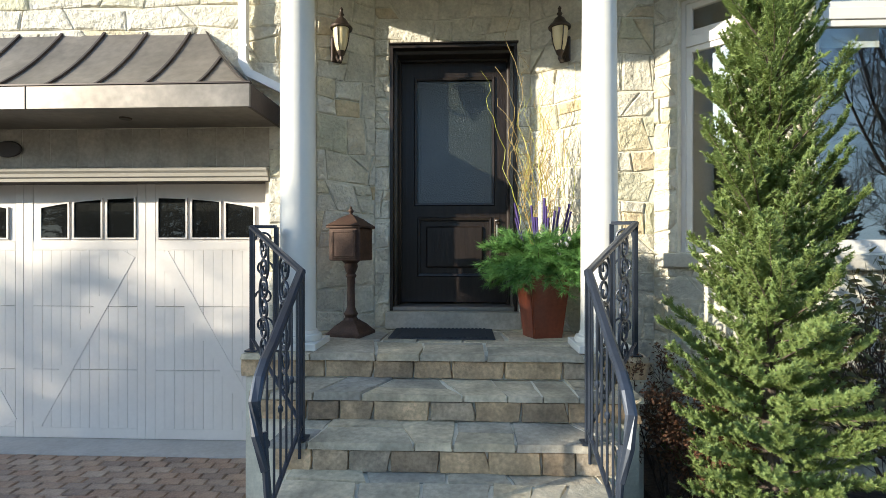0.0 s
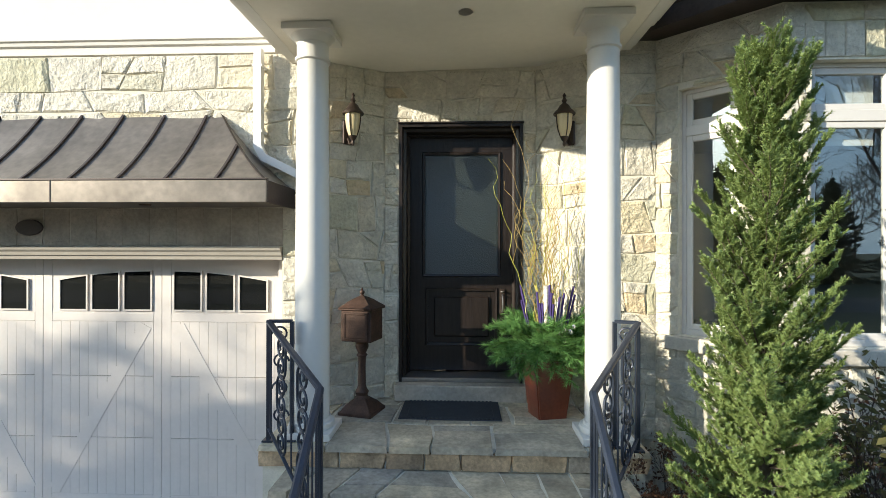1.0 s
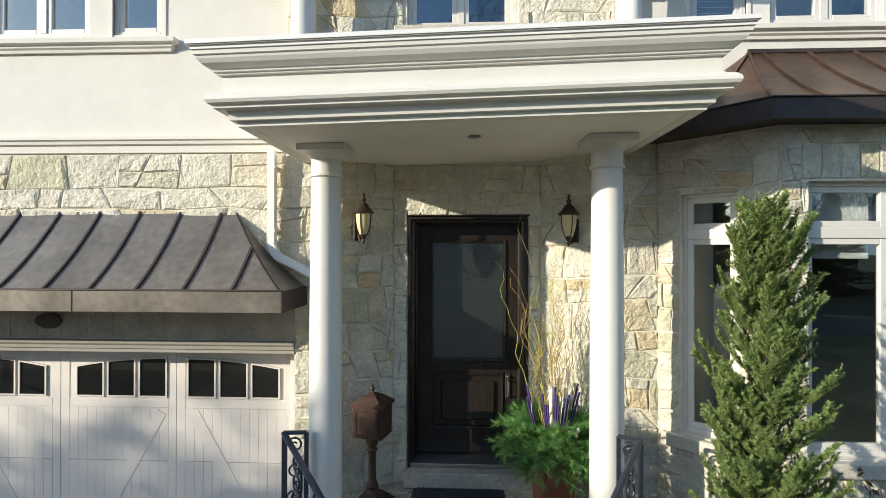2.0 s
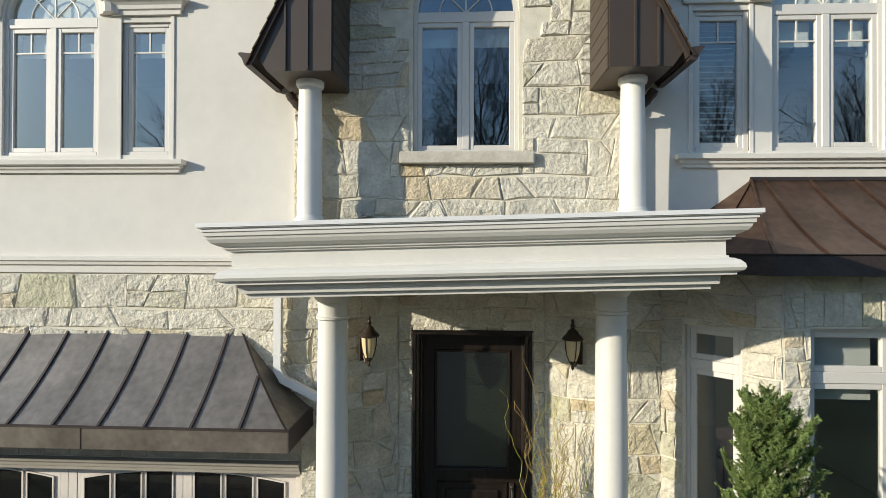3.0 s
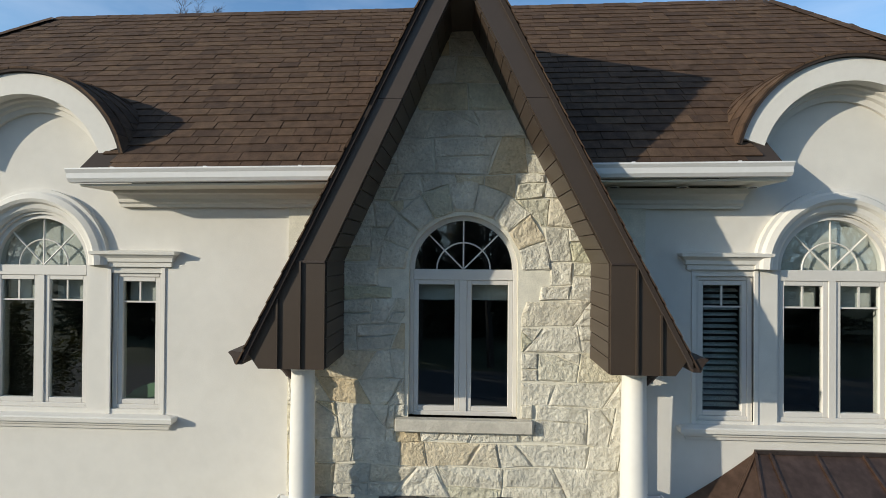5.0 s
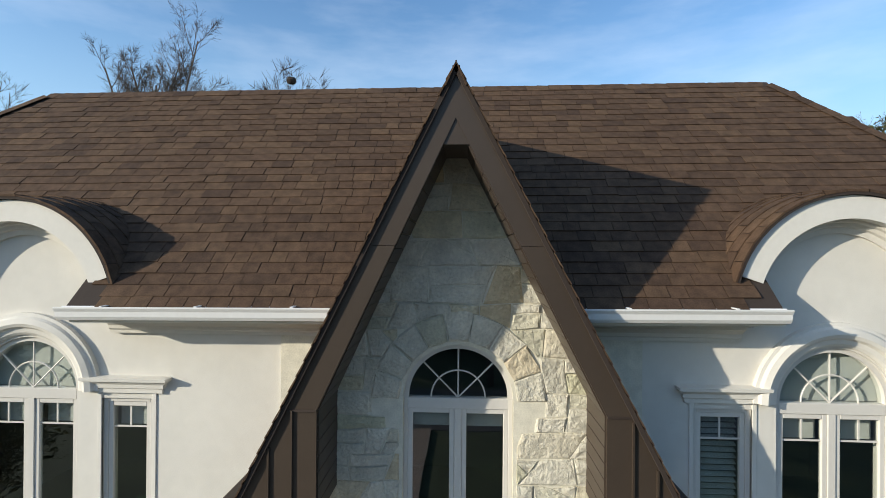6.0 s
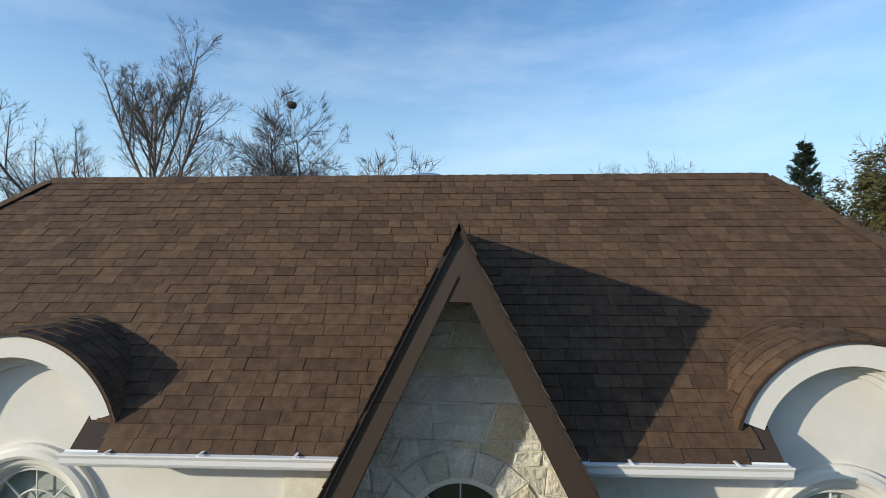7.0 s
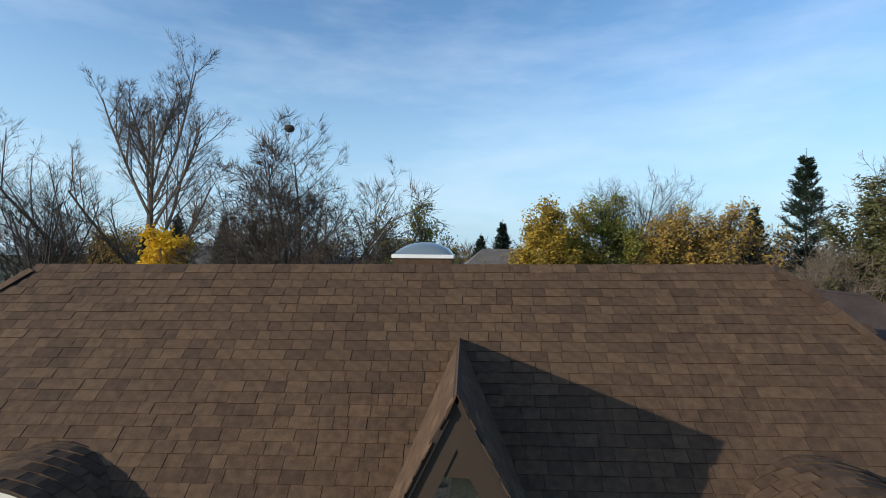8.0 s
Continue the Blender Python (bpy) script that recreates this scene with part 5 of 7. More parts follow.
# ---- downspouts ----
ds = thing("downspout", pose(0, 0, 0), "white square downspout on the stone wall", "downspout")
def square_pipe(pts, w=0.035):
    return sweep(bmesh.new(), [(-w, -w), (w, -w), (w, w), (-w, w)], pts, (0, 1, 0))
part("pipe", square_pipe([(-1.955, 4.30, 4.37), (-1.955, 4.30, 3.47), (-1.90, 4.30, 3.37), (-1.50, 4.30, 3.17), (-1.45, 4.30, 3.10), (-1.45, 4.30, 1.06)]), white_metal, ds)
for z in (4.2, 3.6, 2.6):
    xk = -1.955 if z > 3.4 else -1.45
    part("strap", B(xk - 0.045, xk + 0.045, 4.262, 4.385, z, z + 0.02), white_metal, ds)
for s, x in ((-1, -1.74), (1, 1.45)):
    el = thing("downspout_elbow", pose(x, 4.27, 6.01), "dark ribbed gutter elbow and pipe behind the gable column", "downspout", "gutter elbows")
    bend = [(s * 0.09, -0.06, 0.06)] + [(s * 0.09 - s * 0.22 * q, -0.06 + 0.08 * q, 0.06 - 0.17 * q - 0.05 * math.sin(math.pi * q)) for q in (0.2, 0.4, 0.6, 0.8, 1.0)]
    part("elbow", tube(bmesh.new(), bend, 0.042, 10), brown_dark, el)
    for k in range(5):
        a, b = Vector(bend[k]), Vector(bend[k + 1])
        part("rib", tube(bmesh.new(), [a.lerp(b, 0.35), a.lerp(b, 0.65)], 0.047, 10), brown_dark, el)
    foot = 4.80 if s < 0 else 4.88
    part("pipe", B(-s * 0.13 - 0.034, -s * 0.13 + 0.034, 0.0, 0.068, foot - 6.01, -0.10, 0.006), white_metal, el, "white square pipe")
    part("shoe", tube(bmesh.new(), [(-s * 0.13, 0.034, foot - 5.93), (s * 0.02, -0.02, foot - 5.98)], 0.042, 8), brown_dark, el, "dark outlet shoe")


# ---- planting ----
def island_mat(name, tints, rough=0.7, spec=0.3, through_share=0.35):
    """Leaf surface: varies leaf by leaf and lets some light through."""
    m = mat(name, tints[0], rough, tint=tints, spread="island", spec=spec)
    n, l = m.node_tree.nodes, m.node_tree.links
    p, out = n["Principled BSDF"], n["Material Output"]
    tr, mx = n.new("ShaderNodeBsdfTranslucent"), n.new("ShaderNodeMixShader")
    mx.inputs[0].default_value = through_share
    l.new(p.inputs["Base Color"].links[0].from_socket, tr.inputs["Color"])
    l.new(p.outputs[0], mx.inputs[1])
    l.new(tr.outputs[0], mx.inputs[2])
    l.new(mx.outputs[0], out.inputs["Surface"])
    return m


spruce_green = island_mat("spruce_needles", [(0.190, 0.280, 0.095), (0.270, 0.350, 0.112), (0.225, 0.310, 0.104), (0.330, 0.385, 0.128), (0.172, 0.255, 0.115)], through_share=0.45)
pine_green = island_mat("pine_needles", [(0.110, 0.250, 0.070), (0.180, 0.350, 0.100), (0.140, 0.300, 0.085)])
far_spruce = island_mat("dark_spruce_needles", [(0.016, 0.030, 0.020), (0.028, 0.045, 0.024), (0.020, 0.036, 0.026)])
red_leaf = island_mat("reddish_leaves", [(0.100, 0.045, 0.026), (0.160, 0.075, 0.040), (0.070, 0.050, 0.026)])
olive_leaf = island_mat("olive_leaves", [(0.055, 0.060, 0.020), (0.110, 0.105, 0.035), (0.080, 0.085, 0.028), (0.140, 0.120, 0.045)])
gold_leaf = island_mat("golden_leaves", [(0.40, 0.26, 0.03), (0.52, 0.35, 0.04), (0.30, 0.20, 0.03), (0.26, 0.23, 0.05)])
bright_leaf = island_mat("bright_yellow_leaves", [(0.62, 0.38, 0.02), (0.72, 0.48, 0.03), (0.46, 0.26, 0.02)])
amber_leaf = island_mat("amber_leaves", [(0.34, 0.21, 0.045), (0.44, 0.29, 0.05), (0.24, 0.165, 0.05), (0.28, 0.15, 0.045)])
lime_leaf = island_mat("yellow_green_leaves", [(0.20, 0.20, 0.035), (0.28, 0.26, 0.045), (0.14, 0.16, 0.04)])


def needles(origins, ways, length, width, rng, lean=55.0, per=30):
    """Thin pointed needles round twigs that start at origins and run along ways (arrays)."""
    n = len(origins)
    q = rng.random((n, per))
    base = origins[:, None, :] + ways[:, None, :] * q[..., None]
    d = ways / np.linalg.norm(ways, axis=1, keepdims=True)
    ref = np.where(np.abs(d[:, 2:3]) < 0.9, np.array([[0.0, 0.0, 1.0]]), np.array([[1.0, 0.0, 0.0]]))
    s = np.cross(d, ref)
    s /= np.linalg.norm(s, axis=1, keepdims=True)
    o = np.cross(s, d)
    a = rng.random((n, per)) * 2 * np.pi
    le = np.radians(lean) * (0.7 + 0.5 * rng.random((n, per)))
    out = s[:, None, :] * np.cos(a)[..., None] + o[:, None, :] * np.sin(a)[..., None]
    way = d[:, None, :] * np.cos(le)[..., None] + out * np.sin(le)[..., None]
    ln = (length * (0.7 + 0.5 * rng.random((n, per))))[..., None]
    side = np.cross(way, out)
    side /= np.linalg.norm(side, axis=2, keepdims=True) + 1e-9
    v = np.stack([base - side * width, base + side * width, base + way * ln], axis=2).reshape(-1, 3)
    return v


def tri_mesh(name, verts, material, parent, label=""):
    me = bpy.data.meshes.new(name)
    n = len(verts)
    me.vertices.add(n)
    me.vertices.foreach_set("co", np.ascontiguousarray(verts, dtype=np.float32).ravel())
    me.loops.add(n)
    me.loops.foreach_set("vertex_index", np.arange(n, dtype=np.int32))
    me.polygons.add(n // 3)
    me.polygons.foreach_set("loop_start", np.arange(0, n, 3, dtype=np.int32))
    me.polygons.foreach_set("loop_total", np.full(n // 3, 3, dtype=np.int32))
    me.update(calc_edges=True)
    me.materials.append(material)
    ob = new(name, me)
    ob.parent = parent
    if label:
        ob["label"] = label
    return ob


class Wood:
    """Collects tapered branches into one mesh."""

    def __init__(self):
        self.v, self.f = [], []

    def limb(self, pts, r0, r1, seg=4):
        prev = None
        side = None
        for i, p in enumerate(pts):
            d = (pts[min(i + 1, len(pts) - 1)] - pts[max(i - 1, 0)]).normalized()
            side = d.orthogonal().normalized() if side is None else (side - d * side.dot(d)).normalized()
            o = d.cross(side)
            r = r0 + (r1 - r0) * i / (len(pts) - 1)
            b = len(self.v)
            for k in range(seg):
                a = 2 * math.pi * k / seg
                self.v.append(tuple(p + side * (r * math.cos(a)) + o * (r * math.sin(a))))
            if prev is not None:
                for k in range(seg):
                    self.f.append((prev + k, prev + (k + 1) % seg, b + (k + 1) % seg, b + k))
            prev = b


def grow(wood, tips, p, way, length, r, level, rng, spec):
    """One branch and its children. spec: per level (children, length share, spread degrees, rise)."""
    last = level == len(spec["kids"])
    n = 5 if level < 2 else (2 if last else 3)
    pts = [p]
    d = way.copy()
    wob = spec["wobble"] * (0.35 if level == 0 else 1.0)
    for k in range(n):
        d = (d + Vector((rng.uniform(-1, 1), rng.uniform(-1, 1), rng.uniform(-1, 1))) * wob + Vector((0, 0, spec["rise"][level]))).normalized()
        pts.append(pts[-1] + d * (length / n))
    wood.limb(pts, r, r * (0.15 if level == 0 else (0.42 if not last else 0.3)), 6 if level == 0 else (4 if level < 3 else 3))
    if last:
        tips.append((pts[1], pts[-1]))
        return
    for k in range(spec["kids"][level]):
        q = spec["from"][level] + (1 - spec["from"][level]) * (k + rng.random()) / spec["kids"][level]
        i = min(int(q * n), n - 1)
        at = pts[i].lerp(pts[i + 1], q * n - i)
        ax = (pts[i + 1] - pts[i]).normalized()
        a = rng.random() * 2 * math.pi
        s = ax.orthogonal().normalized()
        s = s * math.cos(a) + ax.cross(s) * math.sin(a)
        sp = radians(spec["spread"][level]) * rng.uniform(0.75, 1.2)
        if level == 0:
            sp *= 1.25 - 0.85 * q
            a = k * 2.4 + rng.uniform(-0.5, 0.5)
            s = ax.orthogonal().normalized()
            s = s * math.cos(a) + ax.cross(s) * math.sin(a)
        w = ax * math.cos(sp) + s * math.sin(sp)
        share = spec["share"][level] * rng.uniform(0.7, 1.2) * (1.15 - 0.55 * q)
        grow(wood, tips, at, w, length * share, max(r * (0.52 - 0.26 * q), spec["thin"]), level + 1, rng, spec)


def leaves_at(tips, per, size, rng, spread):
    out = []
    for a, b in tips:
        for _ in range(per):
            c = a.lerp(b, rng.random()) + Vector((rng.gauss(0, spread), rng.gauss(0, spread), rng.gauss(0, spread)))
            u = Vector((rng.gauss(0, 1), rng.gauss(0, 1), rng.gauss(0, 1))).normalized()
            w = u.orthogonal().normalized()
            s = size * rng.uniform(0.6, 1.3)
            p0, p1, p2, p3 = c - u * s, c + w * s * 0.5, c + u * s, c - w * s * 0.5
            out += [p0, p1, p2, p0, p2, p3]
    return np.array([tuple(v) for v in out]) if out else np.zeros((0, 3))


OPEN = {"trunk": 0.55, "kids": (12, 8, 7, 6), "from": (0.30, 0.18, 0.12, 0.1), "share": (0.92, 0.55, 0.55, 0.6), "spread": (46, 40, 40, 38), "rise": (0.03, 0.10, 0.07, 0.04, 0.02), "wobble": 0.15, "thin": 0.009}
FINE = {"trunk": 0.5, "kids": (16, 9, 6, 4), "from": (0.32, 0.18, 0.12, 0.1, 0.1), "share": (1.05, 0.52, 0.52, 0.55, 0.6), "spread": (66, 44, 42, 40, 36), "rise": (0.03, 0.055, 0.05, 0.03, 0.02), "wobble": 0.15, "thin": 0.008}
TALL = {"trunk": 0.80, "kids": (14, 9, 6, 4), "from": (0.20, 0.2, 0.12, 0.1, 0.1), "share": (0.74, 0.42, 0.44, 0.5, 0.55), "spread": (54, 36, 36, 36, 34), "rise": (0.03, 0.11, 0.11, 0.08, 0.04, 0.03), "wobble": 0.10, "thin": 0.011}
LEAFY = {"trunk": 0.6, "kids": (11, 8, 6, 5), "from": (0.3, 0.18, 0.12, 0.1), "share": (0.58, 0.55, 0.55, 0.6), "spread": (50, 42, 40, 38), "rise": (0.03, 0.08, 0.06, 0.04, 0.02), "wobble": 0.14, "thin": 0.009}
SMALL = {"trunk": 0.6, "kids": (8, 6, 5, 4), "from": (0.5, 0.2, 0.12, 0.1), "share": (0.36, 0.55, 0.52, 0.55), "spread": (46, 40, 40, 38), "rise": (0.03, 0.10, 0.07, 0.04, 0.02), "wobble": 0.12, "thin": 0.009}
THIN = {"trunk": 0.55, "kids": (9, 7, 6), "from": (0.3, 0.2, 0.1), "share": (0.9, 0.55, 0.5), "spread": (44, 42, 40), "rise": (0.05, 0.10, 0.06, 0.03), "wobble": 0.16, "thin": 0.030}


def tree(x, y, h, seed, spec, label, leaf=None, per=4, size=0.11, r=None, wood_mat=None, ground=-0.16, lean=0.0, category="tree", nest=None, twigs=0):
    t = thing("tree", pose(x, y, ground), label, category, "trees round the house")
    rng = random.Random(seed)
    w, tips = Wood(), []
    grow(w, tips, Vector((0, 0, 0)), Vector((lean, 0, 1)).normalized(), h * spec["trunk"], r or h * 0.016, 0, rng, spec)
    zs = sorted(b.z for _, b in tips)
    top = zs[int(len(zs) * 0.995)]
    k = h / top
    w.v = [(a * k, b * k, c * k) for a, b, c in w.v]
    fine = random.Random(seed + 500)
    for a, b in tips:
        for _ in range(twigs):
            p = (a * k).lerp(b * k, fine.random())
            d = (b - a).normalized() + Vector((fine.gauss(0, 0.5), fine.gauss(0, 0.5), fine.gauss(0.15, 0.45)))
            w.limb([p, p + d.normalized() * fine.uniform(0.25, 0.75)], 0.010, 0.004, 3)
    nv, nf = 6 * 6, 6 * 5
    raw("trunk", w.v[:nv], w.f[:nf], wood_mat or bark, t)
    raw("branchwork", w.v[nv:], [tuple(i - nv for i in f) for f in w.f[nf:]], wood_mat or bark, t)
    tips = [(a * k, b * k) for a, b in tips]
    if leaf:
        tri_mesh("crown", leaves_at(tips, per, size, rng, size * 1.6), leaf, t)
    if nest:
        c = min((b for _, b in tips), key=lambda v: (v - Vector(nest)).length)
        part("nest", lathe(bmesh.new(), [(0.05, -0.20), (0.19, -0.16), (0.26, -0.02), (0.21, 0.13), (0.06, 0.18)], 12, c), bark, t, "dark twig nest")
    return t


def spruce(name, x, y, z, h, radii, whorls, per, twig, nl, nw, count, seed, material, label, droop=0.25, ground_label="tree"):
    """A conifer: trunk, whorls of limbs and needle-clad twigs. radii: (share of height, radius)."""
    t = thing(name, pose(x, y, z), label, "tree")
    rng = np.random.RandomState(seed)
    w = Wood()
    w.limb([Vector((0, 0, h * k / 8)) + Vector((rng.normal(0, 0.008), rng.normal(0, 0.008), 0)) for k in range(9)], h * 0.013, 0.004, 7)
    zs, rs = zip(*radii)
    O, W = [], []
    for i in range(whorls):
        q = 0.03 + 0.95 * min(1.0, (i + rng.rand() * 0.6) / whorls)
        R = np.interp(q, zs, rs)
        for k in range(per):
            a = 2 * math.pi * (k + rng.rand() * 0.8) / per + i * 1.1
            if h > 5:
                q = min(0.98, max(0.03, 0.95 * (i + rng.rand() * 2.6 - 1.0) / whorls))
                R = np.interp(q, zs, rs)
            L = R * (rng.uniform(0.55, 1.05) * (1.0 + 0.22 * math.sin(3 * a + 19 * q)) if h < 5 else rng.uniform(0.6, 1.25))
            up = (0.68 + 0.60 * q - 0.80 * (1 - q) ** 2 if h < 5 else 0.75 * q - droop * (1 - q)) + rng.uniform(-0.15, 0.15)
            if h < 5 and rng.rand() < 0.30 * q:
                continue
            d = np.array([math.cos(a), math.sin(a), up])
            p = np.array([0, 0, q * h])
            pts = [p]
            n = 5
            for j in range(n):
                d = d + np.array([rng.normal(0, 0.07), rng.normal(0, 0.07), 0.07 - (0.10 * (1 - q) if j < 3 else -0.06)])
                d /= np.linalg.norm(d)
                pts.append(pts[-1] + d * L / n)
            w.limb([Vector(v) for v in pts], max(0.004, L * 0.014), 0.002, 4)
            m = max(8, int(L / twig * (6.6 if h < 5 else 3.2)))
            for j in range(m):
                u = (0.24 if h < 5 else 0.18) + (0.76 if h < 5 else 0.82) * (j + rng.rand()) / m
                f = u * n
                b = min(int(f), n - 1)
                at = pts[b] + (pts[b + 1] - pts[b]) * (f - b)
                ax = (pts[b + 1] - pts[b]) / np.linalg.norm(pts[b + 1] - pts[b])
                s = np.cross(ax, [0, 0, 1.0])
                s = s / (np.linalg.norm(s) + 1e-9) * (1 if j % 2 else -1)
                if h < 5:
                    way = ax * rng.uniform(0.4, 0.9) + s * rng.uniform(0.25, 0.8) + np.array([0, 0, rng.uniform(-0.10, 1.05)])
                    way = way / np.linalg.norm(way) * min(twig, 0.55 * R + 0.10) * rng.uniform(0.6, 1.15) * (1.2 - 0.4 * u)
                    O.append(at), W.append(way)
                    continue
                way = ax * rng.uniform(0.5, 0.9) + s * rng.uniform(0.45, 0.95) + np.array([0, 0, rng.uniform(-0.30, 0.65)])
                way = way / np.linalg.norm(way) * min(twig, 0.55 * R + 0.10) * rng.uniform(0.6, 1.25) * (1.15 - 0.45 * u)
                O.append(at), W.append(way)
            O.append(pts[-2]), W.append((pts[-1] - pts[-2]) * 1.15)
            O.append(pts[-3]), W.append(pts[-2] - pts[-3])
    O.append(np.array([0, 0, h * 0.95])), W.append(np.array([0, 0, h * 0.06]))
    raw("trunk", w.v, w.f, bark_pale if h < 5 else bark, t)
    tri_mesh("crown", needles(np.array(O), np.array(W), nl, nw, rng, 58 if h < 5 else 52, count), material, t)
    return t


spruce("spruce_tree", 1.66, 2.74, 0.03, 3.64, [(0.0, 0.53), (0.12, 0.54), (0.36, 0.50), (0.53, 0.49), (0.67, 0.48), (0.80, 0.42), (0.87, 0.42), (0.94, 0.28), (1.0, 0.09)], 40, 12, 0.100, 0.0205, 0.0036, 60, 5, spruce_green, "young green spruce in the mulch bed before the bay window")


def shrub(x, y, z, h, seed, leaf, label, per, size, spread=34):
    s = thing("shrub", pose(x, y, z), label, "shrub", "garden shrubs")
    rng = random.Random(seed)
    w, tips = Wood(), []
    spec = {"kids": (5, 5, 4), "from": (0.15, 0.1, 0.1), "share": (0.6, 0.6, 0.6), "spread": (30, 36, 40), "rise": (0.05, 0.06, 0.04, 0.02), "wobble": 0.2, "thin": 0.0022}
    for k in range(7):
        a = k * 2 * math.pi / 7 + rng.random()
        sp = radians(spread) * rng.uniform(0.4, 1.1)
        grow(w, tips, Vector((0.04 * math.cos(a), 0.04 * math.sin(a), 0)), Vector((math.sin(sp) * math.cos(a), math.sin(sp) * math.sin(a), math.cos(sp))), h * rng.uniform(0.5, 0.7), 0.009, 0, rng, spec)
    raw("stem_wood", w.v, w.f, bark, s)
    tri_mesh("foliage", leaves_at(tips, per, size, rng, size * 1.2), leaf, s)
    return s


shrub(1.42, 3.45, 0.06, 1.35, 3, red_leaf, "low reddish-brown shrub beside the steps", 5, 0.016)
shrub(1.52, 3.15, 0.06, 0.95, 4, red_leaf, "low reddish-brown shrub beside the steps", 5, 0.016)
shrub(2.62, 2.95, 0.06, 2.05, 7, olive_leaf, "tall thin broad-leaved shrub beside the spruce", 2, 0.035, 26)
shrub(2.95, 3.35, 0.06, 1.6, 8, red_leaf, "brown-leaved shrub under the bay window", 3, 0.024, 30)

# ---- planter with winter arrangement ----
pl = thing("planter", pose(0.675, 4.26, PORCH_Z, 0, 0, 14), "square tapered red-brown glazed planter with pine and willow", "planter")
bm = bmesh.new()
for z0, z1, r0, r1 in ((0.0, 0.56, 0.128, 0.182),):
    lathe(bm, [(r0 * 1.414, z0), (r0 * 1.43, z0 + 0.02), (r1 * 1.40, z1 - 0.05), (r1 * 1.48, z1 - 0.045), (r1 * 1.48, z1), (r1 * 1.30, z1), (r1 * 1.28, z1 - 0.06)], 4)
bmesh.ops.rotate(bm, verts=bm.verts, cent=(0, 0, 0), matrix=Matrix.Rotation(radians(45), 3, "Z"))
bmesh.ops.bevel(bm, geom=[e for e in bm.edges if abs(e.verts[0].co.z - e.verts[1].co.z) > 0.2], offset=0.012, segments=2, affect="EDGES")
part("pot", bm, pot_glaze, pl)
part("soil", B(-0.145, 0.145, -0.145, 0.145, 0.44, 0.515), soil, pl)
rng = np.random.RandomState(11)
O, W = [], []
wd = Wood()
for k in range(95):
    a = 2 * math.pi * k / 95 * 5.0 + rng.rand() * 0.6
    el = rng.uniform(0.0, 2.6)
    L = rng.uniform(0.30, 0.46)
    d = np.array([math.cos(a), math.sin(a), el])
    d /= np.linalg.norm(d)
    pts = [np.array([0.10 * math.cos(a), 0.10 * math.sin(a), 0.56])]
    for j in range(5):
        d = d + np.array([rng.normal(0, 0.06), rng.normal(0, 0.06), -0.24 if j > 0 else 0.0])
        d /= np.linalg.norm(d)
        pts.append(pts[-1] + d * L / 5)
        O.append(pts[-2]), W.append(pts[-1] - pts[-2])
        for q in (1, -1):
            s = np.cross(d, [0, 0, 1.0]) * q
            wy = d * 0.7 + s * 0.7 + np.array([0, 0, rng.uniform(-0.2, 0.3)])
            O.append(pts[-1]), W.append(wy / np.linalg.norm(wy) * rng.uniform(0.06, 0.12))
    wd.limb([Vector(v) for v in pts], 0.005, 0.002, 4)
raw("bough_stems", wd.v, wd.f, bark, pl)
tri_mesh("pine_foliage", needles(np.array(O), np.array(W), 0.068, 0.0020, rng, 40, 44), pine_green, pl, "bright green pine boughs")
willow = mat("curly_willow", (0.40, 0.28, 0.09), 0.6, vary=0.2, scale=8)
lime_twig = mat("lime_dogwood", (0.42, 0.42, 0.06), 0.5, vary=0.2, scale=8)
purple = mat("dyed_purple", (0.045, 0.025, 0.130), 0.8, vary=0.2, scale=20)
birch_bark = mat("birch_pole", (0.68, 0.64, 0.58), 0.8, vary=0.25, scale=14, stretch=(1, 1, 5))
silver = mat("silver_bauble", (0.75, 0.75, 0.77), 0.18, metal=0.9)
rr = random.Random(21)
for k in range(34):
    a = rr.random() * 2 * math.pi
    p = Vector((0.10 * math.cos(a) * rr.random(), 0.08 * math.sin(a) * rr.random(), 0.44))
    tip_h = rr.uniform(0.9, 1.9)
    if k == 0:
        tip_h = 2.35
    lean = Vector((rr.uniform(-0.26, 0.26), rr.uniform(-0.14, 0.10), 1))
    if k == 0:
        lean = Vector((-0.14, 0.0, 1))
    pts, ph = [p.copy()], rr.random() * 6
    n = 22
    amp = rr.uniform(0.018, 0.042)
    for j in range(1, n + 1):
        q = j / n
        c = p + Vector((lean.x * q * tip_h, lean.y * q * tip_h, q * tip_h))
        c += Vector((math.sin(ph + q * 21) + 0.5 * math.sin(ph * 2.3 + q * 41), math.cos(ph * 1.7 + q * 19), 0)) * amp * (0.25 + q)
        pts.append(c)
    part("willow_branch", tube(bmesh.new(), pts, 0.0048, 5, 0.0014), lime_twig if k % 2 else willow, pl)
    for m in range(2):
        b = pts[rr.randint(8, 18)]
        tw = [b + Vector((math.sin(ph + j * 1.3) * 0.012 + rr.uniform(-0.02, 0.05) * j * 0.4, math.cos(j + ph) * 0.01, 0.055 * j)) for j in range(7)]
        part("willow_branch", tube(bmesh.new(), tw, 0.0028, 4, 0.001), willow, pl)
for k, (x, y, zt) in enumerate(((-0.03, -0.06, 1.16), (0.05, -0.09, 1.02), (0.10, -0.02, 1.28), (0.0, 0.08, 0.98))):
    part("birch_pole", tube(bmesh.new(), [(x, y, 0.42), (x * 1.3, y, zt)], 0.021, 10), birch_bark, pl)
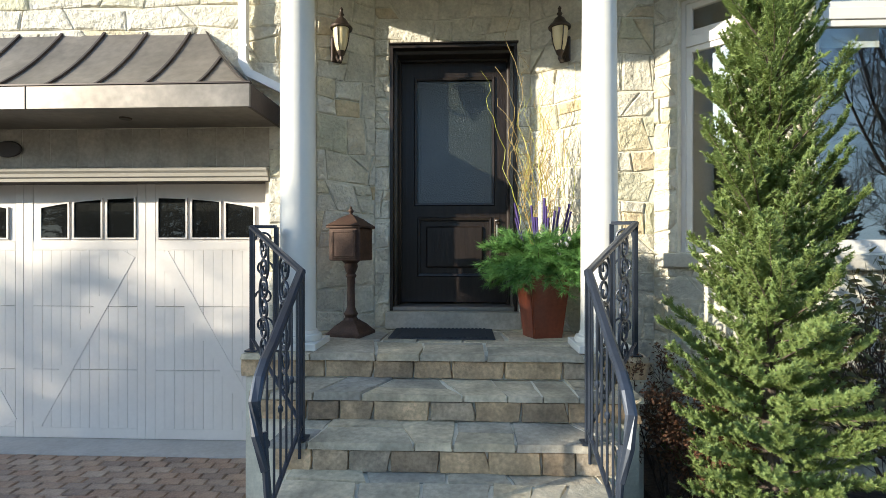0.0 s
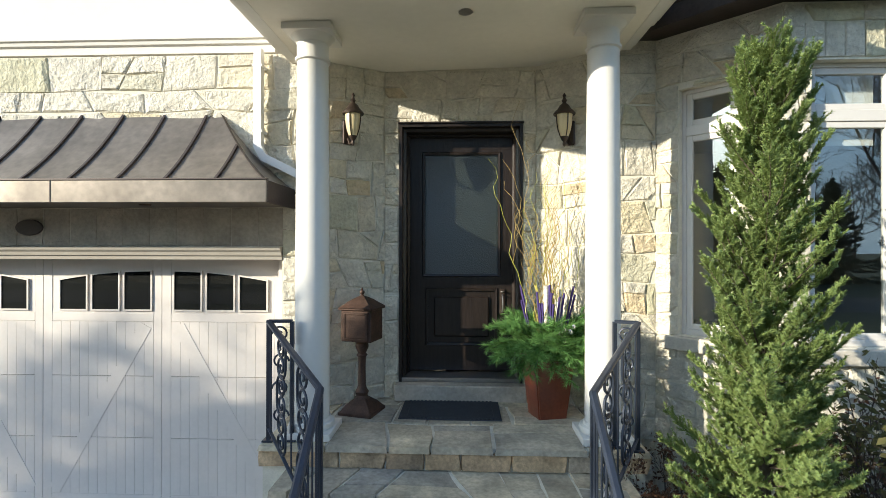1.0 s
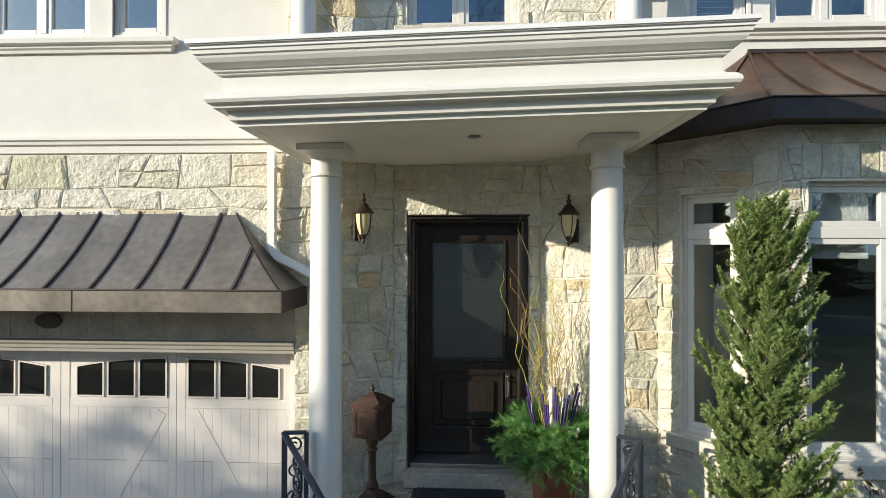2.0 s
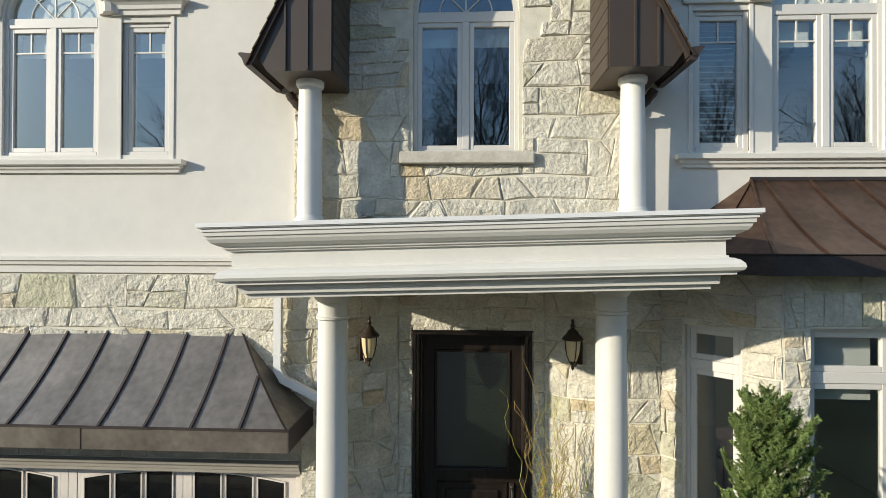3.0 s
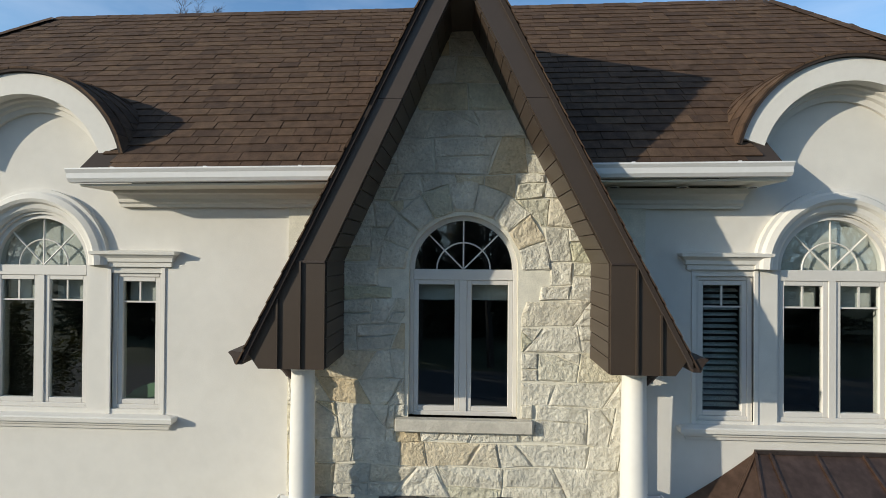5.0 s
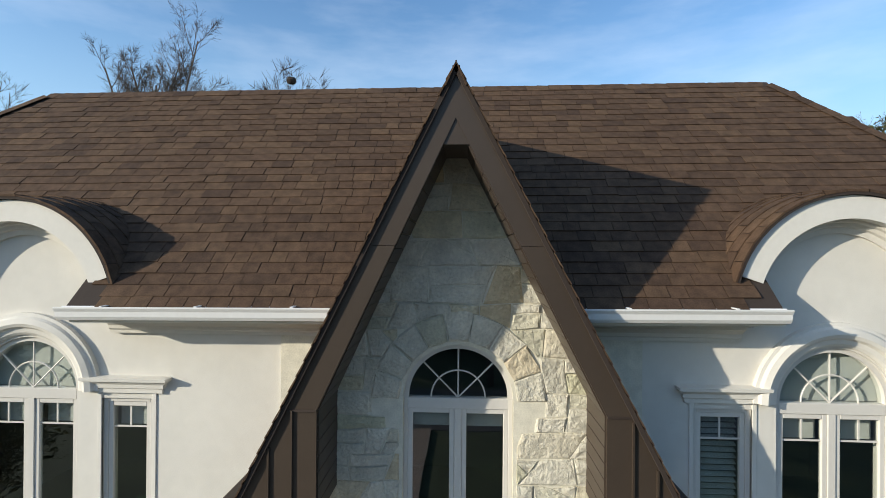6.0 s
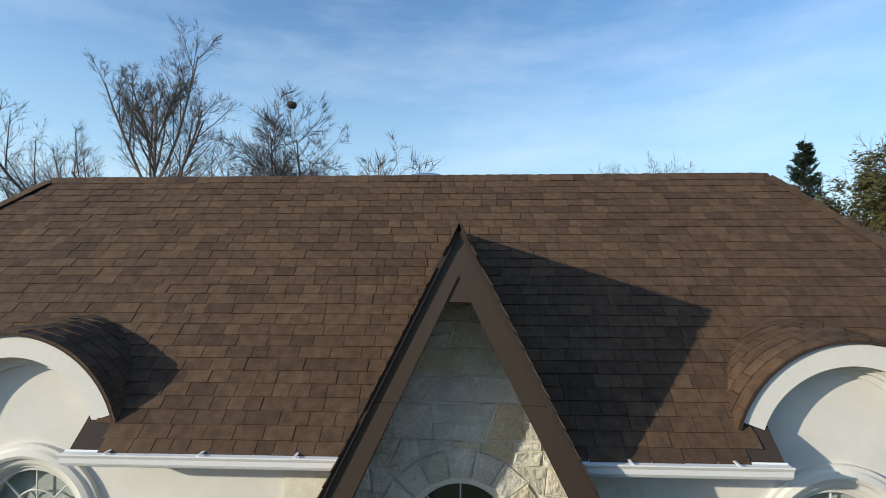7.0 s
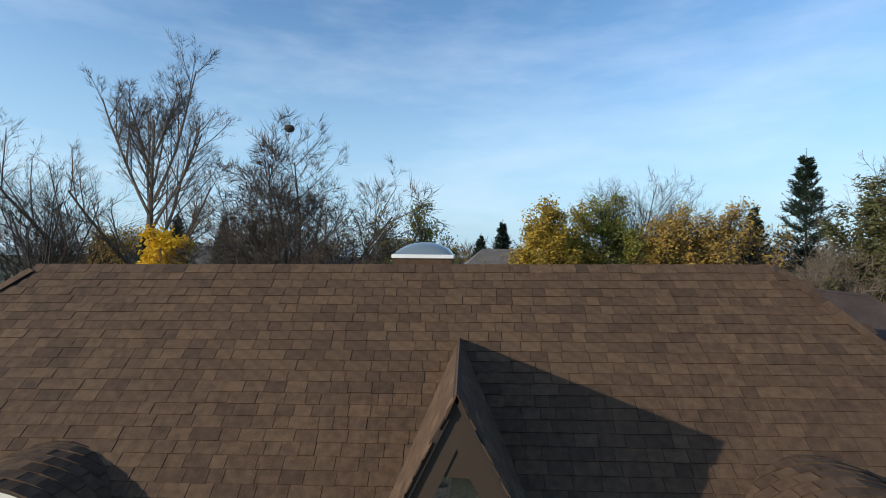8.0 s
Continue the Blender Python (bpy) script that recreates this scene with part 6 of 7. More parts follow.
for k in range(16):
    a = rr.random() * 2 * math.pi
    e0 = Vector((0.09 * math.cos(a), 0.07 * math.sin(a), 0.46))
    e1 = e0 + Vector((0.16 * math.cos(a), 0.12 * math.sin(a), rr.uniform(0.50, 0.72)))
    part("purple_pick", tube(bmesh.new(), [e0, e0.lerp(e1, 0.5), e1], 0.005, 5, 0.011), purple, pl)
for k in range(12):
    part("bauble", lathe(bmesh.new(), [(0.002, -0.021), (0.016, -0.014), (0.021, 0), (0.016, 0.014), (0.002, 0.021)], 10, (rr.uniform(-0.12, 0.10), -0.27 + rr.uniform(-0.05, 0.05), 0.78 + rr.uniform(-0.07, 0.06))), silver, pl, smooth=True)

# ---- trees behind the house ----
tree(-25.7, 38.7, 27.4, 55, TALL, "tall bare poplar with upright limbs", wood_mat=bark_pale, r=0.451, twigs=5)
tree(-9.2, 26.5, 17.7, 50, FINE, "wide bare tree with a nest in its crown", r=0.283, twigs=6, nest=(-0.1, -1.0, 17.3))
tree(14.8, 45, 18.6, 23, OPEN, "bare rounded tree among autumn trees", r=0.22)
tree(19.5, 48, 17.4, 31, OPEN, "bare grey tree among autumn trees", r=0.2)
tree(24.5, 50, 17.0, 32, OPEN, "bare grey tree among autumn trees", r=0.2)
tree(-30.5, 34, 17.6, 33, OPEN, "bare tree with dense twigs and a nest", r=0.22, nest=(-2.9, -1.0, 16.4))
tree(-35, 38, 16.4, 34, OPEN, "bare tree with dense twigs", r=0.22)
tree(-13.5, 33, 15.0, 35, OPEN, "bare tree with dense twigs", r=0.2)
tree(-18.0, 42, 16.5, 36, OPEN, "bare tree with a few brown leaves", amber_leaf, 1, 0.09, r=0.2)
tree(-4.4, 32, 14.2, 37, LEAFY, "half-bare tree with yellow-green leaves", lime_leaf, 2, 0.10, r=0.18)
tree(-18.3, 29.5, 12.1, 38, SMALL, "small tree with bright golden leaves", bright_leaf, 9, 0.13, r=0.12)
tree(6.9, 41, 14.8, 39, LEAFY, "golden-leaved autumn tree behind the roof", gold_leaf, 5, 0.14, r=0.2)
tree(9.2, 42, 14.9, 40, LEAFY, "yellowing autumn tree with thin crown", gold_leaf, 3, 0.14, r=0.2)
tree(11.4, 43, 15.8, 41, LEAFY, "yellow-green autumn tree in full leaf", lime_leaf, 5, 0.14, r=0.2)
tree(17.0, 41, 14.6, 42, LEAFY, "amber-leaved autumn tree behind the roof", amber_leaf, 4, 0.13, r=0.2)
tree(20.4, 40, 14.8, 43, LEAFY, "amber-leaved autumn tree behind the roof", amber_leaf, 4, 0.13, r=0.2)
tree(21.2, 24.5, 15.0, 44, LEAFY, "dense olive-green tree in the next garden", olive_leaf, 15, 0.11, r=0.2)
tree(25.0, 28.0, 14.6, 45, LEAFY, "dense olive-green tree in the next garden", olive_leaf, 8, 0.12, r=0.18)
tree(17.3, 26, 11.5, 46, OPEN, "pale bare shrubby tree in the next garden", wood_mat=bark_pale, r=0.10)
tree(18.7, 24.5, 11.9, 47, OPEN, "pale bare shrubby tree in the next garden", wood_mat=bark_pale, r=0.10)
tree(29.6, 35, 18.8, 48, TALL, "thin bare birch with pale twigs", wood_mat=bark_pale, r=0.12)
CONE = [(0.0, 0.26), (0.25, 0.22), (0.6, 0.13), (0.85, 0.06), (1.0, 0.01)]
for x, y, h, s in ((30.0, 45, 20.3, 51), (4.4, 60, 14.8, 52), (-36, 60, 15.5, 53), (-41, 62, 14.5, 54), (29.5, 52, 16.0, 55), (-29, 58, 14.8, 56), (1.9, 64, 13.2, 57)):
    spruce("spruce_tree", x, y, -0.16, h, [(a, b * h * 0.85) for a, b in CONE], 30, 10, h * 0.055, 0.22, 0.024, 26, s, far_spruce, "dark mature spruce in the gardens beyond", 0.32)
# low woods along the horizon
base_tree = tree(-60, 88, 13.4, 61, THIN, "distant bare woodland tree", r=0.16)
base_leaf = tree(-52, 92, 13.0, 62, THIN, "distant autumn woodland tree", amber_leaf, 5, 0.22, r=0.16)
rr = random.Random(77)
for k in range(76):
    src = base_tree if k % 3 else base_leaf
    x = -95 + 190 * (k + rr.random()) / 76
    copy_thing(src, pose(x, rr.uniform(72, 125), -0.16, 0, 0, rr.uniform(0, 360)) @ Matrix.Scale(rr.uniform(0.85, 1.12), 4))

# trees across the street, seen in the window panes
for x, y, h, s, sp in ((-8.0, -20, 17, 71, OPEN), (1.5, -22, 19, 72, OPEN), (9.5, -20, 17, 73, OPEN), (-3.5, -27, 19, 74, OPEN), (17, -26, 18, 75, OPEN), (24, -20, 18, 77, OPEN), (31, -24, 19, 78, OPEN), (-22, -33, 17, 76, OPEN)):
    tree(x, y, h, s, sp, "bare street tree across the road", r=0.24)
# unseen low trees, added to shade the drive, garage door, steps and front door
tree(-17.8, -3.4, 6.7, 81, OPEN, "small unseen tree with thinning leaves, added to dapple the garage door", olive_leaf, 1, 0.046, r=0.085)
tree(-12.7, -3.4, 5.9, 83, LEAFY, "low unseen tree in leaf, added to shade the steps and front door", olive_leaf, 5, 0.085, r=0.08)
tree(-12.9, -2.2, 5.6, 84, LEAFY, "low unseen tree in leaf, added to shade the steps and front door", olive_leaf, 4, 0.085, r=0.08)
for k in range(30):
    x = -70 + 140 * (k + rr.random()) / 30
    copy_thing(base_tree if k % 3 else base_leaf, pose(x, -rr.uniform(48, 80), -0.16, 0, 0, rr.uniform(0, 360)) @ Matrix.Scale(rr.uniform(0.9, 1.25), 4))
arm = thing("armchair", pose(-3.40, 4.86, 4.56) @ Matrix.Scale(1.16, 4), "green upholstered tub chair inside the bedroom window", "armchair")
green_cloth = mat("green_upholstery", (0.16, 0.30, 0.17), 0.9, vary=0.1, scale=12)
part("backrest", sweep(bmesh.new(), [(0, 0), (0.12, 0), (0.12, 0.10), (0, 0.10)], arc(0, 0.55, 0.42, 0, 180, 16), (0, 1, 0)), green_cloth, arm)
part("back_panel", prism(bmesh.new(), [(x, z) for x, _, z in arc(0, 0.55, 0.42, 0, 180, 16)] + [(-0.42, 0.15), (0.42, 0.15)], 0.02, 0.08), green_cloth, arm)
part("seat", B(-0.42, 0.42, 0.08, 0.65, 0.12, 0.42, 0.03), green_cloth, arm)
for x, y in ((-0.36, 0.1), (0.36, 0.1), (-0.36, 0.58), (0.36, 0.58)):
    part("leg", B(x - 0.02, x + 0.02, y - 0.02, y + 0.02, 0.0, 0.12), door_wood, arm)


# ---- roofs and houses behind ----
sk = thing("skylight_dome", pose(-0.87, 9.0, 0.06) @ Matrix.Diagonal((0.86, 1, 1, 1)), "white domed skylight on a brown shingled curb", "skylight")
part("curb", B(-0.58, 0.58, -0.55, 0.55, 8.10, 10.68), shingle_is, sk, "brown shingled curb")
part("curb_step", B(0.58, 0.80, -0.4, 0.4, 8.2, 10.56), shingle_is, sk)
part("skylight_frame", B(-0.62, 0.62, -0.58, 0.58, 10.682, 10.75, 0.008), white_metal, sk)
bm = bmesh.new()
n = 14
gridv = [[bm.verts.new((-0.60 + 1.2 * i / n, -0.56 + 1.12 * j / n, 10.752 + 0.22 * (max(0, 1 - (2 * i / n - 1) ** 2) * max(0, 1 - (2 * j / n - 1) ** 2)) ** 0.6)) for j in range(n + 1)] for i in range(n + 1)]
for i in range(n):
    for j in range(n):
        bm.faces.new((gridv[i][j], gridv[i + 1][j], gridv[i + 1][j + 1], gridv[i][j + 1]))
part("dome", bm, mat("opal_acrylic", (0.15, 0.19, 0.22), 0.2, spec=0.7), sk, "milky acrylic dome", smooth=True)
rear = thing("rear_wing", pose(0, 0, 0), "rear wing with a dark brown shingled hip roof", "house wing")
bm = bmesh.new()
slab(bm, [(3.0, 6.8, 7.4), (9.9, 6.8, 7.4), (7.25, 9.4, 10.14), (5.0, 9.4, 10.39)], 0.06)
slab(bm, [(9.9, 6.8, 7.4), (9.9, 12.0, 7.4), (7.25, 9.4, 10.14)], 0.06)
slab(bm, [(3.0, 12.0, 7.4), (9.9, 12.0, 7.4), (7.25, 9.4, 10.14), (5.0, 9.4, 10.39)], 0.06)
part("roof", bm, mat("dark_shingle_field", (0.055, 0.036, 0.030), 0.95, vary=0.2, scale=3, bump=0.01, bscale=30), rear)
part("wall", B(5.95, 9.7, 7.0, 11.8, -0.16, 7.40), stucco, rear)


def far_house(x, y, w, d, wall_h, ridge_h, roof_c, label, rot=0.0):
    hs = thing("house", pose(x, y, -0.16, 0, 0, rot), label, "house", "neighbouring houses")
    part("wall", B(-w / 2, w / 2, -d / 2, d / 2, 0, wall_h), mat("brick_wall", (0.30, 0.20, 0.16), 0.9, vary=0.15, scale=3), hs)
    bm = bmesh.new()
    e = 0.5
    slab(bm, [(-w / 2 - e, -d / 2 - e, wall_h), (w / 2 + e, -d / 2 - e, wall_h), (w / 2 - d / 2, 0, ridge_h), (-w / 2 + d / 2, 0, ridge_h)], 0.12)
    slab(bm, [(-w / 2 - e, d / 2 + e, wall_h), (w / 2 + e, d / 2 + e, wall_h), (w / 2 - d / 2, 0, ridge_h), (-w / 2 + d / 2, 0, ridge_h)], 0.12)
    for s in (-1, 1):
        slab(bm, [(s * (w / 2 + e), -d / 2 - e, wall_h), (s * (w / 2 + e), d / 2 + e, wall_h), (s * (w / 2 - d / 2), 0, ridge_h)], 0.12)
    rf = part("roof", bm, mat("grey_roof", roof_c, 0.95, vary=0.18, scale=2.5, bump=0.01, bscale=20), hs)
    part("roof_vent", B(w * 0.12, w * 0.12 + 0.7, -d * 0.30, -d * 0.30 + 0.6, wall_h + (ridge_h - wall_h) * 0.42, wall_h + (ridge_h - wall_h) * 0.42 + 0.75), white_metal, rf)
    for k in range(4):
        xk = -w / 2 + w * (k + 0.5) / 4
        wn_ = part("window", B(xk - 0.6, xk + 0.6, -d / 2 - 0.03, -d / 2 + 0.02, wall_h - 2.2, wall_h - 0.8), white_metal, hs)
        part("pane", B(xk - 0.5, xk + 0.5, -d / 2 - 0.04, -d / 2 - 0.031, wall_h - 2.1, wall_h - 0.9), brown_dark, wn_)
    return hs


far_house(3.4, 44, 15, 11, 6.0, 11.3, (0.11, 0.10, 0.095), "neighbouring house with a grey shingled hip roof", 4)
far_house(-12, 47, 13, 10, 6.0, 10.4, (0.09, 0.08, 0.078), "neighbouring house with a dark shingled roof", -6)
far_house(18, 60, 15, 10, 6.0, 10.2, (0.12, 0.10, 0.09), "neighbouring house with a brown shingled roof", 8)
far_house(-38, 72, 16, 11, 6.2, 11.6, (0.08, 0.08, 0.085), "distant house with a dark roof", 0)
hedge = spruce("spruce_tree", -34, -34, -0.16, 11.2, [(a, b * 12.5) for a, b in CONE], 26, 10, 0.62, 0.22, 0.030, 26, 58, far_spruce, "dark evergreen in the row across the street", 0.32)
for k in range(26):
    copy_thing(hedge, pose(-31 + 3.1 * k, -34 + rr.uniform(-2.5, 2.5), -0.16, 0, 0, rr.uniform(0, 360)) @ Matrix.Scale(rr.uniform(0.84, 1.08) * (0.76 if k > 14 else 1.0), 4))

# dead leaves blown against the wall on the canopy roof
rr = random.Random(91)
lit = [(Vector((x, 4.33 - abs(rr.gauss(0, 0.05)), CZ - 0.028 + SLOPE * (x + 0.13))),) * 2 for x in [rr.uniform(-1.4, 1.15) for _ in range(26)] + [rr.uniform(0.6, 1.15) for _ in range(40)]]
lv = leaves_at(lit, 1, 0.014, rr, 0.006)
litter = thing("leaf_litter", pose(0, 0, 0), "dry brown leaves along the canopy upstand", "leaves", "", "stuff")
tri_mesh("leaves", lv, amber_leaf, litter)


# ---- stones, paving and shingles, piece by piece ----
# gable wall
rg = random.Random(101)
gable_wall.matrix_basis = pose(0, 4.385, 0)
gable_wall.data.transform(Matrix.Translation((0, -4.385, 0)))
GC_X, GC_Z = -0.175, 6.93
vous = []
for k in range(9):
    a0, a1 = radians(180 * k / 9), radians(180 * (k + 1) / 9)
    ro = 0.82 if k != 4 else 0.90
    vous.append([(GC_X + r * math.cos(a), GC_Z + r * math.sin(a)) for r, a in ((0.545, a0), (ro, a0), (ro, a1), (0.545, a1))])
lay_stones(gable_wall, vous, rg, depth=0.022)
n1, n2 = Vector((2.42, 1.25)).normalized(), Vector((-2.42, 1.13)).normalized()
sp = [(n1.x, n1.y, n1.x * 1.05 + n1.y * 7.0), (n2.x, n2.y, n2.x * -1.34 + n2.y * 7.0)]
lay_stones(gable_wall, rows_of_stone(-1.84, 1.50, 4.80, 9.40, rg, (0.20, 0.40), (0.22, 0.58)), rg, holes=[(-0.715, 0.365, 5.545, 6.93), (-0.805, 0.475, 5.425, 5.55)], rounds=[(GC_X, GC_Z, 0.80, 6.93)], planes=sp + [(-1, 0, 1.84), (1, 0, 1.50)])
# stone over and beside the garage
rg = random.Random(102)
wall_garage.matrix_basis = pose(0, 4.40, 0)
wall_garage.data.transform(Matrix.Translation((0, -4.40, 0)))
lay_stones(wall_garage, rows_of_stone(-5.4, -1.34, 3.05, 4.36, rg, (0.20, 0.36), (0.22, 0.60)), rg, planes=[(-1, 0, 5.4), (1, 0, -1.34)])
lay_stones(wall_garage, rows_of_stone(-1.765, -1.34, -0.1, 3.05, rg, (0.18, 0.30), (0.25, 0.45)), rg, planes=[(-1, 0, 1.765), (1, 0, -1.34)])
lay_stones(wall_garage, [[(-5.4 + 0.262 * k, 2.555), (-5.4 + 0.262 * (k + 1), 2.555), (-5.4 + 0.262 * (k + 1), 2.915), (-5.4 + 0.262 * k, 2.915)] for k in range(14)], rg, material=lintelstone, depth=0.006, rough=0.006, joint=0.0014)
# entry niche
rg = random.Random(103)
for ob, w in ((wing_l, wing_l_w), (wing_r, wing_r_w)):
    lay_stones(ob, rows_of_stone(0, w, 1.06, 4.30, rg, (0.22, 0.40), (0.24, 0.46)), rg, planes=[(-1, 0, 0), (1, 0, w)])
wall_entry.matrix_basis = pose(0, 4.735, 0)
wall_entry.data.transform(Matrix.Translation((0, -4.735, 0)))
lay_stones(wall_entry, rows_of_stone(-0.86, 0.64, 1.06, 4.30, rg, (0.18, 0.36), (0.16, 0.5)), rg, holes=[(-0.713, 0.516, 1.0, 3.779)], planes=[(-1, 0, 0.86), (1, 0, 0.64)], least=0.003)
wall_side.matrix_basis = pose(0, 4.42, 0)
wall_side.data.transform(Matrix.Translation((0, -4.42, 0)))
lay_stones(wall_side, rows_of_stone(1.16, 1.68, 0.0, 4.45, rg, (0.17, 0.34), (0.18, 0.42)), rg, planes=[(-1, 0, -1.16), (1, 0, 1.68)])
# bay window stone
rg = random.Random(104)
lay_stones(bay_l, rows_of_stone(0, bay_l_w, 0.0, 4.42, rg, (0.17, 0.32), (0.18, 0.45)), rg, holes=[(0.20, 0.68, 1.65, 3.945)], planes=[(-1, 0, 0), (1, 0, bay_l_w)])
solds = [[(0.16 + 0.148 * k, 4.005), (0.16 + 0.148 * (k + 1), 4.005), (0.16 + 0.148 * (k + 1), 4.28), (0.16 + 0.148 * k, 4.28)] for k in range(14)]
lay_stones(bay_f, solds, rg, depth=0.014, rough=0.008, joint=0.003)
lay_stones(bay_f, rows_of_stone(0, bay_f_w, 0.0, 4.42, rg, (0.17, 0.32), (0.18, 0.45)), rg, holes=[(0.205, 2.21, 1.65, 4.005), (0.16, 2.232, 4.0, 4.285)], planes=[(-1, 0, 0), (1, 0, bay_f_w)])


# paving laid flat: local x along the house, local z into it, local -y up
def paving(name, z, label):
    return thing(name, pose(0, 0, z, -90, 0, 0), label, "paving", "", "structure")


rg = random.Random(105)
pav = paving("porch_paving", PORCH_Z - 0.042, "irregular grey flagstones on the porch")
lay_stones(pav, rows_of_stone(PX0, PX1, 3.48, 4.95, rg, (0.30, 0.55), (0.30, 0.70), 0.16), rg, planes=[(-1, 0, -PX0), (1, 0, PX1)], material=flagstone, depth=0.042, rough=0.003, joint=0.005, swell=0.035, name="flagstone")
for k, (y0, y1, z, xa, xb) in enumerate(TREADS[1:]):
    pv = paving("step_tread", z - 0.042, "worn grey flagstone treads of the entrance steps")
    hs = (y1 - y0 - 0.001, y1 - y0) if k < 2 else (0.36, 0.6)
    lay_stones(pv, rows_of_stone(xa, xb, y0, y1, rg, hs, (0.30, 0.62), 0.10), rg, planes=[(-1, 0, -xa), (1, 0, xb)], material=flagstone, depth=0.042, rough=0.003, joint=0.0045, swell=0.035, name="flagstone")
for y, z0, z1, xa, xb in ((3.53, 0.885, PORCH_Z - 0.042, PX0, PX1), (3.145, 0.715, 0.843, -1.365, 1.105), (2.79, 0.545, 0.673, -1.09, 0.85)):
    rs = thing("step_riser", pose(0, y, 0), "brown and grey stone facing of a step", "step", "", "structure")
    x, polys = xa, []
    while x < xb - 0.05:
        w = min(rg.uniform(0.18, 0.42), xb - x)
        j = rg.uniform(-0.02, 0.02)
        polys.append([(x, z0), (x + w - j, z0), (x + w + j, z1), (x, z1)])
        x += w
    lay_stones(rs, polys, rg, material=stepstone, depth=0.026, rough=0.006, joint=0.003, swell=0.06)

# driveway pavers
drive = structure("driveway", B(-6.7, -1.66, -14, 4.30, -0.2, -0.062), paver_is, "clay-paver driveway in front of the garage", "driveway")
rg = random.Random(106)
pmesh = []
for k in range(4):
    vs, fs = piece_mesh([(-0.0985, -0.0485), (0.0985, -0.0485), (0.0985, 0.0485), (-0.0985, 0.0485)], 0.055, 0.002, rg, 0.12)
    ob = raw("paver", [(a, c, -b) for a, b, c in vs], [f[::-1] for f in fs], paver, drive)
    ob.location = (-6.6 + 0.2 * k, 4.20, -0.105)
    pmesh.append(ob.data)
y, row, fv, ff = 4.245, 0, [], []
while y > -1.5:
    x = -6.65 + (0.1 if row % 2 else 0)
    while x < -1.78:
        if y > 3.35 and x > -4.75:
            ob = new("paver", pmesh[rg.randint(0, 3)])
            ob.parent = drive
            ob.location = (x + 0.1, y, -0.105 + rg.uniform(-0.003, 0.003))
        elif not (row == 0 and x < -5.8):
            b = len(fv)
            h = -0.05 + rg.uniform(-0.003, 0.003)
            fv += [(x + 0.003, y - 0.047, h), (x + 0.197, y - 0.047, h), (x + 0.197, y + 0.047, h), (x + 0.003, y + 0.047, h)]
            fv += [(a, c, -0.105) for a, c, _ in fv[b:b + 4]]
            ff += [(b, b + 1, b + 2, b + 3)] + [(b + i, b + 4 + i, b + 4 + (i + 1) % 4, b + (i + 1) % 4) for i in range(4)]
        x += 0.2
    y -= 0.1
    row += 1
field = raw("paver_field", fv, ff, paver_is, drive)
field["kind"] = "stuff"

# main roof shingles
rg = random.Random(107)
roof_m = pose(0, EAVE_Y, EAVE_Z, math.degrees(PITCH), 0, 0)
front = thing("roof_shingles", TILTED @ roof_m, "overlapping brown asphalt shingles on the front slope", "roof", "", "structure")
SLEN = (RIDGE_Y - EAVE_Y) / math.cos(PITCH)
EXPO = 0.142
WIDTHS = (0.16, 0.20, 0.24, 0.27, 0.32)


def shingle_verts(w):
    t, b = 0.003, 0.0145
    g = 0.0030
    v = [(g, 0, 0.002), (w - g, 0, 0.002), (w - g, 0.165, 0.001), (g, 0.165, 0.001), (g, 0, b), (w - g, 0, b), (w - g, 0.165, t), (g, 0.165, t)]
    return v, [(4, 5, 6, 7), (0, 1, 5, 4), (0, 4, 7, 3), (1, 2, 6, 5), (3, 7, 6, 2)]


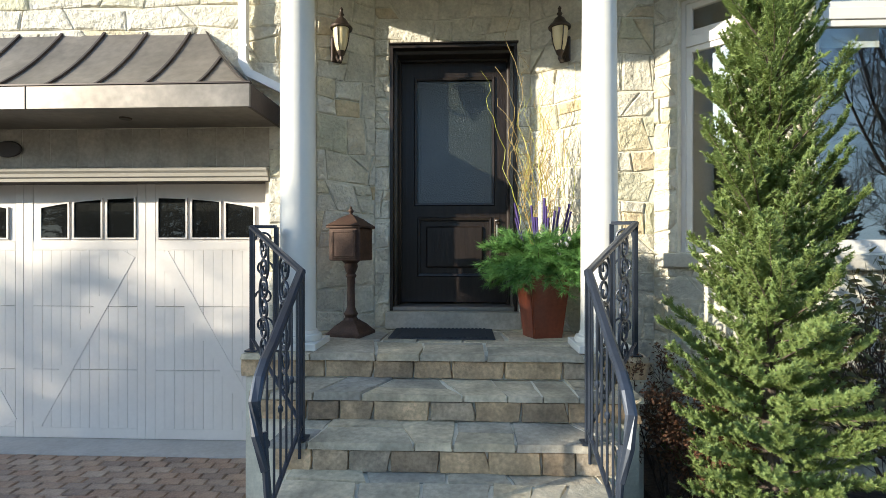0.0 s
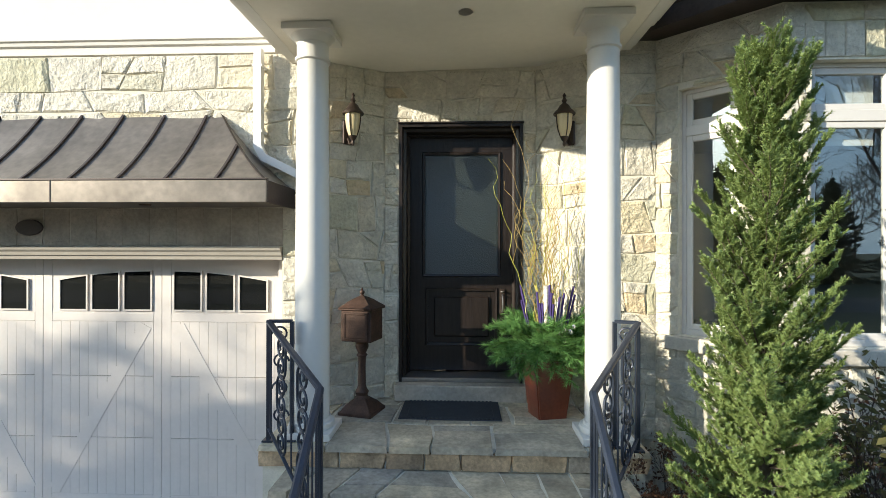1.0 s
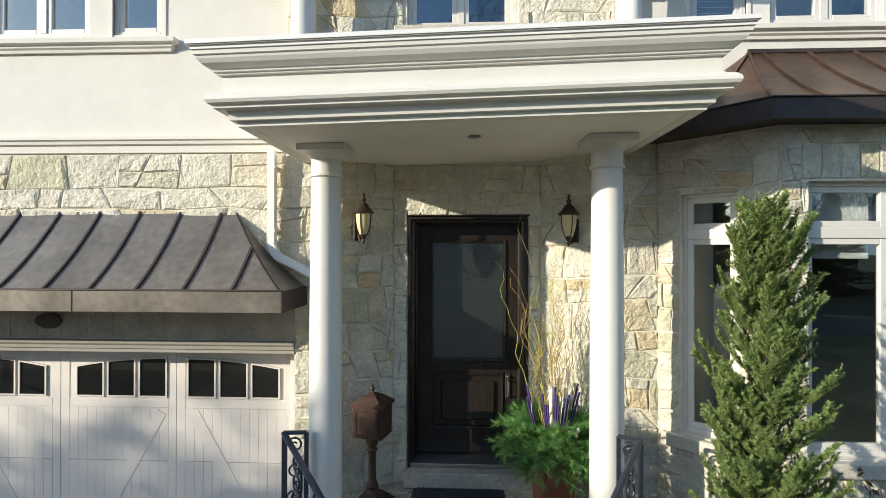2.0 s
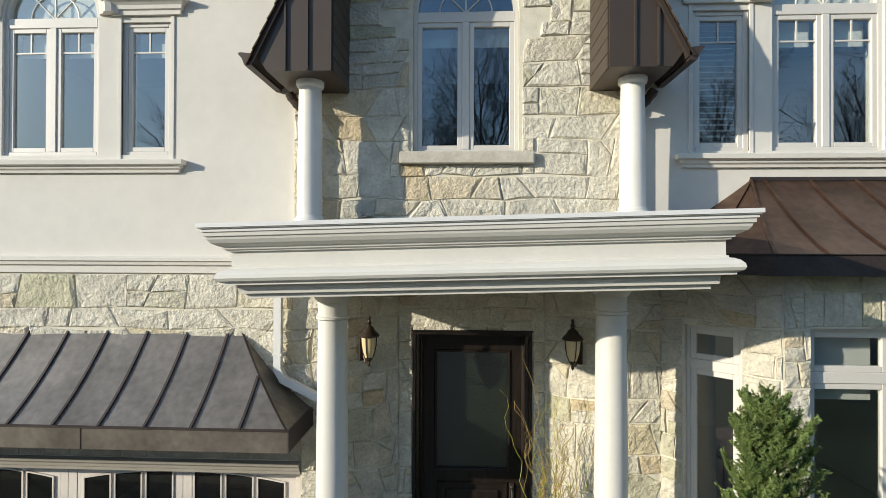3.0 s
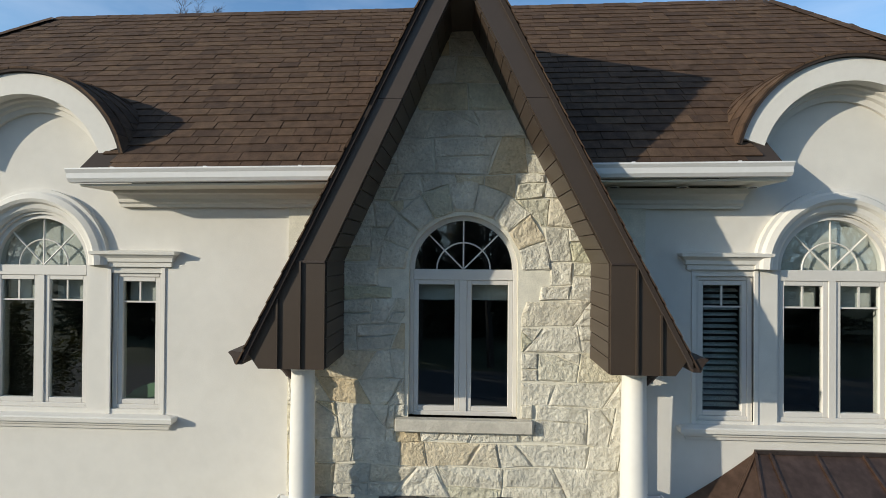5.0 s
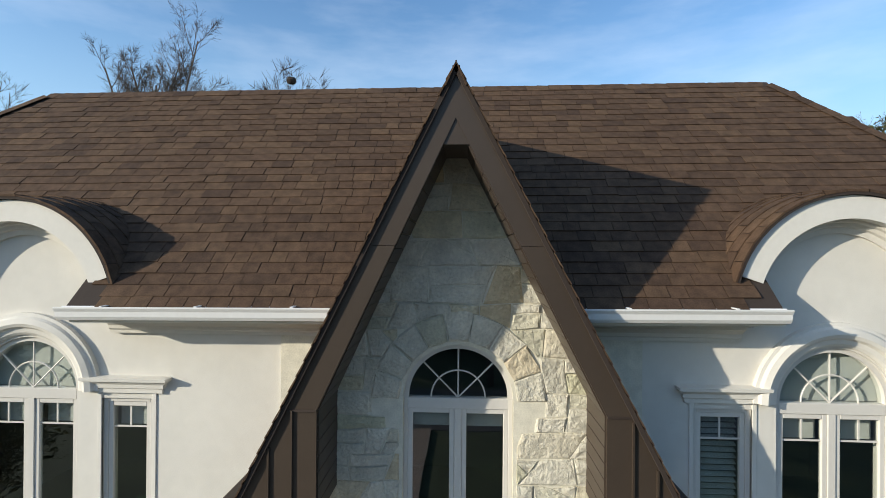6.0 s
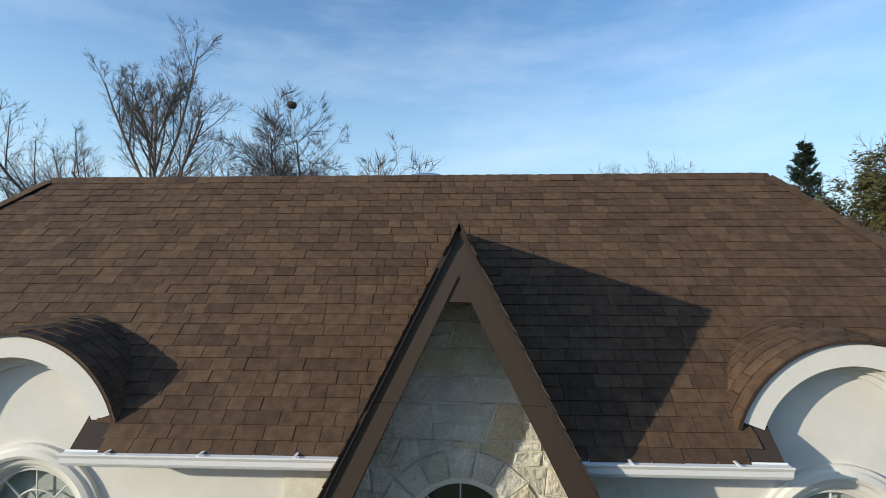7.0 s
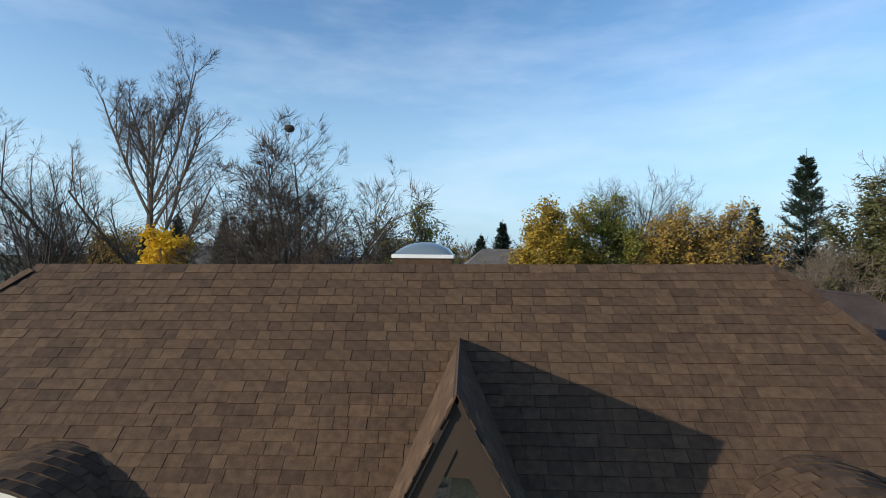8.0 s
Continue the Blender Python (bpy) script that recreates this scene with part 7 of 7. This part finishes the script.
shapes = {}
for w in WIDTHS:
    me = bpy.data.meshes.new("shingle")
    me.from_pydata(*(lambda q: (q[0], [], q[1]))(shingle_verts(w)))
    me.materials.append(shingle_ob)
    shapes[w] = me
fv, ff, made = [], [], 0
rows = int(SLEN / EXPO) + 1
for r in range(rows):
    v = r * EXPO - 0.025
    yy, zz = EAVE_Y + v * math.cos(PITCH), EAVE_Z + v * math.sin(PITCH)
    share = 1 - max(v, 0) / SLEN
    if yy > 4.62:
        xa, xb = RX0 - HIP_L * share, RX1 + HIP_R * share
    else:
        xa, xb = EL - 0.02, ER + 0.02
    x = xa - rg.random() * 0.1
    while x < xb:
        w = rg.choice(WIDTHS)
        cx = x + w / 2
        zc_ = zz + 0.05
        in_gable = zc_ < A_Z - 0.02 and (AX + (LX - AX) * (A_Z - zc_) / (A_Z - FOOT_Z) + 0.10 < cx < AX + (RXX - AX) * (A_Z - zc_) / (A_Z - FOOT_Z) - 0.10)
        in_brow = any(math.hypot(cx - c, zc_ - k) < q - 0.06 for c, k, q in ((LEFT_C, 7.755, 1.0), (RIGHT_C, 7.825, 0.99)))
        if x >= xa - 0.06 and x + w <= xb + 0.08 and not in_gable and not in_brow and v + 0.12 < SLEN:
            lift = rg.choice((0.0, 0.0, 0.002, 0.005))
            drop = rg.uniform(-0.003, 0.004)
            if made < 290 and -3.6 < cx < 2.4 and v > 2.15:
                ob = new("shingle", shapes[w])
                ob.parent = front
                ob.location = (x, v + drop, lift)
                made += 1
            else:
                b = len(fv)
                sv, sf = shingle_verts(w)
                fv += [(a + x, c + v + drop, d + lift) for a, c, d in sv]
                ff += [tuple(i + b for i in f) for f in sf]
        x += w
fld = raw("shingle_field", fv, ff, shingle_is, front)
fld["kind"] = "stuff"
# ridge and hip caps
cap = thing("roof_ridge", TILTED.copy(), "row of bent shingle caps along the ridge and hips", "roof", "", "structure")
me = bpy.data.meshes.new("ridge_shingle")
me.from_pydata([(0, -0.12, -0.105), (0, 0, 0.014), (0, 0.12, -0.105), (0.26, -0.12, -0.115), (0.26, 0, 0.003), (0.26, 0.12, -0.115), (0, -0.12, -0.118), (0, 0, 0.001), (0, 0.12, -0.118)], [], [(0, 3, 4, 1), (1, 4, 5, 2), (0, 1, 7, 6), (1, 2, 8, 7)])
me.materials.append(shingle_ob)
x = RX0
while x < RX1 - 0.2:
    ob = new("ridge_shingle", me)
    ob.parent = cap
    ob.location = (x, RIDGE_Y, RIDGE_Z - 0.008 + rg.uniform(0, 0.004))
    x += 0.185
for s, rx, hp in ((-1, RX0, HIP_L), (1, RX1, HIP_R)):
    a, b = Vector((rx + s * hp, EAVE_Y, EAVE_Z)), Vector((rx, RIDGE_Y, RIDGE_Z))
    d = (b - a).normalized()
    side = d.cross(Vector((0, 0, 1))).normalized()
    up = side.cross(d).normalized()
    m0 = Matrix((d, -side, up)).transposed().to_4x4()
    ln = (b - a).length
    q = ln * 0.2
    while q < ln - 0.32:
        ob = new("ridge_shingle", me)
        ob.parent = cap
        ob.matrix_basis = Matrix.Translation(a + d * q + up * 0.03) @ m0 @ Matrix.Diagonal((1, 1, 0.45, 1))
        q += 0.185
